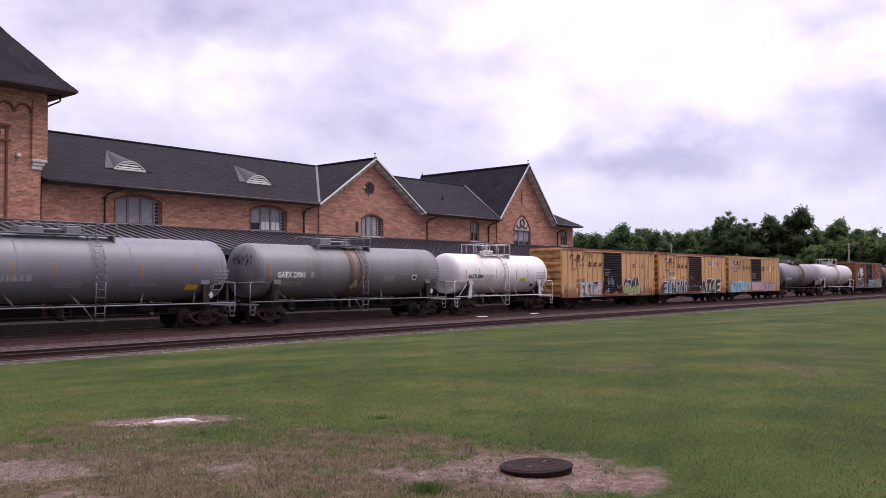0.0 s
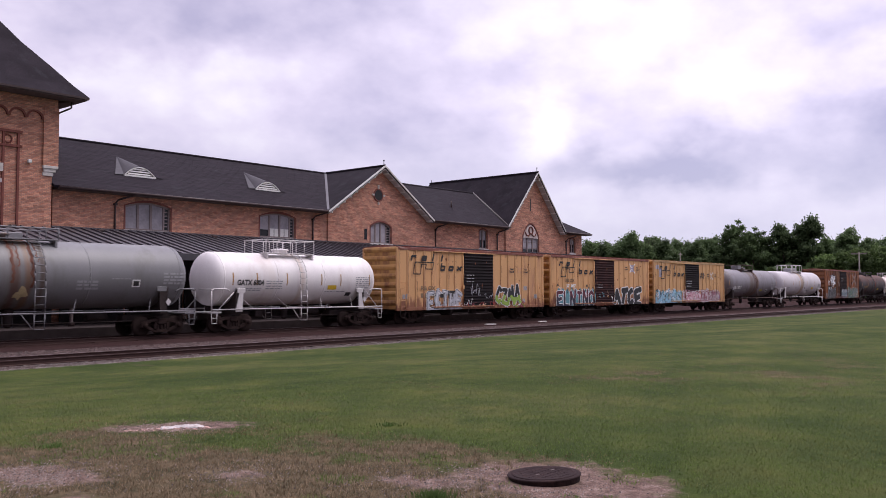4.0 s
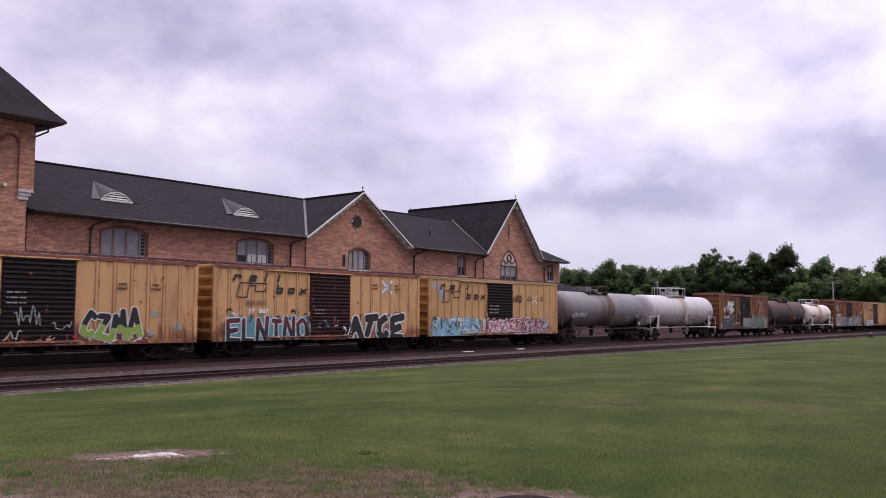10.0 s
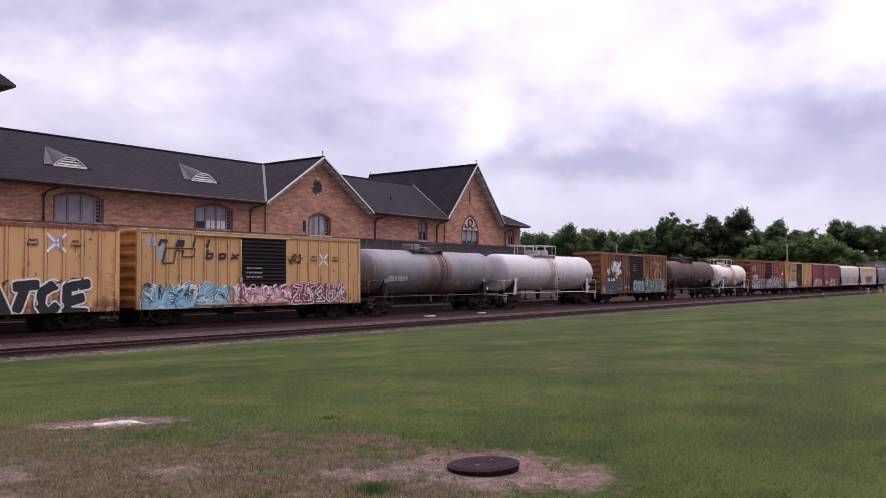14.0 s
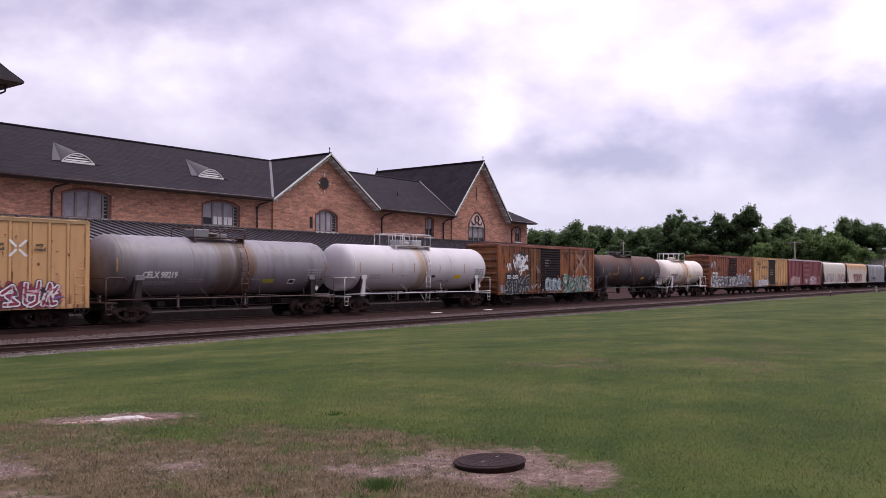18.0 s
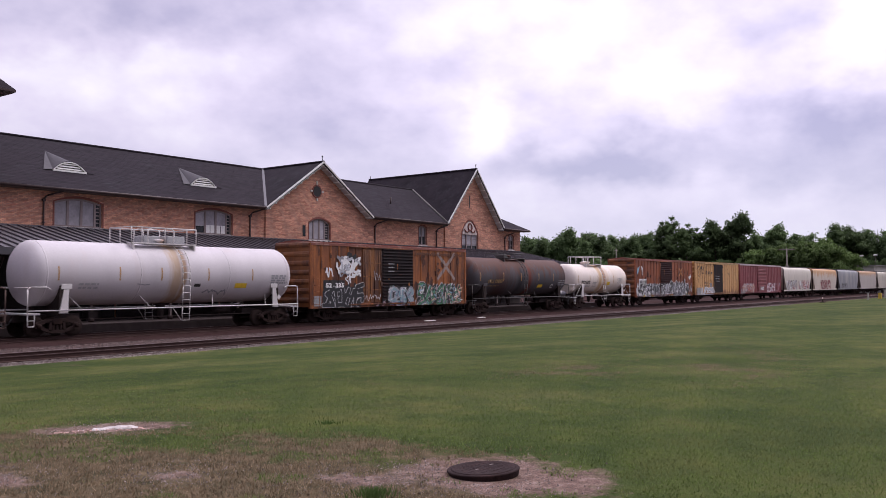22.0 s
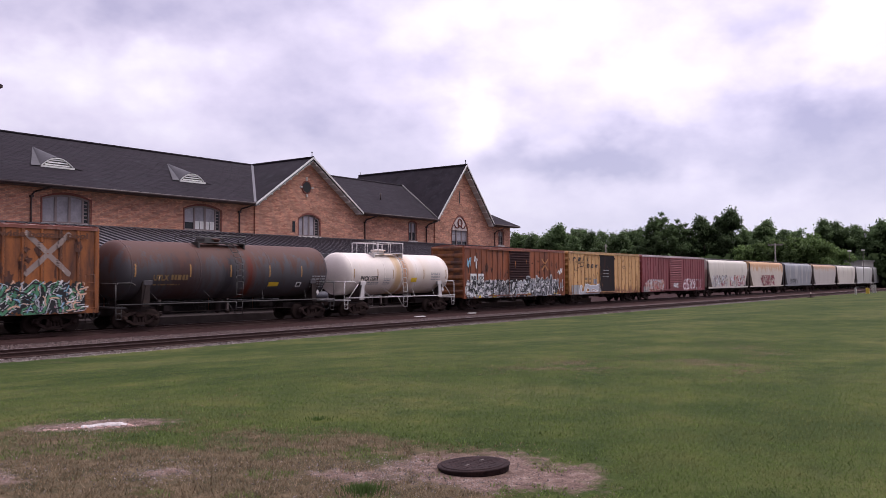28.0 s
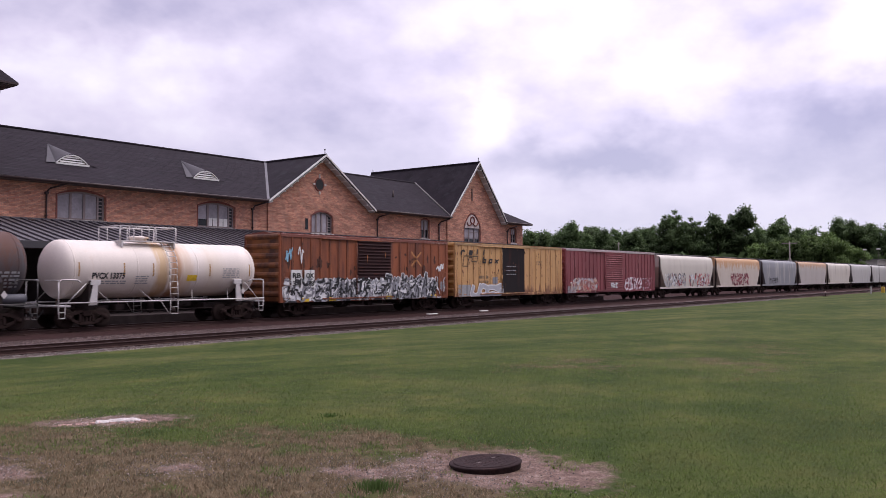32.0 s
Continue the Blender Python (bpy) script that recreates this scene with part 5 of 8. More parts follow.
WHITE_RAIL = mat("white_railing", (0.60, 0.57, 0.57), 0.55, vary=0.15, scale=6)
GREY_RAIL = mat("grey_railing", (0.20, 0.195, 0.21), 0.6, vary=0.25, scale=6)
RUSTY_RAIL = mat("rusty_brown_railing", (0.085, 0.050, 0.042), 0.75, vary=0.4, scale=6)
DARK_RAIL = mat("dark_railing", (0.06, 0.055, 0.055), 0.6, vary=0.25, scale=6)


def truck_meshes():
    out = {}
    f = Shape()
    prof = [(-1.12, .62), (-.95, .66), (-.62, .78), (.62, .78), (.95, .66), (1.12, .62), (1.12, .40), (.98, .38), (.86, .48), (.70, .48),
            (.38, .20), (-.38, .20), (-.70, .48), (-.86, .48), (-.98, .38), (-1.12, .40)]
    # side frame with its two windows, as bars
    for a, b, w in (((-1.0, .56), (-.5, .73), .15), ((-.5, .73), (.5, .73), .15), ((.5, .73), (1.0, .56), .15), ((-.9, .48), (-.36, .24), .13),
                    ((-.36, .24), (.36, .24), .14), ((.36, .24), (.9, .48), .13), ((-.34, .26), (-.30, .70), .12), ((.34, .26), (.30, .70), .12)):
        d = Vector((b[0] - a[0], b[1] - a[1])).normalized()
        n = Vector((-d.y, d.x)) * w / 2
        f.prism([(a[0] - n.x, a[1] - n.y), (b[0] - n.x, b[1] - n.y), (b[0] + n.x, b[1] + n.y), (a[0] + n.x, a[1] + n.y)], -.07, .07)
    for x in (-.89, .89):
        f.box(x - .17, x + .17, -.10, .10, .38, .64, c=.03)
    out["side_frame"] = f.mesh("side_frame", TRUCK_IRON)
    sp = Shape()
    for x in (-.18, 0, .18):
        sp.lathe([(.30 + .03 * k, .075 if k % 2 else .06) for k in range(9)], 10, axis="z", cx=x)
    out["springs"] = sp.mesh("spring_nest", TRUCK_IRON)
    out["bolster"] = Shape().box(-.22, .22, -1.15, 1.15, .55, .82, c=.04).box(-.3, .3, -.3, .3, .78, .9, c=.03).mesh("truck", TRUCK_IRON)
    w = Shape().tube((0, -.95, 0), (0, .95, 0), .085, 12)
    for sy in (-1, 1):
        y = sy * .75
        w.lathe([(y - .07, .30), (y - .07, .455), (y + .07 * (1 if sy < 0 else 1), .455), (y + .07, .30)], 28, axis="y")
        w.lathe([(y - sy * .071, .49), (y - sy * .045, .49)] if sy < 0 else [(y - .071, .49), (y - .045, .49)], 28, axis="y")
        for k in range(6):
            a = math.pi * k / 3
            w.box(.2 * math.cos(a) - .04, .2 * math.cos(a) + .04, y + sy * .05, y + sy * .085, .2 * math.sin(a) - .04, .2 * math.sin(a) + .04)
    out["wheelset"] = w.mesh("wheelset", WHEEL_STEEL)
    out["bearing"] = Shape().lathe([(-.16, .05), (-.15, .10), (-.02, .115), (.06, .115)], 14, axis="y").mesh("bearing_cap", TRUCK_IRON)
    out["coupler"] = Shape().box(-.45, .1, -.09, .09, .76, .96, c=.03).box(.05, .38, -.16, .13, .70, 1.02, c=.05).box(.3, .42, .0, .17, .72, 1.0, c=.04).mesh("coupler", TRUCK_IRON)
    return out


TM = truck_meshes()


def running_gear(car, half, inset):
    """Two trucks with turning wheels, couplers and the brake hose at both ends of a car."""
    for sx in (-1, 1):
        x = sx * (half - inset)
        t = part("truck", TM["bolster"], None, car, at=pose(x, 0, 0))
        for sy in (-1, 1):
            part("side_frame", TM["side_frame"], None, t, at=pose(0, sy * 1.02, 0))
            tagged(part("spring_nest", TM["springs"], None, t, at=pose(0, sy * 1.02, 0)), kind="stuff")
        for dx in (-.89, .89):
            w = part("wheelset", TM["wheelset"], None, t, at=pose(dx, 0, WHEEL_R))
            WHEELSETS.append((w, dx))
            for sy in (-1, 1):
                part("bearing_cap", TM["bearing"], None, t, at=pose(dx, sy * 1.08, .5, 0, 0, 0 if sy < 0 else 180))
        part("coupler", TM["coupler"], None, car, at=pose(sx * (half - .42), 0, 0, 0, 0, 0 if sx > 0 else 180))
        hose = Shape().rod([(sx * (half - .35), -.35, .85), (sx * (half - .2), -.36, .6), (sx * (half - .02), -.3, .48)], .028, 6)
        part("brake_hose", hose, BLACK, car)


def lettering(text, size):
    cu = bpy.data.curves.new("lettering", "FONT")
    cu.body, cu.size, cu.offset = text, size, size * .042
    cu.resolution_u = 2
    ob = bpy.data.objects.new("lettering", cu)
    scene.collection.objects.link(ob)
    me = bpy.data.meshes.new_from_object(ob.evaluated_get(bpy.context.evaluated_depsgraph_get()))
    bpy.data.objects.remove(ob)
    bpy.data.curves.remove(cu)
    return me


def sign(car, text, x0, x1, z, size, m, surface, name="lettering"):
    """Words painted on a car's side, from x0 to x1, following its surface."""
    me = lettering(text, size)
    xs = [v.co.x for v in me.vertices]
    a, b = min(xs), max(xs)
    for v in me.vertices:
        x = x0 + (v.co.x - a) * (x1 - x0) / (b - a)
        zz = z + v.co.y
        v.co = (x, surface(x, zz) - .012, zz)
    me.materials.clear()
    me.materials.append(m)
    return tagged(part(name, me, None, car), kind="stuff")


def patch(car, name, x0, x1, z0, z1, m, surface, label="", off=.008, nx=1, nz=4, parent=None):
    """A flat painted or stuck-on panel that follows the car's side."""
    surface = SIDES.get(surface, surface)
    s = Shape()
    v = [(x0 + (x1 - x0) * i / nx, surface(x0 + (x1 - x0) * i / nx, z0 + (z1 - z0) * j / nz) - off, z0 + (z1 - z0) * j / nz) for j in range(nz + 1) for i in range(nx + 1)]
    f = [(j * (nx + 1) + i, j * (nx + 1) + i + 1, (j + 1) * (nx + 1) + i + 1, (j + 1) * (nx + 1) + i) for j in range(nz) for i in range(nx)]
    return part(name, s.add(v, f), m, parent or car, label)


def text_bars(car, x0, x1, z, rows, h, m, surface, seed=0, gap=1.7):
    """Unreadable small print as broken bars."""
    surface = SIDES.get(surface, surface)
    r = random.Random(seed)
    s = Shape()
    for k in range(rows):
        x = x0
        zz = z - k * h * gap
        while x < x1:
            w = min(r.uniform(.08, .32), x1 - x)
            ya, yb = surface(x, zz) - .009, surface(x, zz + h) - .009
            s.add([(x, ya, zz), (x + w, ya, zz), (x + w, yb, zz + h), (x, yb, zz + h)], [(0, 1, 2, 3)])
            x += w + r.uniform(.04, .1)
    tagged(part("stencilled_print", s, m, car), kind="stuff")


# ---- spray-painted pieces ----
SPRAY = {k: mat("spray_" + k, c, 0.55, vary=0.2, scale=3) for k, c in dict(
    white=(0.78, 0.78, 0.80), black=(0.018, 0.018, 0.022), teal=(0.115, 0.29, 0.335), sky=(0.26, 0.50, 0.66), navy=(0.035, 0.05, 0.12), maroon=(0.26, 0.035, 0.06),
    lime=(0.27, 0.40, 0.07), pink=(0.66, 0.34, 0.42), grey=(0.25, 0.25, 0.28), silver=(0.46, 0.47, 0.52), green=(0.08, 0.26, 0.14), red=(0.52, 0.05, 0.05), wine=(0.115, 0.020, 0.034), ink=(0.022, 0.024, 0.045),
    violet=(0.22, 0.16, 0.36), peach=(0.70, 0.46, 0.34), orange=(0.7, 0.28, 0.03)).items()}


def ribbon(s, pts, w, y_at, off, m, sub=0.06):
    """A brush stroke of width w along points (x, z) on the car's side: a strip for each stretch, lapped at the corners."""
    c = max(2, math.ceil(w / .09))
    for k, ((a, b), (e, d)) in enumerate(zip(pts, pts[1:])):
        l = math.hypot(e - a, d - b)
        if l < 1e-4:
            continue
        ux, uz = (e - a) / l, (d - b) / l
        lap = .34 * w
        n = max(1, int((l + 2 * lap) / sub))
        v = []
        for i in range(n + 1):
            t = -lap + (l + 2 * lap) * i / n
            round_off = 1 - .35 * (max(0, -t, t - l) / lap) ** 2 if lap else 1
            for q in range(c + 1):
                g = (q / c - .5) * w * round_off
                x, z = a + ux * t - uz * g, max(b + uz * t + ux * g, .87)
                v.append((x, y_at(x, z) - off - .0003 * k, z))
        s.add(v, [((c + 1) * i + q, (c + 1) * i + q + 1, (c + 1) * (i + 1) + q + 1, (c + 1) * (i + 1) + q) for i in range(n) for q in range(c)], m)


def mass(s, x0, x1, z0, z1, y_at, off, m, r, step=.09, ragged=.25, cut=None):
    """A filled cloud of paint with an uneven edge."""
    n = max(2, int((x1 - x0) / step))
    tops = [z1 - ragged * (.5 + .5 * math.sin(i * .9 + r.random() * 2)) * r.uniform(.3, 1) for i in range(n + 1)]
    bots = [z0 + .5 * ragged * r.random() for i in range(n + 1)]
    v = []
    k = 4
    for i in range(n + 1):
        x = x0 + (x1 - x0) * i / n
        taper = min(1, min(i, n - i) / 3 + .35)
        mid = (tops[i] + bots[i]) / 2
        for j in range(k + 1):
            z = max(mid + (bots[i] + (tops[i] - bots[i]) * j / k - mid) * taper, .87)
            v.append((x, y_at(x, z) - off, z))
    f = [(i * (k + 1) + j, (i + 1) * (k + 1) + j, (i + 1) * (k + 1) + j + 1, i * (k + 1) + j + 1) for i in range(n) for j in range(k)]
    s.add(v, f, m)


GLYPHS = [[(0, 0), (.1, 1), (.9, 1), (.75, .55), (.15, .5), (.8, .45), (.95, 0)], [(.5, 0), (.5, 1), (0, .85), (1, .9)], [(.9, .85), (.3, 1), (0, .5), (.25, 0), (.95, .15)],
          [(0, 0), (.45, 1), (.95, 0), (.7, .4), (.2, .4)], [(.9, 1), (.1, .8), (.85, .35), (.6, 0), (0, .1)], [(0, 1), (.05, .1), (.5, 0), (.95, .2), (.9, 1)],
          [(.05, 0), (0, 1), (.5, .4), (1, 1), (.95, 0)], [(0, 0), (.05, 1), (.95, 0), (1, 1)], [(.1, 1), (.1, 0), (.95, .05)], [(.9, .95), (.1, 1), (.1, .5), (.75, .5), (.1, .45), (.05, 0), (.95, .05)]]


def graffiti(car, x0, x1, z0, z1, y_at, fill, outline, halo=None, cloud=None, letters=5, seed=1, weight=.22, detail=None, lean=.1):
    """One spray-painted piece of interlocked made-up strokes, in layers over the car's paint."""
    r = random.Random(seed)
    cols = [c for c in (cloud, halo, outline, fill, detail) if c]
    idx = {c: i for i, c in enumerate(dict.fromkeys(cols))}
    s = Shape()
    if cloud:
        mass(s, x0 - .1, x1 + .1, z0 + .02, z1 + .12, y_at, .006, idx[cloud], r)
    w = (x1 - x0) / letters
    strokes = []
    for i in range(letters):
        g = r.choice(GLYPHS)
        gx = x0 + i * w - .06 * w
        hh = (z1 - z0) * r.uniform(.86, 1.0)
        pts = [(gx + (px * 1.18 + lean * pz + r.uniform(-.17, .17)) * w, z0 + .06 + (.04 + .88 * pz + r.uniform(-.12, .12)) * hh) for px, pz in g]
        if r.random() < .6:
            pts.insert(r.randrange(1, len(pts)), (gx + r.uniform(-.2, 1.3) * w, z0 + r.uniform(.1, .95) * hh))
        strokes.append(pts)
    layers = ([(halo, weight * 2.3, .010)] if halo else []) + [(outline, weight * 1.55, .014), (fill, weight, .018)]
    for c, wd, off in layers:
        for pts in strokes:
            ribbon(s, pts, wd, y_at, off, idx[c])
    if detail:
        for pts in strokes:
            for _ in range(3):
                k = r.randrange(len(pts) - 1)
                (a, b), (c, d) = pts[k], pts[k + 1]
                t = r.uniform(.1, .6)
                ribbon(s, [(a + (c - a) * t + .03, b + (d - b) * t + .03), (a + (c - a) * (t + .3) + .03, b + (d - b) * (t + .3) + .03)], .06, y_at, .022, idx[detail])
    return tagged(part("graffiti", s, [SPRAY[c] for c in idx], car), "layered spray-painted graffiti piece", kind="stuff")


LETTERS = {"T": [[(.5, 0), (.48, .95)], [(0, .9), (1, 1)]], "E": [[(1, .95), (.05, 1), (.1, .02), (1, 0)], [(.08, .5), (.8, .54)]], "L": [[(.1, 1), (.12, .05), (.95, 0)]], "N": [[(.0, 0), (.1, 1), (.85, 0), (.95, 1.05)]],
           "I": [[(.5, 0), (.5, 1)], [(.15, 1), (.9, .96)], [(.1, 0), (.85, .04)]], "O": [[(.5, 1), (.08, .8), (.05, .2), (.5, 0), (.95, .2), (.92, .8), (.5, 1)]],
           "C": [[(.95, .8), (.5, 1), (.08, .75), (.05, .2), (.5, 0), (.95, .22)]], "Z": [[(.05, .95), (.95, 1), (.05, 0), (1, .02)]], "M": [[(0, 0), (.2, 1), (.5, .35), (.8, 1), (1, 0)]],
           "A": [[(0, 0), (.5, 1.05), (1, 0)], [(.2, .34), (.8, .36)]],
           "1": [[(.9, 1), (.2, .95), (.05, .5), (.8, .45), (.9, .05), (.0, 0)], [(.4, .2), (.5, 1.1)]], "2": [[(.5, 0), (.45, 1)], [(0, .72), (1, .78)], [(.1, .02), (.9, 0)]],
           "3": [[(.1, 0), (.15, 1), (.95, .96)], [(.12, .52), (.85, .56), (.95, .1)]], "4": [[(.1, 1), (.05, .1), (.5, 0), (.95, .15), (.9, 1)], [(.2, .5), (.8, .62)]],
           "5": [[(.05, .1), (.3, 1), (.6, .5), (.95, .95)], [(.5, .55), (.5, 0), (1, .1)]], "6": [[(0, .6), (.5, 1), (.9, .6), (.4, .45), (.95, .1), (.3, 0)]]}


def piece(car, signs, x0, x1, z0, z1, y_at, layers, cloud=None, seed=1, jitter=.06, lean=.06, glint=None, low=None):
    """A spray-painted piece of fat strokes: layers are (colour, width) from the widest halo to the fill; low is the colour and
    share of the height that the fill fades into."""
    r = random.Random(seed)
    cols = list(dict.fromkeys([c for c in [cloud, glint, low and low[0]] if c] + [c for c, w in layers]))
    s = Shape()
    if cloud:
        mass(s, x0 - .1, x1 + .1, z0, z1 + .1, y_at, .006, cols.index(cloud), r, ragged=.4)
    w = (x1 - x0) / len(signs)
    strokes = []
    for i, g in enumerate(signs):
        tall = r.uniform(.86, 1.0) * (z1 - z0 - .2)
        for pts in LETTERS[g]:
            strokes.append([(x0 + (i + .12 + .76 * px + lean * pz + r.uniform(-jitter, jitter)) * w, z0 + .1 + (pz + r.uniform(-jitter, jitter)) * tall) for px, pz in pts])
    for k, (c, wd) in enumerate(layers):
        for j, pts in enumerate(strokes):
            ribbon(s, pts, wd, y_at, .009 + .004 * k + .00005 * j, cols.index(c))
    if low:
        for j, pts in enumerate(strokes):
            fine = []
            for (a, b), (c, d) in zip(pts, pts[1:]):
                fine += [(a + (c - a) * k / 12, b + (d - b) * k / 12) for k in range(12)]
            fine.append(pts[-1])
            run = []
            for q in fine + [(0, 99)]:
                if q[1] < z0 + (z1 - z0) * (low[1] + .06 * math.sin(q[0] * 7)):
                    run.append(q)
                elif run:
                    if len(run) > 2:
                        ribbon(s, run, layers[-1][1], y_at, .0245 + .00005 * j, cols.index(low[0]))
                    run = []
    if glint:
        for j, pts in enumerate(strokes):
            (a, b), (c, d) = pts[0], pts[1]
            ribbon(s, [(a + (c - a) * .15 - .05, b + (d - b) * .15 + .03), (a + (c - a) * .75 - .05, b + (d - b) * .75 + .03)], .035, y_at, .0265, cols.index(glint))
    return tagged(part("graffiti", s, [SPRAY[c] for c in cols], car), "layered spray-painted graffiti piece", kind="stuff")


def tangle(car, x0, x1, z0, z1, y_at, colours, n, seed, size=.5, w=(.05, .16)):
    """A dense wall of interlocking slashes and curls of paint."""
    r = random.Random(seed)
    s = Shape()
    for k in range(n):
        x, z = r.uniform(x0, x1), r.uniform(z0, z1)
        a, l = r.uniform(-.5, 2.2), r.uniform(.4, 1) * size
        pts = [(x, z)]
        for _ in range(3):
            x, z = x + l / 3 * math.cos(a), z + l / 3 * math.sin(a)
            a += r.uniform(-1.0, 1.0)
            pts.append((min(max(x, x0 - .1), x1 + .1), min(max(z, z0), z1 + .15 * r.random())))
        ribbon(s, pts, r.uniform(*w), y_at, .008 + .00012 * k, r.randrange(len(colours)))
    return tagged(part("graffiti", s, [SPRAY[c] for c in colours], car), "tangled spray-painted graffiti wall", kind="stuff")


def rust_patches(car, half, y_at, n, seed, m, zs=(.9, 4.6), tall=(.1, .7), low=.5, wide=(.02, .08), spare=None):
    """Patches of rust where the paint has gone, with ragged edges and runs below them."""
    y_at = SIDES.get(y_at, y_at)
    r = random.Random(seed)
    s = Shape()
    for k in range(n):
        x = r.uniform(-half + .2, half - .3)
        if spare and spare[0] < x < spare[1]:
            continue
        h, w = r.uniform(*tall) * .5, r.uniform(*wide)
        z = zs[0] + h * .6 if r.random() < low else r.uniform(zs[0], zs[1] - 2 * h) + h
        q = 13
        v = [(x, y_at(x, z) - .0045, z)]
        for i in range(q):
            a, g = 2 * math.pi * i / q, r.uniform(.45, 1.15)
            px, pz = x + w * g * math.cos(a), max(z + h * g * math.sin(a), zs[0] - .03)
            v.append((px, y_at(px, pz) - .0045 - .00002 * k, pz))
        s.add(v, [(0, 1 + i, 1 + (i + 1) % q) for i in range(q)])
        if r.random() < .5:
            d = r.uniform(.15, .5) * (h + .2)
            zb = max(z - h - d, zs[0])
            s.add([(x - .02, y_at(x, z) - .0044, z - h * .4), (x + .02, y_at(x, z) - .0044, z - h * .4), (x + .008, y_at(x, zb) - .0044, zb), (x - .008, y_at(x, zb) - .0044, zb)], [(0, 1, 2, 3)])
    return tagged(part("rust_staining", s, m, car, "ragged rust staining"), kind="stuff")


def post_rust(car, y_at, n, seed, m, zs=(1.0, 4.4)):
    """Thin runs of rust down beside the side posts."""
    y_at = SIDES.get(y_at, y_at)
    r = random.Random(seed)
    s = Shape()
    for _ in range(n):
        x = r.choice(y_at.posts) + r.choice((-1, 1)) * r.uniform(.09, .14)
        z, l, w = r.uniform(*zs), r.uniform(.12, .8), r.uniform(.008, .035)
        zb = max(z - l, .88)
        v = []
        for k in range(5):
            zz = z + (zb - z) * k / 4
            q = w * (1 - .18 * k) * r.uniform(.6, 1.3)
            v += [(x - q, y_at(x, zz) - .0045, zz), (x + q, y_at(x, zz) - .0045, zz)]
        s.add(v, [(2 * k, 2 * k + 1, 2 * k + 3, 2 * k + 2) for k in range(4)])
    return tagged(part("rust_staining", s, m, car, "thin rust runs by the posts"), kind="stuff")


def scrawl(car, x0, x1, z0, z1, y_at, colour, seed, w=.05, turns=9):
    """A quick one-line tag."""
    r = random.Random(seed)
    s = Shape()
    pts = [(x0 + (x1 - x0) * (i / turns) + r.uniform(-.12, .12) * (x1 - x0) / 3, r.uniform(z0, z1)) for i in range(turns + 1)]
    ribbon(s, pts, w, y_at, .012, 0)
    return tagged(part("graffiti_tag", s, SPRAY[colour], car, "hurried spray-can tag"), kind="stuff")


# ---- boxcars ----
# dark brown for the shade line painted beside each side post
POST_SHADE = mat("post_shade_brown", (0.105, 0.048, 0.026), 0.9, vary=0.5, scale=2.5, stain=(0.045, 0.024, 0.018), stain_amount=0.5, stain_scale=1.5)


def paint(name, base, stain, amount, scale=.9, rough=.6, vary=.18, foot=None, wash=(), spec=.5):
    return mat(name, base, rough, spec=spec, vary=vary, scale=1.1, fine=18, bump=.06, stain=stain, stain_amount=amount, stain_scale=scale, streak=True, foot=foot, wash=wash)


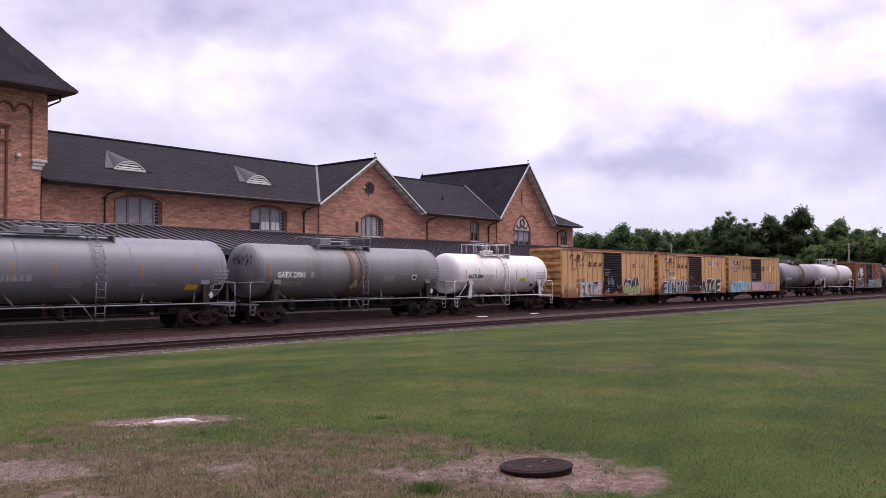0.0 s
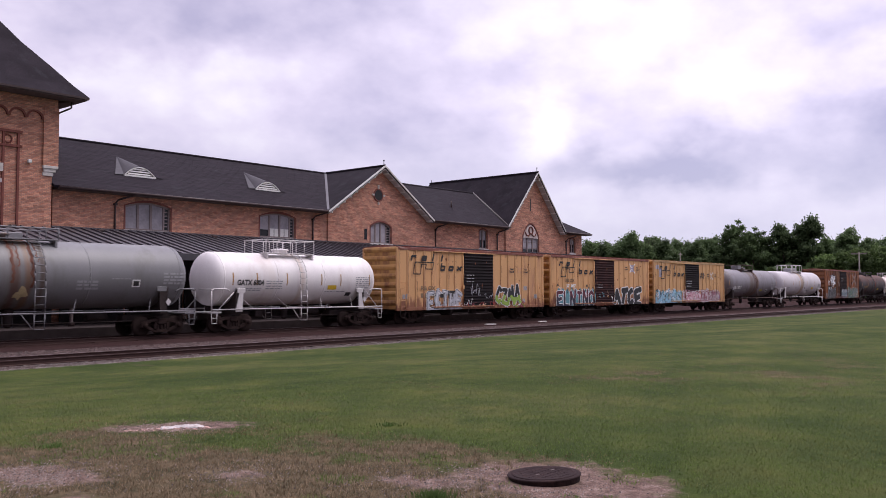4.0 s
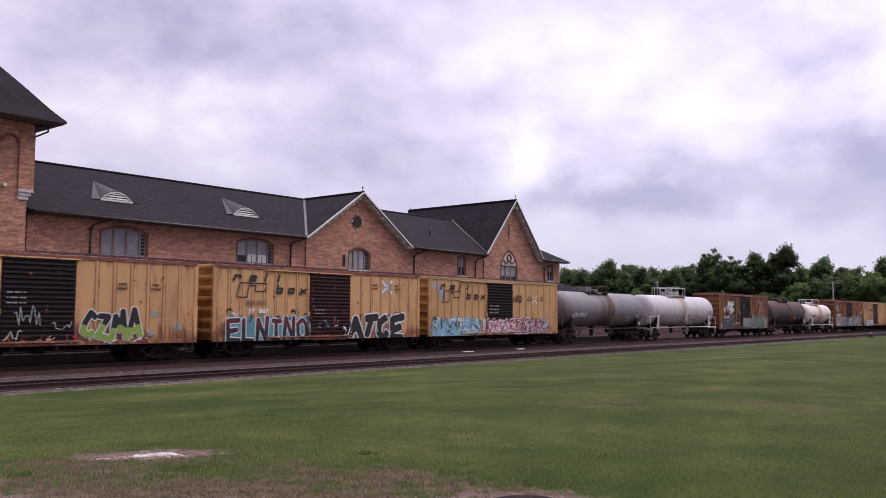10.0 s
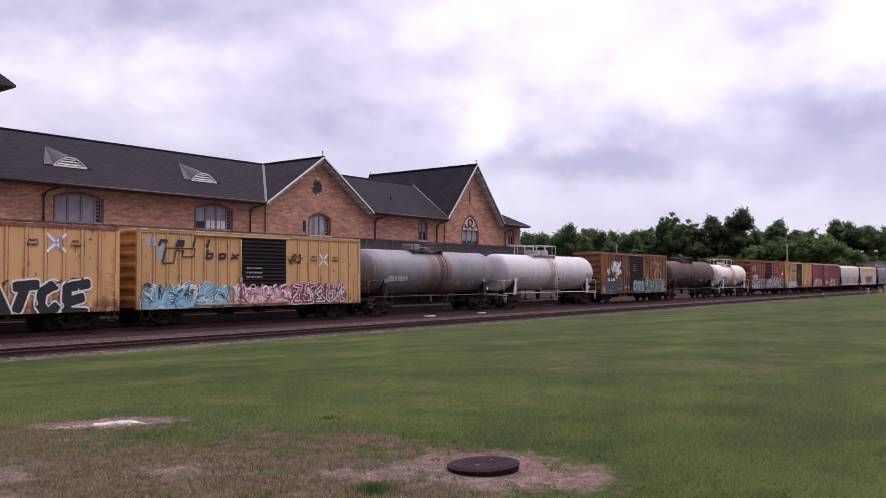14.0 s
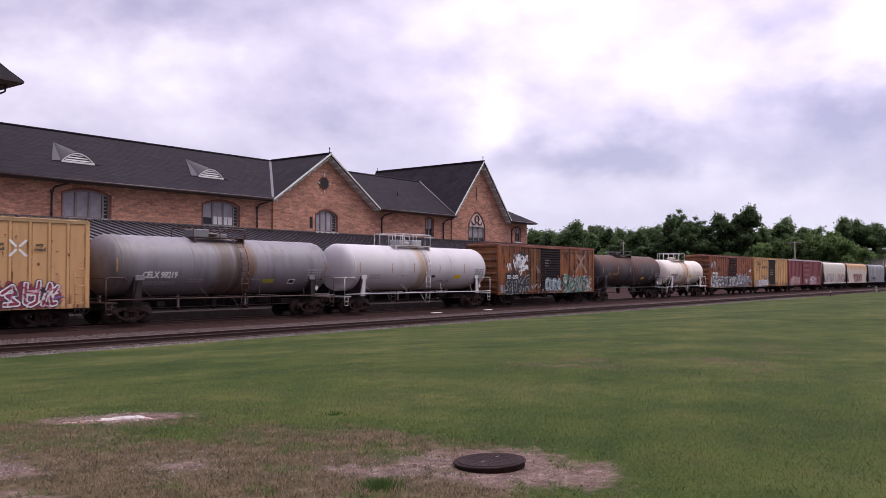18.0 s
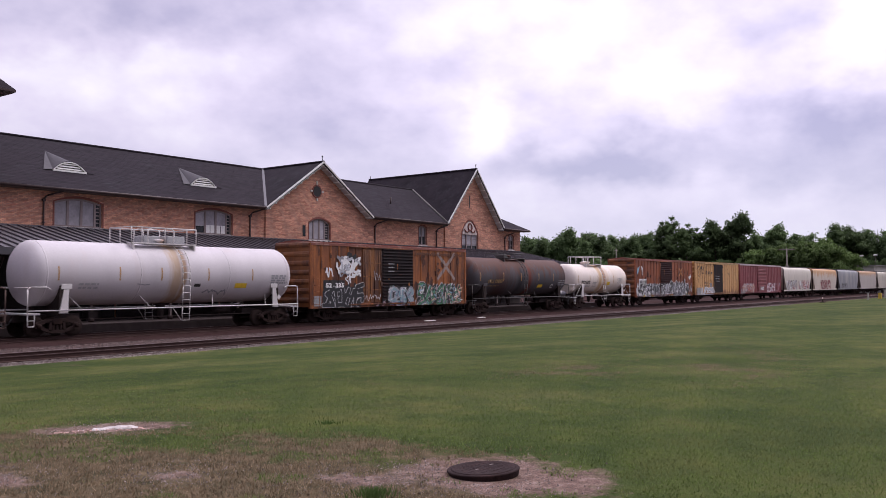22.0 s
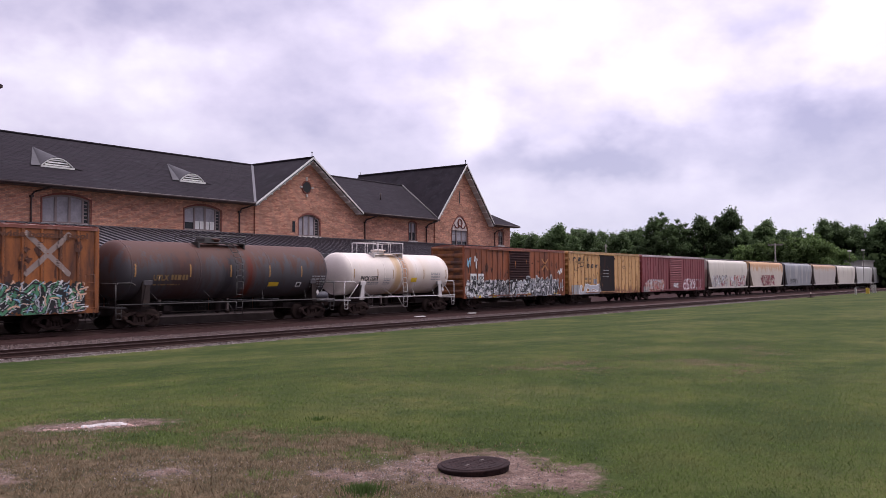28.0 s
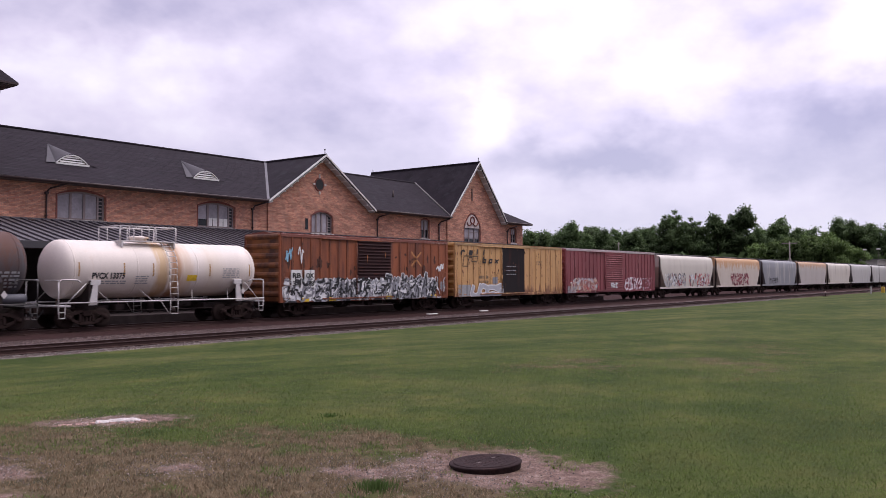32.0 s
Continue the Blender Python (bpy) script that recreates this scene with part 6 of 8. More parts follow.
def boxcar(label, centre, length, body, door_mat, roof_mat, end_mat, post_count=(8, 7), door=(-1.55, 1.65), ribs=True, group="boxcars in the train"):
    half = length / 2
    z0, z1, yw = .86, 4.80, 1.50
    car = thing("boxcar", label, "boxcar", group, at=pose(centre, TRAIN_Y, RAIL_Z))
    CARS.append((car, centre))
    shell = Shape().box(-half, half, -yw, yw, z0 + .12, z1 - .05)
    part("body", shell, body, car)
    sill = Shape().box(-half + .05, half - .05, -yw - .03, -yw + .01, z0, z0 + .2, c=.01).box(-half + .05, half - .05, yw - .01, yw + .03, z0, z0 + .2, c=.01)
    part("side_sill", sill, body, car)
    part("top_chord", Shape().box(-half, half, -yw - .045, -yw + .01, z1 - .16, z1 - .02, c=.012).box(-half, half, yw - .01, yw + .045, z1 - .16, z1 - .02, c=.012), roof_mat, car)
    post = Shape().prism([(-.085, -yw), (-.05, -yw - .046), (.05, -yw - .046), (.085, -yw)][::-1], z0 + .2, z1 - .16, plane="xy").mesh("side_post", body)
    xs = []
    na, nb = post_count
    for i in range(na):
        xs.append(-half + .12 + (door[0] - .12 + half - .12) * i / (na - .0) if i else -half + .09)
    for i in range(nb):
        xs.append(half - .12 - (half - .12 - door[1] - .12) * i / nb if i else half - .09)
    for x in xs:
        part("side_post", post, None, car, at=pose(x, 0, 0))
        part("side_post", post, None, car, at=pose(x, 0, 0, 0, 0, 180) if False else pose(-x, 0, 0, 0, 0, 180))
        # dark strip along the post's right edge, painted as its shade
        part("panel_lap", Shape().box(x + .088, x + .112, -yw - .004, -yw, z0 + .2, z1 - .16), POST_SHADE, car)
    # sliding door with pressed ribs
    d = part("door", Shape().box(door[0], door[1], -yw - .075, -yw - .03, z0 + .22, z1 - .2, c=.01), door_mat, car, "corrugated sliding door")
    if ribs:
        rib = Shape().prism([(-yw - .075, -.055), (-yw - .125, -.02), (-yw - .125, .02), (-yw - .075, .055)], door[0] + .06, door[1] - .06, plane="yz").mesh("door_rib", door_mat)
        for k in range(17):
            part("door_rib", rib, None, d, at=pose(0, 0, z0 + .42 + k * .205))
    part("door_track", Shape().box(door[0] - 3.1, door[1] + .2, -yw - .14, -yw - .03, z0 + .14, z0 + .22, c=.01), body, car)
    part("door_track", Shape().box(door[0] - 3.1, door[1] + .2, -yw - .12, -yw - .045, z1 - .2, z1 - .14, c=.01), body, car)
    part("lock_bar", Shape().rod([(door[0] - .1, -yw - .1, z0 + .3), (door[0] - .1, -yw - .1, z1 - .35)], .03, 6).box(door[0] - .2, door[0] - .02, -yw - .13, -yw - .07, 2.2, 2.45, c=.01), body, d)
    # roof: low peak with cross seams
    roof = Shape().prism([(-yw - .05, z1 - .05), (yw + .05, z1 - .05), (yw + .05, z1 + .0), (.0, z1 + .13), (-yw - .05, z1 + .0)], -half - .02, half + .02, plane="yz")
    r = part("roof", roof, roof_mat, car, "rust-stained metal roof")
    seam = Shape().prism([(-yw - .05, z1 + .005), (0, z1 + .135), (yw + .05, z1 + .005), (yw + .05, z1 + .045), (0, z1 + .175), (-yw - .05, z1 + .045)], -.035, .035, plane="yz").mesh("roof_seam", roof_mat)
    n = int(length / 1.1)
    for i in range(n + 1):
        part("roof_seam", seam, None, r, at=pose(-half + .06 + (length - .12) * i / n, 0, 0))
    # corrugated ends
    rib = Shape().prism([(0, -.17), (.07, -.10), (.10, 0), (.07, .10), (0, .17)], -yw + .1, yw - .1, plane="xz").mesh("end_rib", end_mat)
    for sx in (-1, 1):
        e = part("end_panel", Shape().box(sx * half, sx * (half + .025), -yw + .02, yw - .02, z0 + .1, z1 - .06), end_mat, car, "ribbed steel end")
        for k in range(7):
            part("end_rib", rib, None, e, at=pose(sx * (half + .02), 0, z0 + .5 + k * .55, 0, 0, 0 if sx > 0 else 180))
        part("corner_post", Shape().box(sx * (half - .06), sx * (half + .07), -yw - .03, -yw + .12, z0, z1 - .03, c=.02), body, car)
        part("corner_post", Shape().box(sx * (half - .06), sx * (half + .07), yw - .12, yw + .03, z0, z1 - .03, c=.02), body, car)
        lad = Shape()
        tall = 4.3 if sx < 0 else 2.3
        xl = sx * (half - .42)
        for dx in (-.23, .23):
            lad.rod([(xl + dx, -yw - .07, z0 + .1), (xl + dx, -yw - .07, 2.6)], .016, 5)
        for k in range(5):
            lad.rod([(xl - .23, -yw - .085, z0 + .25 + k * .38), (xl + .23, -yw - .085, z0 + .25 + k * .38)], .014, 5)
        part("side_ladder", lad, body, car)
        st = Shape().rod([(xl - .22, -yw - .05, z0 + .05), (xl - .2, -yw - .05, .42), (xl + .2, -yw - .05, .42), (xl + .22, -yw - .05, z0 + .05)], .022, 6)
        part("stirrup_step", st, UNDER, car)
    part("centre_sill", Shape().box(-half + .3, half - .3, -.25, .25, .62, z0 + .12, c=.02).box(-half + .1, half - .1, -yw + .05, yw - .05, z0 + .02, z0 + .12), UNDER, car)
    gear = Shape().tube((-1.6, .35, .62), (-.6, .35, .62), .2, 12).box(.3, .8, -.75, -.35, .5, .8, c=.03).rod([(-half + 3, -.5, .55), (half - 3, -.5, .55)], .025, 5)
    part("brake_gear", gear, UNDER, car)
    for x in (-half * .35, half * .35, -half * .12, half * .12):
        part("crossbearer", Shape().box(x - .06, x + .06, -yw + .03, yw - .03, .66, z0 + .03), UNDER, car)
    running_gear(car, half + .52, 2.35)

    def y_at(x, z):
        """The skin of a painted piece, laid over posts and panels alike."""
        return -yw - (.130 if door[0] - .06 < x < door[1] + .06 and z > z0 + .2 else .050)

    def side(x, z):
        if door[0] - .06 < x < door[1] + .06 and z > z0 + .2:
            return -yw - .128
        for p in xs:
            if abs(x - p) < .13:
                return -yw - .047
        return -yw - (.032 if z < z0 + .22 else .001)
    side.posts = xs
    SIDES[y_at] = side
    return car, y_at


def wordmark(car, y_at, x=-6.76, z=3.98, dark=BLACK):
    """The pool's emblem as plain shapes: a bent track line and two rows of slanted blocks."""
    s = Shape()
    loop = [(.18, -.83), (.38, -.08), (2.14, -.08), (2.02, -.50), (1.34, -.50), (1.43, -.20), (.97, -.20), (.84, -.83), (.18, -.83)]
    ribbon(s, [(x + a, z + b) for a, b in loop], .065, y_at, .009, 0)
    part("emblem", s, dark, car)
    w, h = .42, .23
    bowl = [(0, 0), (w - .06, 0), (w, h), (.08, h), (0, 0)]
    blocks = [(0, .06, [[(0, -.02), (.08, h), (w, h), (w, h - .07)]]), (1.02, .06, [[(.06, h), (w, h), (w - .06, 0), (0, 0), (.03, .13), (w - .05, .14)]]), (1.97, .06, [[(.05, -.02), (.12, h)], [(.15, h + .08), (.17, h + .14)]]),
              (2.84, .06, [[(.06, -.02), (.18, .36)]]), (2.82, -.54, [bowl, [(.04, .2), (.12, .42)]]), (3.65, -.54, [bowl]), (4.48, -.54, [[(0, 0), (w + .06, h)], [(.08, h), (w - .04, 0)]])]
    for bx, bz, lines in blocks:
        b = Shape()
        for pts in lines:
            ribbon(b, [(x + bx + px, z + bz + pz) for px, pz in pts], .13, y_at, .009, 0)
        part("emblem_block", b, dark, car)


def cross_mark(car, y_at, x, z, m, r=.42, w=.13):
    y_at = SIDES.get(y_at, y_at)
    s = Shape()
    for sx in (-1, 1):
        for sz in (-1, 1):
            ribbon(s, [(x + sx * .08, z + sz * .08), (x + sx * r, z + sz * r * .9)], w, y_at, .010, 0)
    part("cross_mark", s, m, car)


def mass_of_paint(car, x0, x1, z0, z1, y_at, colour, seed):
    s = Shape()
    mass(s, x0, x1, z0, z1, y_at, .0055, 0, random.Random(seed), ragged=.35)
    return tagged(part("paint_cloud", s, SPRAY[colour], car, "cloud of spray paint"), kind="stuff")


def slogan(car, y_at, xa, xb, z):
    """The four small words either side of the cross."""
    for words, x in ((("next", "load"), xa), (("any", "road"), xb)):
        for k, w in enumerate(words):
            sign(car, w, x + .06 * (1 - k), x + (.5 if len(w) > 3 else .42), z + .2 * (1 - k), .2, DARK_LETTER, y_at, "small_lettering")


def make_boxcars():
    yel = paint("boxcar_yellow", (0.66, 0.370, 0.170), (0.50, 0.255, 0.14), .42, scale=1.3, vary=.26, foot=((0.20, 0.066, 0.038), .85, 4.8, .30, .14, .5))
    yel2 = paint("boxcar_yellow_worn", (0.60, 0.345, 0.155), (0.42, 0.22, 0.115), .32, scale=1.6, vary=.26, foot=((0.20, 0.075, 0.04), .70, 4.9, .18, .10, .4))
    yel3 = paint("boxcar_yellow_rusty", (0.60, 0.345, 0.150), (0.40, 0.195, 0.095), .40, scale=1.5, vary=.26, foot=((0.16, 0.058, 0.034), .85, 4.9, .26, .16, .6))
    rust = paint("boxcar_rust_orange", (0.33, 0.105, 0.027), (0.052, 0.019, 0.014), .66, scale=1.3, vary=.35, wash=((-5.2, 3.4, (0.105, 0.034, 0.019), .65), (-1.6, 1.8, (0.040, 0.019, 0.015), .8)))
    rust2 = paint("boxcar_rust_brown", (0.29, 0.084, 0.034), (0.10, 0.032, 0.022), .6, scale=1.0, vary=.35)
    maroon = paint("boxcar_maroon", (0.245, 0.060, 0.070), (0.17, 0.038, 0.045), .5)
    black = paint("door_black", (0.022, 0.018, 0.020), (0.062, 0.026, 0.022), .38, rough=.8, spec=.15)
    brown = paint("door_brown", (0.042, 0.021, 0.022), (0.105, 0.036, 0.028), .42, rough=.8, spec=.15)
    roof_a = paint("roof_rusty", (0.22, 0.072, 0.052), (0.46, 0.34, 0.29), .38)
    roof_b = paint("roof_dusty_tan", (0.42, 0.28, 0.14), (0.24, 0.09, 0.06), .45)
    end_y = paint("end_yellow", (0.50, 0.265, 0.085), (0.22, 0.09, 0.04), .56)
    end_r = paint("end_orange", (0.23, 0.082, 0.026), (0.062, 0.023, 0.016), .62, scale=.8)

    bare = mat("bare_rust", (0.20, 0.075, 0.042), .9, vary=.4, scale=4)
    dark_rust = mat("old_dark_rust", (0.085, 0.036, 0.026), .9, vary=.4, scale=4)
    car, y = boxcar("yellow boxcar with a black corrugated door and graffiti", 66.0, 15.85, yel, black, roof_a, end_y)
    rust_patches(car, 7.9, y, 60, 1, bare, tall=(.04, .2), low=.7)
    post_rust(car, y, 18, 301, bare)
    rust_patches(car, 7.9, y, 14, 2, bare, tall=(.04, .14), low=.4)
    wordmark(car, y)
    sign(car, "RB OX", -5.83, -4.44, 2.14, .34, FAINT_LETTER, y)
    piece(car, "E1I4E", -5.3, -1.75, .8, 2.1, y, [("white", .33), ("black", .26), ("silver", .19)], seed=11, jitter=.11, glint="white")
    tangle(car, -5.1, -1.8, .88, 1.2, y, ("white", "silver"), 16, 12, .4, (.04, .09))
    patch(car, "painted_panel", -3.2, -2.5, 1.65, 2.1, DARK_LETTER, y, off=.028, nx=8)
    patch(car, "painted_panel", -4.0, -3.6, 1.65, 1.9, DARK_LETTER, y, off=.028, nx=8)
    piece(car, "CZMA", 1.9, 4.9, 1.08, 2.4, y, [("white", .37), ("black", .27)], seed=5, jitter=.11, low=("lime", .42))
    tangle(car, 1.7, 5.4, .88, 1.2, y, ("white", "lime", "maroon", "maroon"), 34, 15, .5, (.05, .10))
    text_bars(car, -5.8, -4.4, 1.64, 1, .3, FAINT_LETTER, y, 111)
    scrawl(car, -1.0, .1, 1.7, 2.7, y, "silver", 3, .03, 12)
    scrawl(car, .6, 1.5, 1.5, 1.95, y, "silver", 13, .035, 9)
    scrawl(car, -1.4, -.7, 1.1, 1.6, y, "white", 4, .03, 8)
    tangle(car, -1.6, 1.8, .9, 1.25, y, ("maroon", "silver", "peach", "red"), 26, 14, .4, (.03, .07))
    text_bars(car, -1.35, -.55, 3.1, 3, .06, FADED_WHITE, y, 5, gap=3.6)
    slogan(car, y, 3.61, 5.36, 3.37)
    cross_mark(car, y, 4.9, 3.55, mat("faded_pink", (0.60, 0.33, 0.22), .7), .2, .08)
    for x, z in ((-7.3, 1.6), (5.6, 2.1), (5.4, 1.2), (6.9, 1.5)):
        patch(car, "primer_patch", x - .2, x + .2, z, z + .3, FADED_WHITE, y, nx=5)

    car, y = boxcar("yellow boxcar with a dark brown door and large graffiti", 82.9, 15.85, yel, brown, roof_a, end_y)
    rust_patches(car, 7.9, y, 50, 3, bare, tall=(.04, .25), low=.6)
    post_rust(car, y, 30, 303, bare)
    rust_patches(car, 7.9, y, 20, 4, bare, tall=(.04, .2), low=.3)
    wordmark(car, y)
    piece(car, "ELNINO", -7.2, -1.6, .80, 2.16, y, [("white", .36), ("wine", .245)], cloud="teal", seed=21, jitter=.045, lean=.0, low=("ink", .5))
    tangle(car, -7.2, -1.6, 1.7, 2.45, y, ("white", "teal", "black"), 22, 26, .5, (.04, .09))
    sign(car, "RB OX", -5.9, -4.62, 2.76, .34, FAINT_LETTER, y)
    sign(car, "37  887", -5.81, -4.43, 2.33, .32, WHITE, y)
    piece(car, "ATCE", 1.5, 6.2, .84, 2.25, y, [("white", .62), ("black", .45)], seed=27, jitter=.15, lean=.12)
    tangle(car, 1.0, 1.9, .88, 1.7, y, ("white", "black", "black"), 14, 127, .5, (.05, .1))
    tangle(car, 1.6, 6.2, .86, 2.2, lambda px, pz: y(px, pz) - .016, ("white", "black", "black", "black"), 26, 128, .4, (.03, .08))
    patch(car, "painted_panel", 5.55, 6.15, 2.25, 2.42, DARK_LETTER, y, off=.02, nx=6)
    cross_mark(car, y, 4.85, 3.98, WHITE)
    patch(car, "blue_tag_ground", 4.6, 5.1, 3.68, 4.28, mat("faded_lilac", (0.40, 0.36, 0.48), .7), y, off=.006, nx=4)
    slogan(car, y, 3.5, 5.5, 3.82)
    text_bars(car, -1.2, -.4, 2.5, 2, .05, FADED_WHITE, y, 7, gap=4)
    text_bars(car, -1.3, 1.3, .98, 2, .09, mat("rust_red_smear", (0.30, 0.10, 0.06), .9), y, 8)
    tangle(car, -1.0, -.2, 1.5, 1.9, y, ("sky", "teal", "black"), 12, 31, .3, (.03, .05))
    tangle(car, .3, .8, 1.5, 2.0, y, ("orange", "peach"), 6, 32, .3, (.03, .05))

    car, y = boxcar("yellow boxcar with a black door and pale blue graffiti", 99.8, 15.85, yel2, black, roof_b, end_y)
    rust_patches(car, 7.9, y, 30, 5, bare, tall=(.04, .2), low=.5)
    post_rust(car, y, 24, 305, dark_rust)
    rust_patches(car, 7.9, y, 14, 6, bare, tall=(.04, .16), low=.3)
    wordmark(car, y)
    piece(car, "O4O1A", -7.75, -2.4, .84, 2.05, y, [("white", .48), ("black", .40), ("sky", .33)], cloud="teal", seed=41, jitter=.09, glint="white")
    tangle(car, -7.75, -2.4, .9, 2.0, lambda px, pz: y(px, pz) - .016, ("black", "sky", "white", "ink", "teal", "black"), 90, 47, .55, (.03, .09))
    sign(car, "34  861", -5.73, -4.33, 1.85, .34, WHITE, lambda px, pz: y(px, pz) - .03)
    tangle(car, -2.1, 2.0, .9, 1.95, y, ("pink", "white", "maroon", "pink", "white"), 70, 48, .6, (.06, .14))
    mass_of_paint(car, -2.1, 2.05, .88, 1.95, y, "pink", 42)
    tangle(car, -2.1, 2.0, .9, 1.9, lambda px, pz: y(px, pz) - .004, ("white", "maroon", "white", "black", "pink"), 60, 148, .5, (.03, .08))
    mass_of_paint(car, 2.05, 6.65, .88, 2.1, y, "maroon", 43)
    piece(car, "Z1645", 2.1, 6.6, .95, 2.15, y, [("ink", .33), ("white", .25), ("maroon", .12)], seed=44, jitter=.1)
    tangle(car, 2.1, 6.7, .88, 1.75, lambda px, pz: y(px, pz) - .016, ("white", "maroon", "violet", "ink", "pink", "white"), 60, 49, .5, (.03, .08))
    for q in ((-7.5, -6.95, 4.0, 4.4), (-6.95, -6.4, 3.3, 4.1)):
        patch(car, "faded_blue_panel", *q, mat("faded_blue_grey", (0.40, 0.38, 0.44), .7, vary=.3), y, nx=14, off=.005)
    tangle(car, 1.9, 3.1, 3.15, 3.65, y, ("black",), 16, 44, .45, (.05, .10))
    cross_mark(car, y, 4.7, 3.5, WHITE, .36, .11)
    slogan(car, y, 3.6, 5.4, 3.4)
    text_bars(car, -1.3, -.2, 2.9, 3, .08, FADED_WHITE, y, 9, gap=3)

    car, y = boxcar("rusty orange-brown boxcar with heavy graffiti", 149.55, 15.85, rust, black, roof_a, end_r)
    rust_patches(car, 7.9, y, 80, 7, dark_rust, tall=(.2, 1.1), low=.35, wide=(.04, .26), spare=(-3.6, 1.9))
    rust_patches(car, 7.9, y, 26, 8, mat("bright_orange_rust", (0.34, 0.125, 0.045), .9, vary=.4), tall=(.06, .5), low=.0)
    tangle(car, -5.7, -3.75, 2.75, 3.85, y, ("silver", "white", "silver", "white", "grey"), 46, 51, .75, (.08, .20))
    tangle(car, -4.9, -4.5, 2.3, 3.2, y, ("silver", "white"), 8, 151, .6, (.06, .12))
    piece(car, "1O43", -6.9, -3.48, .82, 2.3, y, [("white", .30), ("black", .255)], cloud="black", seed=52, jitter=.2, lean=.2)
    tangle(car, -6.9, -3.5, .86, 1.5, y, ("white", "black", "black"), 12, 57, .6, (.03, .07))
    patch(car, "black_number_panel", -6.9, -5.05, 2.0, 2.55, BLACK, y, off=.024, nx=20)
    sign(car, "52  335", -6.75, -5.15, 2.12, .36, WHITE, lambda px, pz: y(px, pz) - .02)
    mass_of_paint(car, -1.1, 1.75, .9, 2.25, y, "black", 53)
    piece(car, "O16", -1.0, 1.7, 1.0, 2.15, y, [("white", .34), ("navy", .28), ("silver", .18), ("teal", .08)], seed=53, jitter=.1, glint="white")
    tangle(car, -1.1, 1.7, .9, 2.1, lambda px, pz: y(px, pz) - .020, ("silver", "white", "black", "teal"), 34, 58, .4, (.03, .07))
    mass_of_paint(car, 2.0, 7.3, .88, 2.35, y, "black", 54)
    piece(car, "14635", 2.0, 7.2, .9, 2.35, y, [("white", .30), ("black", .24), ("green", .12)], seed=54, jitter=.14, lean=.2)
    tangle(car, 2.0, 7.3, .88, 2.25, lambda px, pz: y(px, pz) - .016, ("white", "black", "green", "black", "sky", "peach", "silver"), 150, 55, .55, (.03, .09))
    tangle(car, -2.2, 7.4, .88, 1.1, lambda px, pz: y(px, pz) - .006, ("violet", "pink", "silver", "black"), 40, 59, .5, (.03, .07))
    scrawl(car, -6.8, -6.1, 2.7, 3.3, y, "white", 56, .09)
    cross_mark(car, y, 5.5, 3.55, mat("faded_grey_cross", (0.30, 0.23, 0.21), .7), 1.0, .24)
    sign(car, "nationwide boxcar pool", 1.9, 7.4, 4.28, .36, mat("worn_black_slogan", (0.12, 0.05, 0.03), .8), y)
    mass_of_paint(car, -5.0, -4.0, 3.55, 4.35, y, "black", 153)
    # the sliding door's plug leaf beside the black one
    leaf = part("plug_door", Shape().box(-3.42, -1.62, -1.556, -1.49, 1.12, 4.52, c=.02), paint("plug_door_ochre", (0.27, 0.105, 0.032), (0.065, 0.024, 0.016), .68, scale=1.2, vary=.35), car, "rusty ochre plug door")
    for px in (-3.2, -2.72, -2.3, -1.86):
        part("lock_rod", Shape().tube((px, -1.58, 1.2), (px, -1.58, 4.45), .022, 6), MATS["plug_door_ochre"], leaf)
    for pz in (1.9, 2.75, 3.6):
        part("hinge_bar", Shape().box(-3.36, -1.68, -1.578, -1.552, pz, pz + .09, c=.008), MATS["plug_door_ochre"], leaf)
    scrawl(car, -3.3, -1.8, 1.2, 1.7, lambda px, pz: -1.60, "white", 157, .03, 14)
    scrawl(car, -2.4, -1.75, 2.5, 3.2, lambda px, pz: -1.60, "silver", 158, .03, 6)
    patch(car, "primer_patch", -7.7, -7.1, 1.0, 1.6, FADED_WHITE, y, nx=6)
    text_bars(car, -1.0, -.4, 3.6, 3, .06, FADED_WHITE, y, 10, gap=4)
    text_bars(car, 6.3, 7.0, 1.75, 3, .12, FADED_WHITE, y, 11)

    car, y = boxcar("brown-orange boxcar with a wall of black and white graffiti", 195.5, 15.85, rust2, brown, roof_a, end_r)
    rust_patches(car, 7.9, y, 46, 9, dark_rust, tall=(.2, 1.0), low=.1, wide=(.03, .2), spare=(-1.7, 1.8))
    rust_patches(car, 7.9, y, 10, 10, MATS["bright_orange_rust"], tall=(.2, .7), low=.0)
    mass_of_paint(car, -7.85, 6.5, .87, 2.3, y, "white", 60)
    over = lambda px, pz: y(px, pz) - .004
    tangle(car, -7.8, 6.4, .88, 2.15, over, ("black", "grey", "black", "grey", "silver", "black", "white"), 400, 67, .62, (.06, .17))
    piece(car, "E142N", -5.4, -1.4, .84, 2.25, y, [("white", .34), ("grey", .26), ("black", .10)], seed=61, jitter=.12, lean=.25)
    piece(car, "Z4521A3", .9, 6.3, .84, 2.45, y, [("white", .36), ("grey", .27), ("black", .10)], seed=62, jitter=.12, lean=.25)
    for k in range(7):
        patch(car, "white_stroke", -1.3 + .05 * (k % 2), 1.2 - .2 * (k % 3), .98 + .17 * k, 1.06 + .17 * k, SPRAY["white" if k % 2 else "silver"], y, off=.03, nx=20)
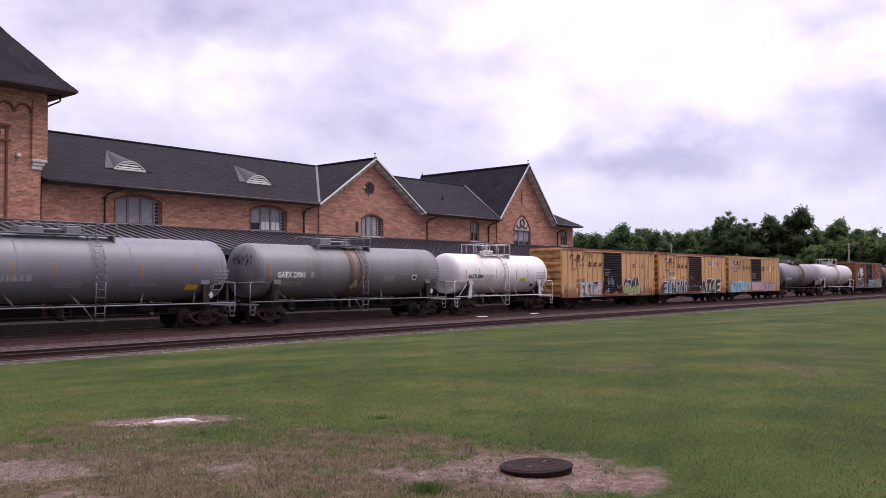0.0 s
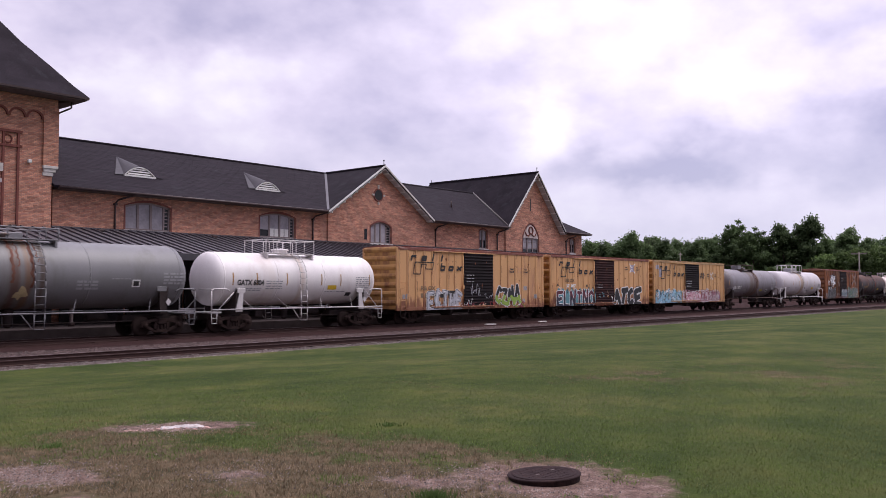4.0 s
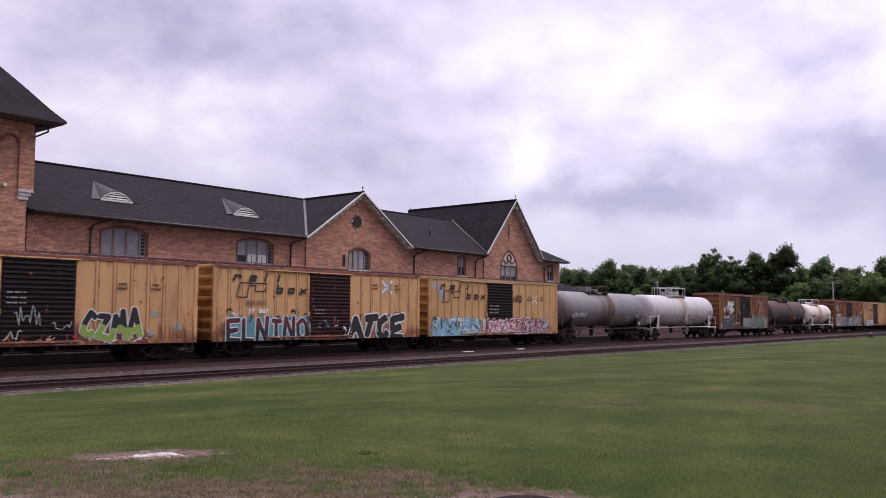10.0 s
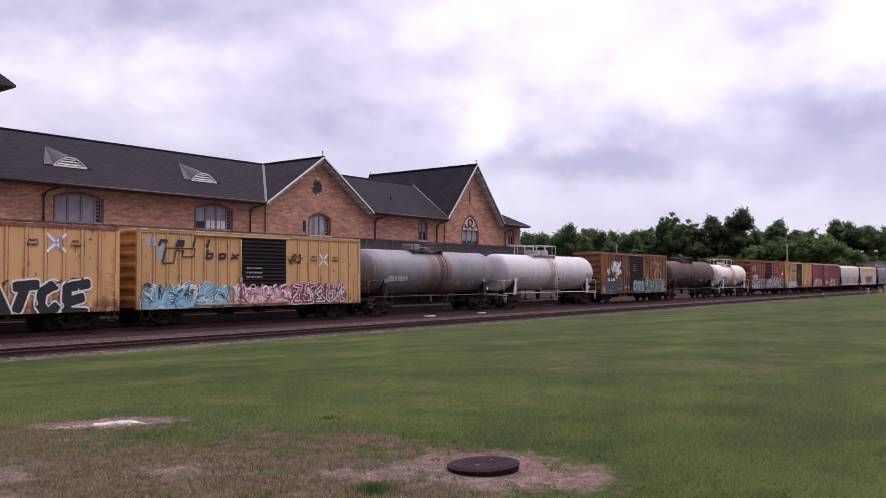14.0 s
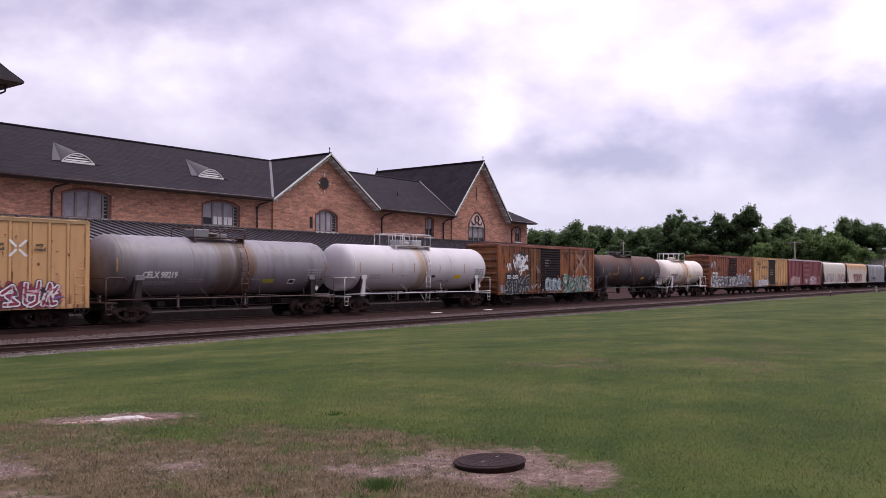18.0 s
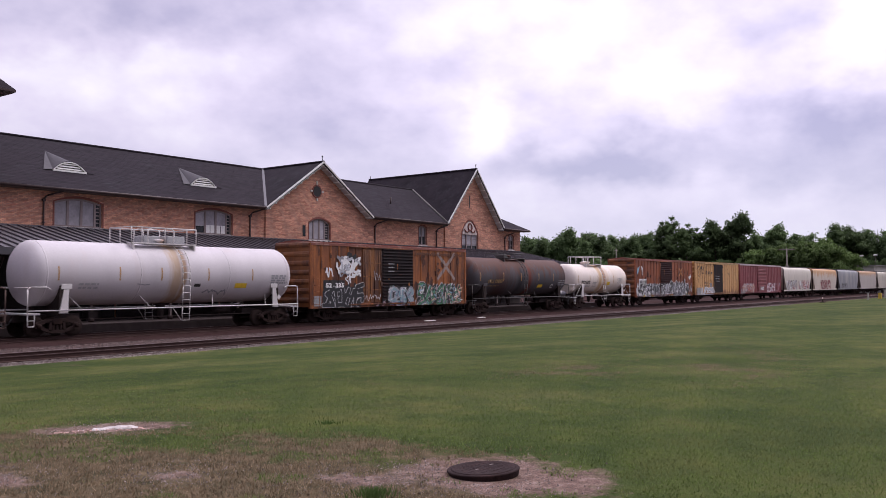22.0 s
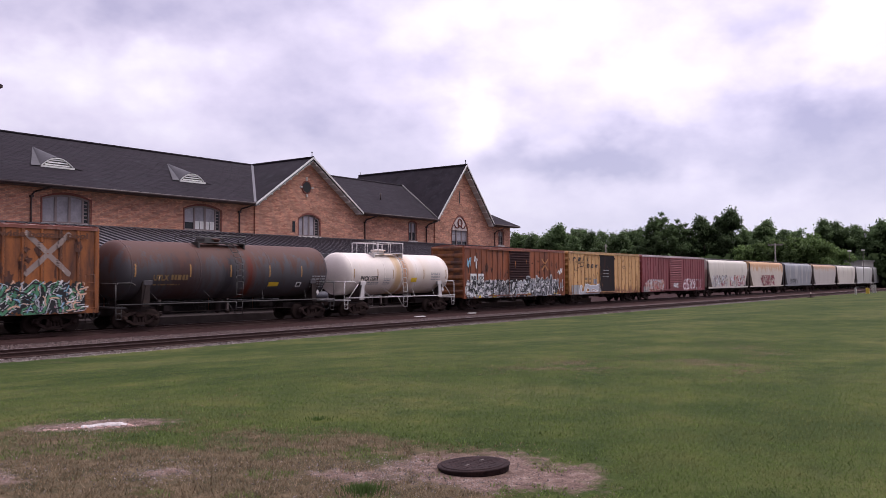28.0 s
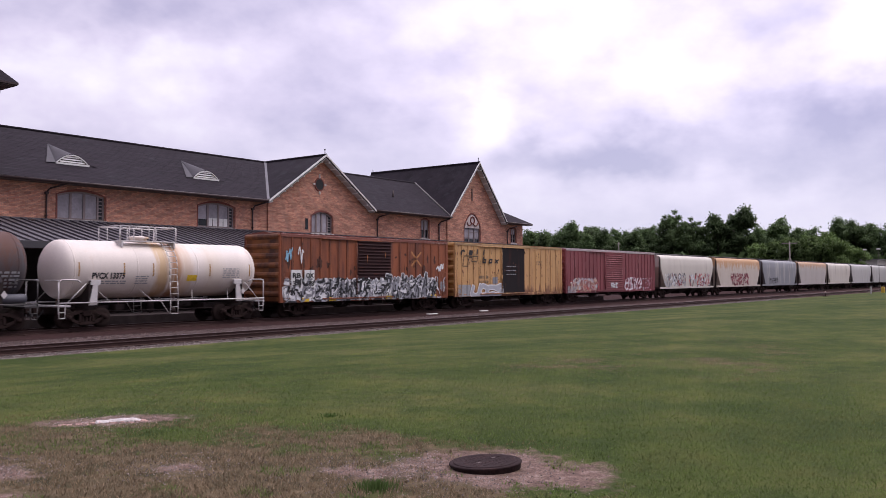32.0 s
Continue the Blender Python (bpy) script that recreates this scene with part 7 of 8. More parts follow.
    for k, (x, w, a, b) in enumerate(((-7.2, .85, "RB", "34"), (-6.15, .85, "OX", "678"))):
        patch(car, "number_panel", x, x + w, 1.72, 2.75, WHITE, y, off=.052, nx=24)
        for tx, zz in ((a, 2.3), (b, 1.82)):
            sign(car, tx, x + .1, x + w - .1, zz, .38, DARK_LETTER, lambda px, pz: min(y(px, pz), y(px + .05, pz), y(px - .05, pz)) - .05)
    scrawl(car, -7.6, -7.1, 3.0, 4.1, y, "sky", 63, .09)
    scrawl(car, -6.6, -6.2, 2.9, 4.1, y, "white", 64, .08, 7)
    scrawl(car, 6.6, 7.4, 2.7, 3.3, y, "white", 65, .11, 12)
    tangle(car, 6.4, 7.5, .9, 2.3, y, ("white", "silver"), 12, 66, .5, (.05, .1))
    cross_mark(car, y, 4.4, 3.55, mat("faded_orange_cross", (0.48, 0.21, 0.08), .7), .5, .14)
    for x in (-6.4, -4.1, 1.1, 5.9):
        patch(car, "reflector", x, x + .65, .9, 1.12, YELLOW_LABEL, y, off=.040, nx=5)
    for x in (6.3, 7.1):
        patch(car, "stencil_panel", x, x + .5, 1.5, 2.0, FADED_WHITE, y, off=.026, nx=5)

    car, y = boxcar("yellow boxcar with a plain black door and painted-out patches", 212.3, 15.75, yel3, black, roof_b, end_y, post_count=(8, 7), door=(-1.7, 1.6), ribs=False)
    rust_patches(car, 7.8, y, 60, 11, bare, tall=(.05, .3), low=.5)
    post_rust(car, y, 60, 311, dark_rust)
    rust_patches(car, 7.8, y, 40, 12, dark_rust, tall=(.05, .3), low=.2)
    wordmark(car, y, -7.2, 3.95)
    patch(car, "painted_out_panel", -7.5, -5.9, .9, 1.75, FADED_WHITE, y, nx=16, off=.01)
    graffiti(car, -5.8, -1.9, .88, 1.7, y, "silver", "white", letters=4, seed=71, weight=.28)
    text_bars(car, -4.9, -3.6, 2.2, 2, .22, FAINT_LETTER, y, 12)
    text_bars(car, -1.2, .2, 3.1, 3, .07, FADED_WHITE, y, 13, gap=4.4)
    text_bars(car, 3.8, 4.4, 3.5, 2, .12, FAINT_LETTER, y, 14)
    patch(car, "grey_panel", -3.0, -2.3, 1.8, 2.3, SPRAY["grey"], y, nx=7, off=.02)

    car, y = boxcar("dark red boxcar with wide panels and graffiti", 230.6, 19.3, maroon, maroon, paint("roof_grey_dust", (0.46, 0.40, 0.40), (0.3, 0.14, 0.12), .4), maroon, post_count=(10, 10), door=(-2.0, 1.7))
    piece(car, "16425", -8.2, -3.8, 1.05, 2.15, y, [("peach", .26), ("wine", .12)], cloud="silver", seed=81, jitter=.14)
    patch(car, "white_sill_patch", -9.4, -8.0, .9, 1.5, FADED_WHITE, y, nx=14, off=.02)
    tangle(car, -9.2, -3.6, .9, 2.0, lambda px, pz: y(px, pz) - .016, ("red", "peach", "maroon", "silver", "white"), 90, 82, .5, (.05, .12))
    piece(car, "342", -1.1, .5, 1.2, 1.85, y, [("silver", .14), ("white", .09)], seed=83, jitter=.06)
    piece(car, "4156", 2.2, 6.4, 1.0, 2.25, y, [("pink", .24), ("white", .14)], seed=84, jitter=.12)
    tangle(car, 2.0, 8.6, .9, 2.1, lambda px, pz: y(px, pz) - .014, ("maroon", "pink", "silver", "wine"), 80, 85, .5, (.04, .09))
    rust_patches(car, 9.4, y, 40, 13, mat("faded_red_patch", (0.34, 0.13, 0.14), .8, vary=.3), tall=(.2, 1.2), low=.2)


# ---- tank cars ----
def tank_car(label, start, end, radius, zc, tank, shell_mat, rail_mat, top="platform", under=UNDER, ladder=0.0, deck=(-2.6, 1.2), tall_rail=.75,
             bands=(), seams=(), label_rows=True, strips=(), boxes=((-1.1, -.2, .4),), box_mat=None, group="tank cars in the train"):
    """A tank car between its two coupling points; tank is how far its heads stop short of them."""
    centre, half = (start + end) / 2, (end - start) / 2
    car = thing("tank_car", label, "tank car", group, at=pose(centre, TRAIN_Y, RAIL_Z))
    CARS.append((car, centre))
    a = half - tank
    r = radius
    depth = r * .52
    prof = []
    n = 9
    for i in range(n + 1):
        t = math.pi / 2 * i / n
        prof.append((-(a - depth) - depth * math.cos(t), max(r * math.sin(t), .02)))
    mid = [(-(a - depth) + 2 * (a - depth) * k / 6, r) for k in range(1, 6)]
    prof = prof + mid + [(-x, rr) for x, rr in prof[::-1]]
    part("tank", Shape().lathe(prof, 56, cz=zc), shell_mat, car)

    def y_at(x, z):
        d = z - zc
        return -math.sqrt(max(r * r - d * d, .01))

    def ring(name, x0, x1, m, grow, lab=""):
        return part(name, Shape().lathe([(x0, r + .001), (x0, r + grow), (x1, r + grow), (x1, r + .001)], 56, cz=zc), m, car, lab)
    for x in (-(a - depth), a - depth, *seams):
        ring("weld_seam", x - .025, x + .025, shell_mat, .003)
    for x0, x1, m, arc0, arc1 in bands:
        s = Shape()
        k = 48
        v = []
        for i in range(k + 1):
            t = radians(arc0 + (arc1 - arc0) * i / k)
            wob = .14 * wave(i * .3, x0, .8, 4)
            for x in (x0 + wob, x1 + wob * .6):
                v.append((x, -(r + .007) * math.sin(t), zc + (r + .007) * math.cos(t)))
        s.add(v, [(2 * i, 2 * i + 1, 2 * i + 3, 2 * i + 2) for i in range(k)], 0, True)
        part("rust_band", s, m, car, "rust-stained band")
    # underframe: stub sills, saddles, end decks
    for sx in (-1, 1):
        x = sx * (half - 2.05)
        part("saddle", Shape().prism([(-1.3, .92), (1.3, .92), (1.42, zc - .55), (1.05, zc - .95), (0, zc - r + .02), (-1.05, zc - .95), (-1.42, zc - .55)], x - .10, x + .10, plane="yz"), under, car)
        for sy in (-1, 1):
            b = part("bolster_bracket", Shape().prism([(x - .1 * sx - .2, 1.05), (x - .1 * sx + .2, 1.05), (x - .22 * sx + .12, zc - .72), (x - .22 * sx - .12, zc - .72)], sy * 1.34, sy * 1.42), rail_mat if rail_mat is WHITE_RAIL else UNDER, car)
            part("bracket_pad", Shape().box(x - .22 * sx - .26, x - .22 * sx + .26, sy * 1.3, sy * 1.43, zc - .74, zc - .50, c=.02), rail_mat if rail_mat is WHITE_RAIL else shell_mat, b)
        part("stub_sill", Shape().box(sx * (half - 3.6), sx * (half - .45), -.24, .24, .66, 1.0, c=.02), under, car)
        part("end_deck", Shape().box(sx * (half - 1.05), sx * (half - .42), -1.45, 1.45, 1.0, 1.08, c=.01), rail_mat, car)
        for sy in (-1, 1):
            h = Shape()
            y = sy * 1.42
            xe, xi = sx * (half - .48), sx * (half - 1.45)
            h.rod([(xe, y, 1.05), (xe, y, 2.12), (xe - sx * .12, y, 2.22), (xi + sx * .1, y, 2.22), (xi - sx * .1, y, 2.1)], .03, 6)
            if half < 7:
                h.rod([(xi - sx * .35, y, 2.05), (xe - sx * .35, y, 1.12)], .022, 6)
            h.rod([(xe, y, 2.2), (xe, y * .2, 2.2)], .026, 6)
            part("end_handrail", h, rail_mat, car)
            part("stirrup_step", Shape().rod([(xe - sx * .32, y, 1.02), (xe - sx * .30, y, .5), (xe - sx * .02, y, .5), (xe, y, 1.02)], .024, 6).rod([(xe - sx * .30, y, .76), (xe, y, .76)], .02, 5), rail_mat, car)
        if sx > 0:
            part("placard", Shape().prism([(half - 1.95, 1.42), (half - 1.81, 1.60), (half - 1.95, 1.78), (half - 2.09, 1.60)], -1.47, -1.455), WHITE_RAIL, car, "white diamond placard")
    for sy in (-1, 1):
        y = sy * 1.5
        part("side_handrail", Shape().rod([(-half + .5, y, 1.18), (half - .5, y, 1.18)], .034, 7), rail_mat, car, "long side handrail")
        k = max(4, int(half / 1.7))
        for i in range(k):
            x = -half + 3.0 + (2 * half - 6.0) * i / (k - 1)
            d = 1 if i < k / 2 else -1
            part("handrail_bracket", Shape().rod([(x, y, 1.16), (x - d * .38, sy * math.sqrt(r * r - (zc - r * .72 - zc) ** 2) * .99, zc - r * .72)], .018, 6), rail_mat, car)
    # ladder up the middle on both sides, bending over the shell
    for sy in (-1, 1):
        l = Shape()
        arcp = [(0, sy * (r + .12) * math.sin(t), zc + (r + .12) * math.cos(t)) for t in [radians(q) for q in range(100, 5, -12)]]
        low = [(0, sy * 1.55, .52), (0, sy * 1.58, 1.2), (0, sy * (r + .13), zc - .6)]
        for dx in (-.22, .22):
            l.rod([(ladder + dx, p[1], p[2]) for p in low + arcp], .022, 6)
        pts = low + arcp
        acc = 0
        for p, q in zip(pts, pts[1:]):
            length = (Vector(q) - Vector(p)).length
            nr = max(1, round(length / .33))
            for i in range(nr):
                t = i / nr
                l.rod([(ladder - .22, p[1] + (q[1] - p[1]) * t, p[2] + (q[2] - p[2]) * t), (ladder + .22, p[1] + (q[1] - p[1]) * t, p[2] + (q[2] - p[2]) * t)], .016, 5)
        part("ladder", l, rail_mat, car)
        part("ladder_brace", Shape().rod([(ladder - .75, sy * 1.5, 1.18), (ladder - .3, sy * 1.56, .56)], .022, 5), rail_mat, car)
    # top works
    zt = zc + r
    part("manway", Shape().lathe([(zt - .25, .42), (zt + .16, .42), (zt + .18, .50), (zt + .24, .50), (zt + .27, .42), (zt + .30, .15), (zt + .31, .02)], 24, axis="z", cx=(deck[0] + deck[1]) / 2, cy=0), shell_mat, car)
    for x0, x1, hb in boxes:
        part("valve_box", Shape().box(x0, x1, -.40, .40, zt + .02, zt + hb, c=.04), box_mat or GREY_RAIL, car, "low valve housing")
    dk = Shape()
    for sy in (-1, 1):
        dk.box(deck[0], deck[1], sy * .95, sy * .5, zt - .02, zt + .03, c=.01)
    part("walk_deck", dk, rail_mat, car)
    for x in (deck[0] + .1, deck[1] - .1):
        part("deck_support", Shape().box(x - .05, x + .05, -.95, .95, zt - .3, zt - .02), rail_mat, car)
    if top == "platform":
        for sy in (-1, 1):
            part("deck_railing", Shape().rod([(deck[0], sy * .93, zt), (deck[0], sy * .93, zt + tall_rail), (deck[1], sy * .93, zt + tall_rail), (deck[1], sy * .93, zt)], .028, 6)
                 .rod([((deck[0] + deck[1]) / 2, sy * .93, zt), ((deck[0] + deck[1]) / 2, sy * .93, zt + tall_rail)], .024, 6).rod([(ladder + .5, sy * .93, zt), (ladder + .5, sy * .93, zt + tall_rail)], .024, 6), rail_mat, car)
            if tall_rail > .7:
                wd = (deck[1] - deck[0])
                part("hatch_guard", Shape().rod([(deck[0] + wd * .30, sy * .6, zt), (deck[0] + wd * .30, sy * .6, zt + tall_rail * .92), (deck[0] + wd * .36, sy * .6, zt + tall_rail), (deck[0] + wd * .66, sy * .6, zt + tall_rail), (deck[0] + wd * .70, sy * .6, zt + tall_rail * .9), (deck[0] + wd * .70, sy * .6, zt)], .026, 6), rail_mat, car)
                part("rail_post", Shape().tube((deck[0] + wd * .15, sy * .93, zt), (deck[0] + wd * .15, sy * .93, zt + tall_rail), .024, 6), rail_mat, car)
        for x in (deck[0], deck[1]):
            part("deck_railing", Shape().rod([(x, -.93, zt + tall_rail), (x, .93, zt + tall_rail)], .026, 6), rail_mat, car)
    part("outlet", Shape().lathe([(.55, .06), (.62, .16), (.9, .18), (zc - r + .02, .26)], 14, axis="z", cx=-.3, cy=0), under, car)
    part("brake_gear", Shape().tube((half - 5.2, .2, .95), (half - 4.2, .2, .95), .19, 12).box(-half + 4.0, -half + 4.5, -.3, .2, .75, 1.05, c=.03).rod([(-half + 2.6, -.6, .72), (half - 2.6, -.6, .72)], .024, 5), under, car)
    for x in strips:
        patch(car, "reflector", x - .035, x + .035, zc - .34, zc + .30, AMBER, y_at)
    running_gear(car, half, 2.05)
    return car, y_at


def make_tank_cars():
    def skin(name, base, stain, amount, rough=.34, wash=(), spec=.5, foot=None):
        return mat(name, base, rough, vary=.16, scale=.9, fine=14, stain=stain, stain_amount=amount, stain_scale=.8, streak=True, spec=spec, wash=wash, foot=foot)
    grey = skin("tank_grey", (0.195, 0.19, 0.22), (0.145, 0.14, 0.16), .42, .45)
    grey2 = skin("tank_grey_green", (0.185, 0.183, 0.192), (0.13, 0.124, 0.122), .42, .45, wash=((-.62, .40, (0.115, 0.040, 0.022), .95), (-.1, .30, (0.21, 0.10, 0.045), .9), (.5, .3, (0.10, 0.06, 0.04), .7), (-.5, 1.6, (0.13, 0.11, 0.10), .5)))
    white = skin("tank_white", (0.80, 0.765, 0.765), (0.66, 0.59, 0.57), .40, .45, wash=((-.15, .35, (0.62, 0.50, 0.42), .6), (-2.2, .5, (0.70, 0.63, 0.59), .5)))
    # the last wash only makes the left end darker and browner
    smoke = skin("tank_smoke_grey", (0.215, 0.20, 0.225), (0.125, 0.105, 0.108), .45, .5, wash=((-.55, 1.3, (0.115, 0.070, 0.045), .75), (.95, .9, (0.16, 0.072, 0.036), .85), (.3, .5, (0.085, 0.040, 0.028), .85), (-6.6, 1.2, (0.10, 0.075, 0.065), .6)))
    pale = skin("tank_pale_grey", (0.545, 0.51, 0.54), (0.53, 0.475, 0.49), .38, .6, wash=((-.35, .75, (0.40, 0.26, 0.14), .75), (.1, .3, (0.34, 0.20, 0.10), .8)))
    dark = skin("tank_dark_rusty", (0.074, 0.069, 0.078), (0.085, 0.040, 0.031), .42, .68, spec=.3, foot=((0.098, 0.040, 0.029), -5, 4.36, 0, .36, 1.9), wash=((.8, .6, (0.14, 0.030, 0.018), .95), (-.75, .75, (0.034, 0.030, 0.037), .85), (-3.6, 2.6, (0.062, 0.021, 0.016), .6)))
    cream = skin("tank_cream_white", (0.74, 0.66, 0.61), (0.64, 0.50, 0.40), .36, .5, wash=((-.5, .8, (0.58, 0.38, 0.19), .85), (.35, .7, (0.44, 0.22, 0.10), .9), (.9, .7, (0.66, 0.50, 0.38), .7), (2.6, 1.4, (0.72, 0.62, 0.52), .5)))

    car, y = tank_car("long dull grey tank car with a yellow label", 10.15, 27.45, 1.52, 2.86, .5, grey, GREY_RAIL, ladder=.8, deck=(-3.4, 1.9), tall_rail=.55, boxes=((-2.3, -1.2, .34), (-.2, .5, .4)), seams=(-2.8, 2.4), strips=(-6.6, -3.0, -1.2, 2.9, 5.8))
    patch(car, "yellow_label", 5.35, 6.05, 1.86, 2.12, YELLOW_LABEL, y)
    patch(car, "panel", 6.95, 7.5, 1.84, 2.16, WHITE, y, off=.008)
    patch(car, "panel_inset", 7.0, 7.45, 1.89, 2.11, BLACK, y, off=.013)
    patch(car, "panel", 6.7, 6.85, 1.9, 2.08, WHITE, y, off=.008)
    text_bars(car, 6.9, 7.7, 2.74, 4, .1, FADED_WHITE, y, 21)
    text_bars(car, -1.2, .1, 2.18, 3, .05, FADED_WHITE, y, 22)
    text_bars(car, 2.4, 3.8, 2.16, 2, .05, FADED_WHITE, y, 23)
    text_bars(car, -4.2, -2.2, 2.3, 1, .3, FADED_WHITE, y, 24)

    run = mat("dark_rust_run", (0.15, 0.062, 0.042), .85, vary=.45, scale=3)
    car, y = tank_car("long grey tank car with a rust-streaked band and white numbers", 27.45, 44.3, 1.50, 2.84, .55, grey2, GREY_RAIL, ladder=.35, deck=(-2.9, 1.4), tall_rail=.5, boxes=((-2.2, -1.3, .42), (-.9, .1, .3)), seams=(-2.2, 2.6),
                      strips=(-6.7,), bands=((-.78, -.66, run, 5, 104), (-.5, -.44, run, 8, 78), (.02, .15, run, 4, 112), (.3, .35, run, 10, 70)))
    sign(car, "GATX 29061", -6.2, -4.25, 2.48, .42, WHITE, y)
    patch(car, "panel", -3.85, -3.6, 2.44, 2.78, FADED_WHITE, y)
    text_bars(car, -6.1, -4.4, 2.15, 2, .08, FADED_WHITE, y, 25)
    stain = Shape()
    mass(stain, -.62, .0, 1.72, 2.34, y, .01, 0, random.Random(33), step=.08, ragged=.5)
    part("pale_rust_stain", stain, mat("pale_yellow_stain", (0.46, 0.36, 0.20), .8, vary=.45, scale=4), car, "ragged pale yellow stain")
    text_bars(car, 2.0, 3.0, 2.5, 3, .09, FADED_WHITE, y, 26)
    patch(car, "panel", 4.6, 5.0, 2.3, 2.65, WHITE, y, off=.008)
    patch(car, "panel_inset", 4.66, 4.94, 2.36, 2.59, BLACK, y, off=.013)
    text_bars(car, 6.2, 7.3, 2.9, 4, .09, FADED_WHITE, y, 27)
    text_bars(car, 3.6, 4.5, 2.66, 1, .05, FADED_WHITE, y, 28)
    # black tag sprayed on the dished head
    r = random.Random(9)
    tag = Shape()
    for k in range(5):
        u = -1.05 + k * .26
        pts = [(u, 3.1 + .1 * r.random()), (u + .1, 3.75 - .1 * r.random()), (u + .2, 3.2 + .2 * r.random()), (u + .3, 3.6 + .15 * r.random())]
        tag.rod([(-7.09 - .78 * math.sqrt(max(0, 1 - (p * p + (q - 2.84) ** 2) / 2.25)) - .005, p, q) for p, q in pts], .032, 5)
    tagged(part("graffiti_tag", tag, SPRAY["black"], car, "black tag on the tank head"), kind="stuff")

    car, y = tank_car("short clean white tank car with white railings", 44.3, 57.25, 1.40, 2.75, .55, white, WHITE_RAIL, ladder=-.15, deck=(-2.3, 1.05), tall_rail=.72, boxes=(), seams=(-1.8, 1.5), strips=(-4.7, -3.2, -1.2, 1.25, 2.7, 5.0))
    sign(car, "GATX 6804", -4.45, -2.75, 2.42, .38, DARK_LETTER, y)
    text_bars(car, -4.5, -2.9, 2.22, 2, .06, FADED_WHITE, y, 29)
    text_bars(car, -2.6, -1.5, 2.6, 4, .05, mat("grey_print", (0.30, 0.30, 0.32), .7), y, 30, gap=2.6)
    patch(car, "yellow_label", 1.75, 2.4, 2.18, 2.42, YELLOW_LABEL, y)
    text_bars(car, 3.9, 5.0, 2.85, 6, .05, MATS["grey_print"], y, 31, gap=2.4)
    patch(car, "panel_inset", 3.25, 3.65, 1.82, 2.02, BLACK, y)
    text_bars(car, 1.6, 3.2, 2.05, 1, .05, FADED_WHITE, y, 32)
    

    car, y = tank_car("smoke-grey tank car with brown streaked middle bands", 108.2, 124.2, 1.50, 2.84, .5, smoke, RUSTY_RAIL, top="platform", tall_rail=.5, ladder=.55, deck=(-2.3, 1.1), boxes=((-1.9, -.9, .45), (-.6, .3, .25)), box_mat=GREY_RAIL, seams=(-2.6, 2.3),
                      strips=(-7.0, 6.9))
    sign(car, "CELX 98219", -5.6, -3.6, 2.22, .42, WHITE, y)
    text_bars(car, -5.5, -3.6, 1.98, 2, .06, FADED_WHITE, y, 33)
    text_bars(car, -2.9, -1.9, 2.1, 2, .06, FADED_WHITE, y, 34)
    patch(car, "yellow_label", 2.05, 2.85, 1.92, 2.14, mat("dull_yellow_label", (0.42, 0.38, 0.06), .7), y)
    patch(car, "panel", 3.95, 4.45, 1.86, 2.14, WHITE, y)
    patch(car, "panel_inset", 4.02, 4.38, 1.92, 2.08, BLACK, y, off=.013)
    text_bars(car, 5.3, 6.4, 2.62, 5, .09, FADED_WHITE, y, 35)
    text_bars(car, .9, 1.9, 2.1, 1, .06, FADED_WHITE, y, 36)

    car, y = tank_car("pale grey-white tank car with white handrails", 124.2, 141.1, 1.50, 2.86, .55, pale, WHITE_RAIL, ladder=.12, deck=(-2.6, 1.2), tall_rail=.8, boxes=((-1.6, -.6, .42), (-.2, .9, .45)), box_mat=FADED_WHITE, seams=(-2.4, 3.0),
                      strips=(-6.6, -3.55, -1.25, 1.6, 4.55))
    patch(car, "panel_inset", .75, 1.15, 2.2, 2.36, BLACK, y)
    patch(car, "yellow_label", 3.4, 4.2, 2.12, 2.38, YELLOW_LABEL, y)
    text_bars(car, 5.9, 7.0, 2.74, 4, .1, MATS["grey_print"], y, 37, gap=1.3)
    scrawl(car, 1.4, 2.9, 1.75, 2.05, y, "grey", 92, .07, 14)
    scrawl(car, -2.6, -1.9, 2.3, 2.42, y, "grey", 93, .05, 6)
    text_bars(car, -5.6, -4.6, 2.3, 2, .1, FADED_WHITE, y, 38)

    car, y = tank_car("dark tank car rusted brown with a red-brown band", 158.0, 174.0, 1.50, 2.86, .55, dark, DARK_RAIL, top="platform", tall_rail=.4, ladder=-.1, deck=(-2.4, .9), boxes=((-1.5, -.6, .3),), box_mat=DARK_RAIL, seams=(-2.6, 2.2),
                      strips=(-6.5, -3.25, -.6, 2.2, 4.7))
    part("air_reservoir", Shape().lathe([(5.85, .02), (5.9, .17), (6.0, .21), (7.0, .21), (7.1, .17), (7.15, .02)], 18, cy=-1.18, cz=1.42), mat("blue_grey_reservoir", (0.085, 0.085, 0.105), .6, vary=.3), car, "blue-grey air reservoir")
    sign(car, "UTLX", -5.45, -4.55, 2.35, .38, mat("tarnished_gold_letters", (0.24, 0.15, 0.06), .7, vary=.3), y)
    text_bars(car, -4.4, -3.35, 2.36, 1, .27, MATS["tarnished_gold_letters"], y, 39)
    text_bars(car, -5.4, -3.8, 2.1, 1, .07, MATS["tarnished_gold_letters"], y, 40)
    patch(car, "yellow_label", 2.25, 3.0, 1.98, 2.22, YELLOW_LABEL, y)
    patch(car, "panel", 4.4, 4.8, 1.95, 2.22, WHITE, y)
    patch(car, "panel_inset", 4.46, 4.74, 2.0, 2.17, BLACK, y, off=.013)
    text_bars(car, 5.6, 6.7, 2.5, 5, .09, FADED_WHITE, y, 41)

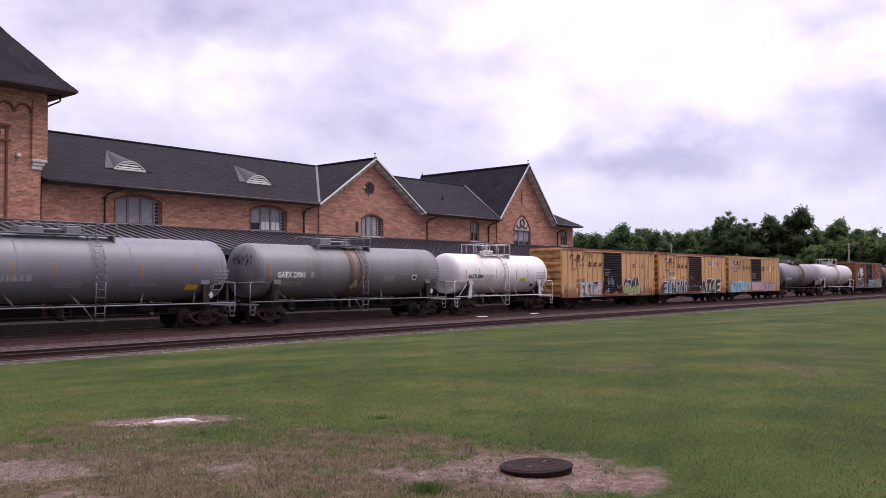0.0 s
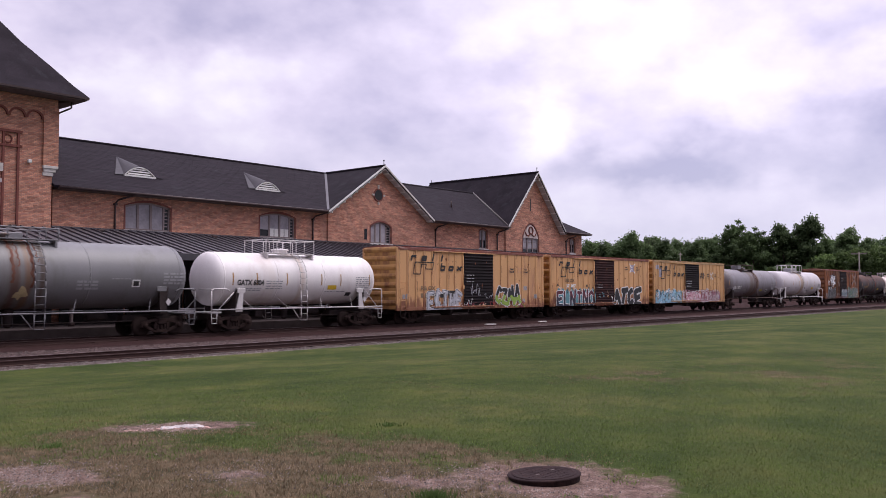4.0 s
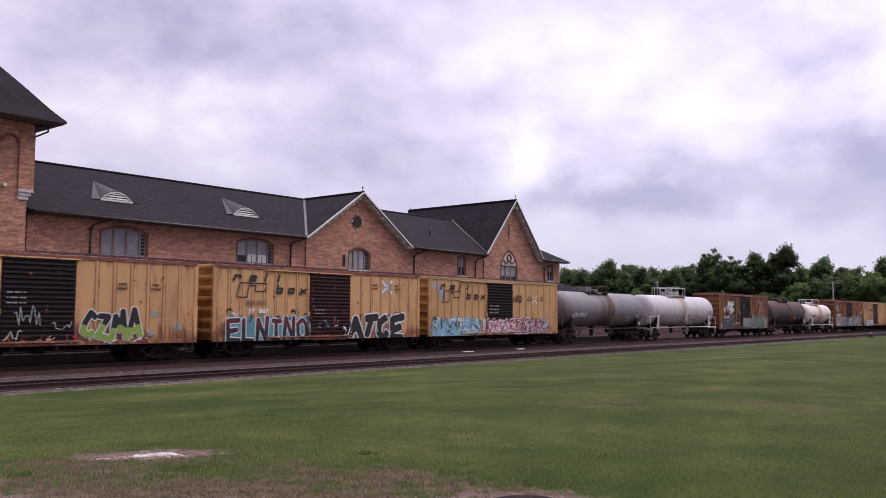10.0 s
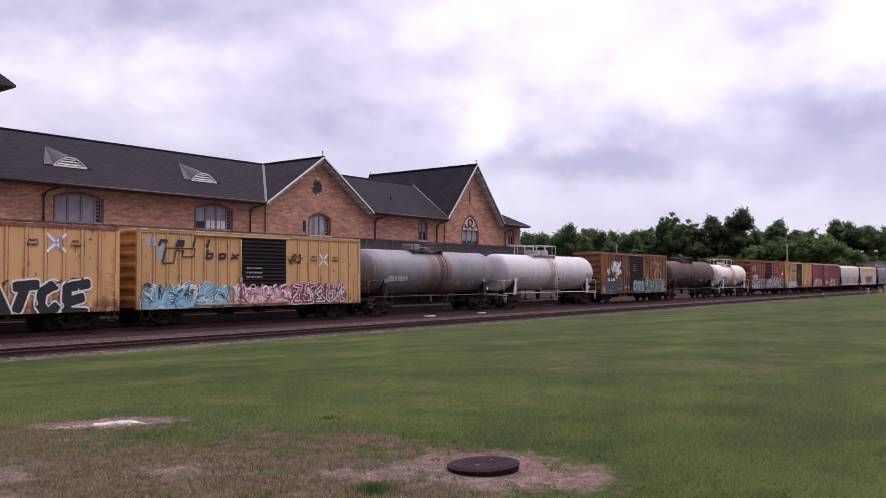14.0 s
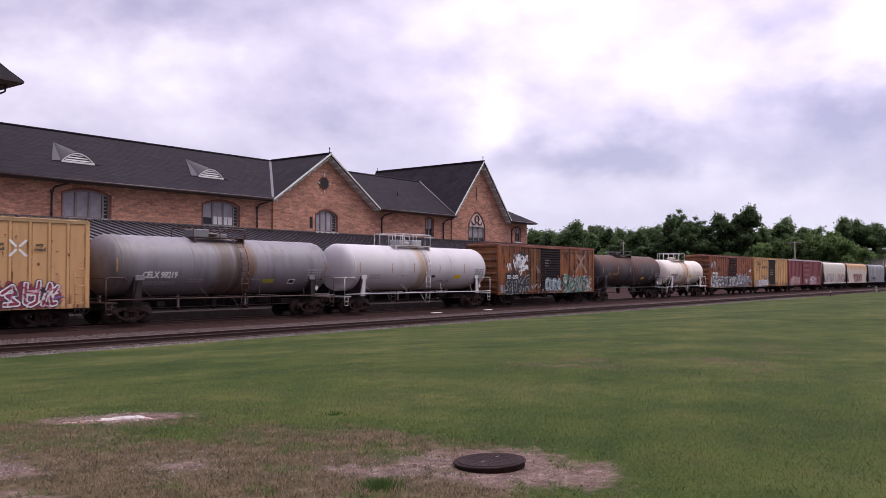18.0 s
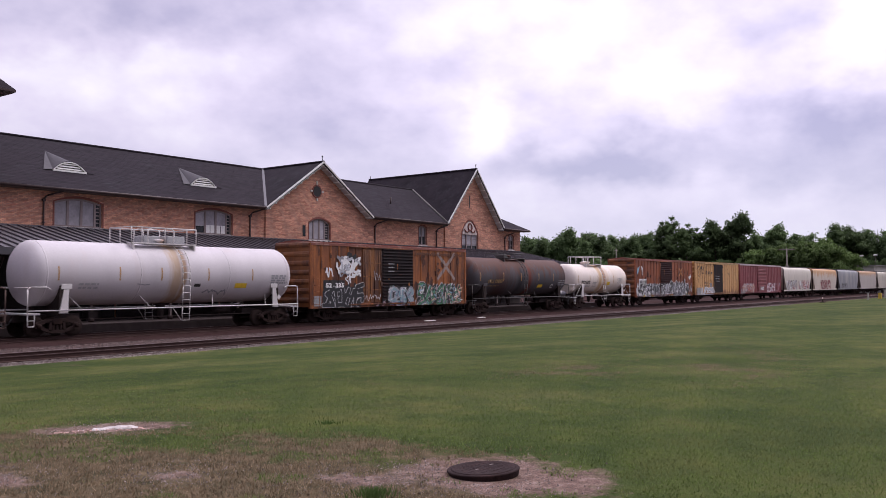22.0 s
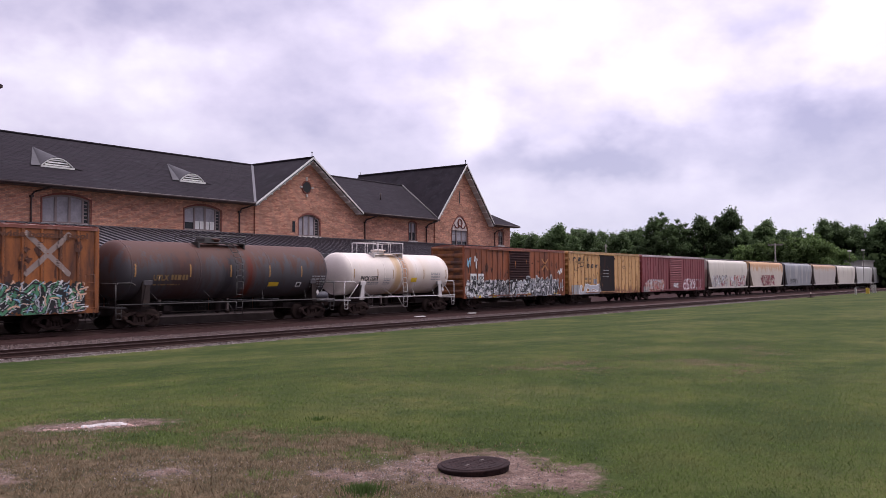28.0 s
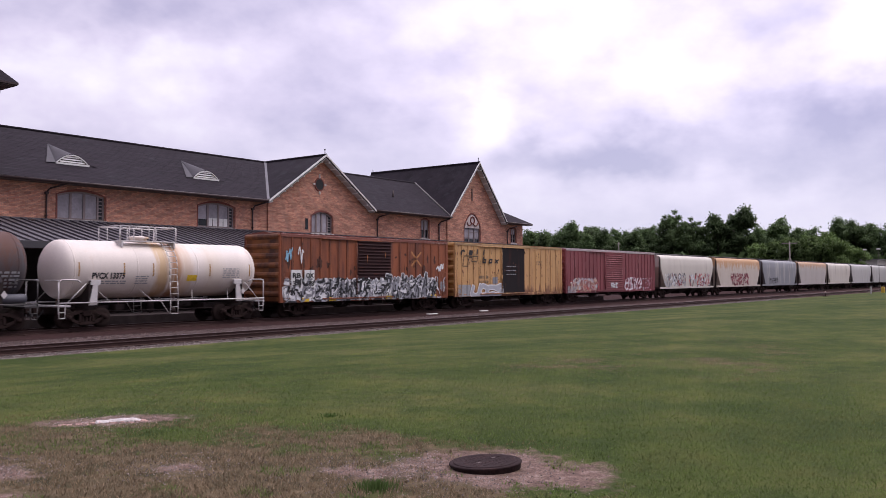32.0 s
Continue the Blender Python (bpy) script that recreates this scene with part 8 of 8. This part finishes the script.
    car, y = tank_car("short cream-white tank car with orange rust bands", 174.0, 186.85, 1.38, 2.72, .56, cream, WHITE_RAIL, ladder=.02, deck=(-2.6, .55), tall_rail=.72, boxes=(), seams=(-1.9, 1.6),
                      strips=(-4.95, -2.65, -1.05, 2.35, 5.0))
    sign(car, "PVCX 13375", -4.3, -2.6, 2.28, .38, DARK_LETTER, y)
    text_bars(car, -4.4, -2.5, 2.12, 2, .06, MATS["grey_print"], y, 42)
    patch(car, "yellow_label", .95, 1.55, 2.15, 2.45, YELLOW_LABEL, y)
    text_bars(car, 3.2, 4.3, 2.75, 5, .05, MATS["grey_print"], y, 43, gap=2.2)
    text_bars(car, -2.0, -1.3, 2.35, 4, .05, MATS["grey_print"], y, 44, gap=2.2)


# ---- covered hoppers ----
def hopper(label, start, end, body, lower, top_mat, marks=()):
    centre, half = (start + end) / 2, (end - start) / 2 - .45
    car = thing("hopper_car", label, "hopper car", "covered hoppers in the train", at=pose(centre, TRAIN_Y, RAIL_Z))
    CARS.append((car, centre))
    sec = [(0, 4.72), (1.0, 4.67), (1.42, 4.50), (1.55, 4.2), (1.58, 3.4), (1.58, 2.9), (1.58, 2.4), (1.58, 2.0), (1.58, 1.6), (1.57, 1.15)]
    s = Shape()
    rows = []
    for y, z in sec:
        slope = .30 + 1.35 * max(0, min(1, (3.4 - z) / 2.25)) ** 1.3
        rows.append((y, z, half - slope))
    n = len(sec)
    v = [(sx * L, sy * y, z) for sy in (-1, 1) for y, z, L in rows for sx in (-1, 1)]
    f = []
    for side in (0, 1):
        o = side * 2 * n
        for i in range(n - 1):
            q = (o + 2 * i, o + 2 * i + 1, o + 2 * i + 3, o + 2 * i + 2)
            f.append(q if side else q[::-1])
    s.add(v, f, 0, True)
    ends = []
    for e in (0, 1):
        for i in range(n - 1):
            q = (2 * i + e, 2 * n + 2 * i + e, 2 * n + 2 * i + 2 + e, 2 * i + 2 + e)
            ends.append(q if not e else q[::-1])
    s.add(v, ends)
    part("body", s, body, car)

    def y_at(x, z):
        for (ya, za), (yb, zb) in zip(sec, sec[1:]):
            if zb <= z <= za:
                return -(ya + (yb - ya) * (za - z) / (za - zb)) - .004
        return -1.55
    part("side_sill", Shape().box(-half + .1, half - .1, -1.58, -1.46, 1.0, 1.2, c=.01).box(-half + .1, half - .1, 1.46, 1.58, 1.0, 1.2, c=.01), body, car)
    for k in range(3):
        x = (k - 1) * (half * .42)
        w = half * .2
        part("chute", Shape().add([(x - w, -1.45, 1.15), (x + w, -1.45, 1.15), (x + w, 1.45, 1.15), (x - w, 1.45, 1.15), (x - .35, -.4, .38), (x + .35, -.4, .38), (x + .35, .4, .38), (x - .35, .4, .38)],
                                  [(0, 1, 5, 4), (1, 2, 6, 5), (2, 3, 7, 6), (3, 0, 4, 7), (4, 5, 6, 7)]), lower, car)
    for sx in (-1, 1):
        part("end_frame", Shape().box(sx * (half - .1), sx * half, -1.5, 1.5, 1.0, 1.12).rod([(sx * (half - .08), -1.46, 1.1), (sx * (half - .3), -1.46, 4.4)], .05, 6).rod([(sx * (half - .08), 1.46, 1.1), (sx * (half - .3), 1.46, 4.4)], .05, 6)
             .rod([(sx * (half - .5), -1.46, 1.1), (sx * (half - .55), -1.46, 4.3)], .035, 5), lower, car)
        part("end_ladder", Shape().rod([(sx * (half - .04), -1.4, 1.1), (sx * (half - .25), -1.4, 4.6)], .022, 5).rod([(sx * (half - .04), -.95, 1.1), (sx * (half - .25), -.95, 4.6)], .022, 5), lower, car)
        part("stub_sill", Shape().box(sx * (half - 3.4), sx * half, -.24, .24, .66, 1.02), lower, car)
    part("running_board", Shape().box(-half + .2, half - .2, -.95, -.55, 4.78, 4.83).box(-half + .2, half - .2, .55, .95, 4.78, 4.83), top_mat, car)
    part("hatch_cover", Shape().box(-half + .8, half - .8, -.28, .28, 4.7, 4.84, c=.03), top_mat, car)
    for i in range(9):
        x = -half + .5 + (2 * half - 1) * i / 8
        part("board_bracket", Shape().box(x - .03, x + .03, -1.0, 1.0, 4.68, 4.78), top_mat, car)
    running_gear(car, half + .45, 2.3)
    for kind, args in marks:
        if kind == "g":
            tangle(car, *args[:4], y_at, args[4], args[5], args[6], .6, (.08, .2))
        elif kind == "p":
            s = Shape()
            mass(s, *args[:4], y_at, .012, 0, random.Random(args[5]), step=.25, ragged=.7)
            part("rust_wash", s, args[4], car, "ragged ochre rust wash")
    return car


def make_hoppers():
    def skin(name, base, stain, amount, foot=None):
        return mat(name, base, .6, vary=.12, scale=.8, fine=12, stain=stain, stain_amount=amount, stain_scale=.9, streak=True, foot=foot)
    white = skin("hopper_white", (0.60, 0.555, 0.50), (0.36, 0.31, 0.28), .34)
    tan = skin("hopper_tan", (0.58, 0.51, 0.45), (0.42, 0.30, 0.21), .35, foot=((0.46, 0.23, 0.085), -5, 4.5, 0, .34, 1.7))
    grey = skin("hopper_grey", (0.235, 0.24, 0.265), (0.44, 0.42, 0.42), .42)
    beige = skin("hopper_beige", (0.47, 0.43, 0.41), (0.40, 0.32, 0.26), .35, foot=((0.42, 0.235, 0.12), -5, 4.4, 0, .30, 1.2))
    light = skin("hopper_light_grey", (0.50, 0.49, 0.48), (0.34, 0.33, 0.33), .38)
    board = mat("hopper_roof_grating", (0.16, 0.15, 0.16), .7, vary=.3)
    ochre = mat("ochre_rust_wash", (0.62, 0.36, 0.13), .8, vary=.4, scale=1.5)
    hopper("white covered hopper with dark graffiti along its foot", 241.1, 258.6, white, UNDER, board, [("g", (-7.0, -1.0, 1.2, 2.55, ("grey", "black", "silver", "grey", "white", "maroon"), 110, 101)), ("g", (.2, 6.8, 1.2, 2.55, ("maroon", "black", "silver", "red", "white"), 110, 102))])
    hopper("tan covered hopper with rust-stained top and dark red graffiti", 258.6, 277.4, tan, UNDER, board, [("g", (-3.6, 3.6, 1.2, 2.6, ("maroon", "maroon", "maroon", "wine"), 130, 103))])
    hopper("dark blue-grey covered hopper streaked with pale dust", 277.4, 296.4, grey, UNDER, board, [("g", (-6.2, -1.5, 1.2, 2.0, ("black", "grey", "black"), 50, 104))])
    hopper("beige covered hopper stained with rust", 296.4, 315.8, beige, UNDER, board)
    hopper("plain dusty white covered hopper", 315.8, 334.8, white, UNDER, board)
    hopper("pale grey covered hopper", 334.8, 354.9, light, UNDER, board)
    hopper("light grey covered hopper", 354.9, 373.5, light, UNDER, board)
    hopper("light grey covered hopper", 373.5, 392.0, light, UNDER, board)


make_boxcars()
make_tank_cars()
make_hoppers()


# ---- trees and the far distance ----
def tree_meshes(height, spread, seed, leaves, size, base=.22, open_top=False):
    """A forked trunk with rising limbs, each carrying clumps of small leaves of uneven size."""
    r = np.random.default_rng(seed)
    trunk = Shape()
    lean = r.normal(0, .035 * height, 2)
    line = [Vector((lean[0] * t * t, lean[1] * t * t, height * .86 * t - .4)) for t in (0, .25, .5, .75, 1)]
    for i, (p, q) in enumerate(zip(line, line[1:])):
        trunk.tube(p, q, height * (.019 - .0042 * i), 8, r2=height * (.0148 - .0042 * i))
    clumps = []
    n = 17
    for i in range(n):
        t = base + (.97 - base) * (i + .7 * r.random()) / n
        k = t * 4
        p = line[min(int(k), 3)].lerp(line[min(int(k), 3) + 1], k - min(int(k), 3))
        a, rise = i * 2.4 + r.normal(0, .5), radians(r.uniform(18, 42) + 34 * t)
        reach = spread * max(.22, 1 - abs((t - .5) / .62) ** 1.8) * r.uniform(.55, 1.15)
        way = Vector((math.cos(a) * math.cos(rise), math.sin(a) * math.cos(rise), math.sin(rise)))
        tip = p + way * reach
        trunk.tube(p, tip, height * .0065 * (1.2 - t), 5, r2=height * .0015)
        for m in range(5):
            at = p.lerp(tip, .45 + .62 * m / 4) + Vector(r.normal(0, .10 * spread, 3))
            clumps.append((at, spread * r.uniform(.10, .23) * (.8 if open_top and t > .6 else 1)))
    clumps += [(line[-1] + Vector(r.normal(0, .11 * spread, 3)), spread * r.uniform(.10, .2)) for _ in range(5)]
    crest = height / max(c.z + rad * .8 for c, rad in clumps)
    clumps = [(Vector((c.x, c.y, c.z * crest)), rad) for c, rad in clumps]
    v, f, nor = [], [], []
    weights = np.array([b[1] ** 2.2 for b in clumps])
    mid = np.array((lean[0] * .3, lean[1] * .3, height * .5))
    for k in r.choice(len(clumps), leaves, p=weights / weights.sum()):
        c, rad = clumps[k]
        d = r.normal(0, 1, 3)
        d /= np.linalg.norm(d)
        p = np.array(c) + d * rad * (r.random() ** .45) * (1 + .34 * r.normal()) * np.array((1, 1, .75))
        a, b = r.normal(0, 1, 3), r.normal(0, 1, 3)
        a /= np.linalg.norm(a)
        b -= a * a.dot(b)
        b /= np.linalg.norm(b)
        sz = size * r.uniform(.55, 1.35)
        i = len(v)
        v += [tuple(p - a * sz), tuple(p + b * sz * .6), tuple(p + a * sz), tuple(p - b * sz * .6)]
        out = p - mid
        q = d * .75 + out / np.linalg.norm(out) * .35 + np.array((0, 0, .45)) + r.normal(0, .2, 3)
        f.append((i, i + 1, i + 2, i + 3) if np.cross(a, b).dot(q) < 0 else (i + 3, i + 2, i + 1, i))
        nor += [tuple(q / np.linalg.norm(q))] * 4
    return trunk.mesh("trunk", BARK), (v, f, nor)


def make_trees():
    kinds = []
    for h, s, seed, n, m in ((20, 7.4, 1, 14000, LEAF), (22, 7.8, 2, 15000, LEAF), (17, 8.2, 3, 14000, LEAF), (14, 7.4, 4, 14000, LEAF_BRIGHT), (24, 7.6, 5, 13000, LEAF)):
        t, (v, f, nor) = tree_meshes(h, s, seed, n, .30, base=.12 if h < 18 else .2, open_top=h > 23)
        crown = Shape().add(v, f, 0, True).mesh("crown", m)
        crown.normals_split_custom_set_from_vertices(nor)
        kinds.append((h, t, crown))

    def tree(kind, x, y, height, turn, label):
        h, t, c = kinds[kind]
        k = height / h
        ob = thing("tree", label, "tree", "trees beyond the tracks", at=pose(x, y, -1.0, 0, 0, turn))
        ob.scale = (k, k, k)
        part("trunk", t, None, ob)
        part("crown", c, None, ob)

    def put(az, dist, el, kind, label="tall dark green broadleaf tree"):
        x, y = dist * math.sin(radians(az)), dist * math.cos(radians(az))
        tree(kind, x, y, math.tan(radians(el + (rng.random() - .55) * .5)) * dist + 2.6, rng.random() * 360, label)
    # the nearer trees by bearing, distance and height angle
    for az, dist, el, kind in ((62.2, 255, 3.75, 2), (60.3, 260, 3.1, 2), (64.0, 300, 3.1, 0), (65.1, 290, 3.2, 2), (66.6, 300, 3.1, 0), (67.7, 235, 4.0, 4), (68.3, 236, 4.45, 4),
                               (69.3, 234, 4.0, 4), (69.9, 236, 3.5, 4), (71.0, 236, 4.3, 1), (72.4, 238, 4.4, 1), (71.7, 250, 3.4, 0), (73.4, 240, 3.2, 0), (74.5, 232, 3.75, 1), (75.6, 236, 3.1, 0), (76.6, 240, 3.2, 2), (77.0, 225, 2.7, 3),
                               (78.0, 238, 3.6, 1), (78.8, 240, 3.7, 1), (79.6, 242, 3.4, 0), (80.7, 235, 3.1, 0), (81.6, 232, 3.3, 2), (82.6, 240, 3.0, 0), (83.6, 240, 3.2, 1), (84.8, 240, 3.0, 0), (63.1, 320, 3.2, 0), (61.2, 330, 3.2, 2), (59.0, 300, 3.2, 2), (59.6, 310, 3.15, 0), (61.7, 300, 3.2, 2), (63.6, 310, 3.2, 2), (64.6, 310, 3.1, 0), (65.8, 305, 3.1, 2), (67.0, 300, 3.2, 2), (58.2, 320, 3.2, 2), (57.4, 310, 3.2, 0), (60.7, 320, 3.25, 2), (66.3, 310, 3.15, 0), (62.9, 290, 3.3, 2)):
        put(az, dist, el, kind)
    for az, dist, el in ((75.0, 205, 2.3), (76.2, 200, 2.5), (77.4, 204, 2.2), (73.6, 210, 2.0), (78.5, 215, 1.9)):
        put(az, dist, el, 3, "bright green young broadleaf tree")
    # undergrowth in front of and between the trunks
    s = Shape()
    r = np.random.default_rng(12)
    v, f = [], []
    for _ in range(40000):
        az = radians(r.uniform(57.5, 87))
        d = r.uniform(228, 300)
        top = (7.5 + 3.2 * noise.noise((math.degrees(az) * .55, 3.1, d * .02)) + 1.6 * noise.noise((math.degrees(az) * 2.1, 7.7, 0))) * d / 240
        p = np.array((d * math.sin(az), d * math.cos(az), -1 + top * r.random() ** .55))
        a, b = r.normal(0, 1, 3), r.normal(0, 1, 3)
        a /= np.linalg.norm(a)
        b -= a * a.dot(b)
        b /= np.linalg.norm(b)
        sz = r.uniform(.5, 1.2)
        i = len(v)
        v += [tuple(p - a * sz), tuple(p + b * sz * .7), tuple(p + a * sz), tuple(p - b * sz * .7)]
        f.append((i, i + 1, i + 2, i + 3))
    s.add(v, f)
    tagged(part("undergrowth", s, LEAF), "dense dark green undergrowth below the trees", "bushes", kind="stuff")
    # woods that close the view further off
    s = Shape()
    v, f = [], []
    for _ in range(34000):
        az = radians(r.uniform(50, 96))
        d = r.uniform(400, 480)
        top = 21 + 4.5 * noise.noise((math.degrees(az) * .5, 1.1, 0)) + 3 * noise.noise((math.degrees(az) * 1.7, 4.1, 0))
        p = np.array((d * math.sin(az), d * math.cos(az), -1 + top * r.random() ** .6))
        a, b = r.normal(0, 1, 3), r.normal(0, 1, 3)
        a /= np.linalg.norm(a)
        b -= a * a.dot(b)
        b /= np.linalg.norm(b)
        sz = r.uniform(1.0, 2.2)
        i = len(v)
        v += [tuple(p - a * sz), tuple(p + b * sz * .8), tuple(p + a * sz), tuple(p - b * sz * .8)]
        f.append((i, i + 1, i + 2, i + 3))
    tagged(part("far_woods", s.add(v, f), LEAF), "distant dark green woods", "woods", kind="stuff")


def make_far_things():
    wood = mat("weathered_pole_wood", (0.26, 0.23, 0.21), .9, vary=.3)
    d, az = 172, 75.2
    x, y = d * math.sin(radians(az)), d * math.cos(radians(az))
    p = thing("utility_pole", "weathered wooden utility pole with a crossarm", "utility pole", at=pose(x, y, -1.0, 0, 0, 105))
    part("pole", Shape().tube((0, 0, -.3), (0, 0, 9.2), .17, 10, r2=.11), wood, p)
    part("crossarm", Shape().box(-1.3, 1.3, -.07, .07, 8.75, 8.95), wood, p)
    for k in (-1.15, -.6, .6, 1.15):
        part("insulator", Shape().lathe([(8.95, .04), (9.05, .06), (9.15, .03)], 8, axis="z", cx=k, cy=0), IRON, p)
    part("meter_box", Shape().box(-.25, .25, -.42, -.16, 2.6, 6.0, c=.03), CONCRETE, p)
    for x, y, z in ((196.6, 36.9, 7.26), (197.0, 34.35, 7.33)):
        yl = thing("yard_lamp", "white yard floodlight on a thin dark post by the shed", "yard lamp", "yard lamps by the shed", at=pose(x, y, -1.0))
        part("post", Shape().tube((0, 0, -.2), (0, 0, z + .9), .04, 8), IRON, yl)
        part("lamp_head", Shape().box(-.42, .1, -.34, .34, z + .85, z + 1.15, c=.06), WHITE_TRIM, yl, "white lamp head")
    p2 = thing("utility_pole", "thin far wooden utility pole before the woods", "utility pole", at=pose(181.0, 85.15, -1.0))
    part("pole", Shape().tube((0, 0, -.3), (0, 0, 10.7), .15, 8, r2=.1), wood, p2)
    part("crossarm", Shape().box(-1.0, 1.0, -.06, .06, 10.2, 10.36), wood, p2)
    d, az = 225, 79.95
    x, y = d * math.sin(radians(az)), d * math.cos(radians(az))
    h = thing("shed", "low grey concrete-block shed with a flat roof", "shed", at=pose(x, y, -1.0, 0, 0, -10))
    part("wall", Shape().box(-4.5, 2.5, -2, 2, 0, 6.4), CONCRETE, h)
    part("roof", Shape().box(-4.8, 2.8, -2.3, 2.3, 6.4, 6.65), mat("flat_roof", (0.2, 0.19, 0.19), .9), h)
    part("door", Shape().box(-1, .1, -2.06, -2, 0, 2.1), IRON, h)
    d, az = 235, 80.25
    x, y = d * math.sin(radians(az)), d * math.cos(radians(az))
    m = thing("antenna_mast", "thin grey steel lattice antenna mast", "mast", at=pose(x, y, -1.0))
    steel = mat("galvanised_steel", (0.38, 0.38, 0.40), .5, .5)
    for a in range(3):
        part("leg", Shape().tube((.35 * math.cos(a * 2.09), .35 * math.sin(a * 2.09), 0), (.2 * math.cos(a * 2.09), .2 * math.sin(a * 2.09), 14.6), .06, 6), steel, m)
    for k in range(14):
        part("lattice_bar", Shape().rod([(.34 * math.cos(0), 0, k), (.33 * math.cos(2.09), .33 * math.sin(2.09), k + .9)], .035, 5), steel, m)
    part("aerial", Shape().rod([(-.9, 0, 14.4), (.9, 0, 14.4)], .05, 5).rod([(0, 0, 14.4), (0, 0, 15.6)], .04, 5), steel, m)
    # crossing gear by the rails far down the line
    cream = mat("signal_yellow", (0.62, 0.42, 0.06), .6, vary=.2)
    for x, y in ((112.4, 25.6),):
        sw = thing("switch_stand", "low switch stand with a red target beside the track", "switch stand", at=pose(x, y, -.86))
        part("base", Shape().box(-.5, .5, -.3, .3, 0, .14, c=.02), UNDER, sw)
        part("mast", Shape().tube((0, 0, .1), (0, 0, .62), .05, 8), UNDER, sw)
        part("target", Shape().box(-.2, .2, -.02, .02, .5, .72, c=.01), mat("pale_target", (0.6, 0.48, 0.45), .6), sw)
    d, az = 150, 81.15
    for dx, w, hgt, mm, nm, lab in ((0, .22, 1.1, cream, "relay_box", "yellow trackside relay box"), (-9, .12, 1.2, CONCRETE, "marker_post", "short pale marker post"), (4.0, .12, 1.5, CONCRETE, "marker_post", "short pale marker post"), (6.4, .12, 1.5, CONCRETE, "marker_post", "short pale marker post")):
        ob = Shape().box(-w, w, -w, w, 0, hgt, c=.04)
        tagged(part(nm, ob, mm, at=pose(141.5 + dx, 24.2, -1.0)), lab, nm.replace("_", " "))


make_trees()
make_far_things()
make_ties()


def motions():
    for car, x in CARS:
        walk(car, [(t, pose(x - s, TRAIN_Y, RAIL_Z)) for t, s in ROLLED])
    ts, ss = [t for t, s in ROLLED], [s for t, s in ROLLED]
    spin = [k * 4 / FPS for k in range(240)] + [32.0]
    turns = [(t, -math.degrees(float(np.interp(t, ts, ss)) / WHEEL_R)) for t in spin]
    for w, dx in WHEELSETS:
        walk(w, [(t, pose(dx, 0, WHEEL_R, 0, a, 0)) for t, a in turns])


motions()
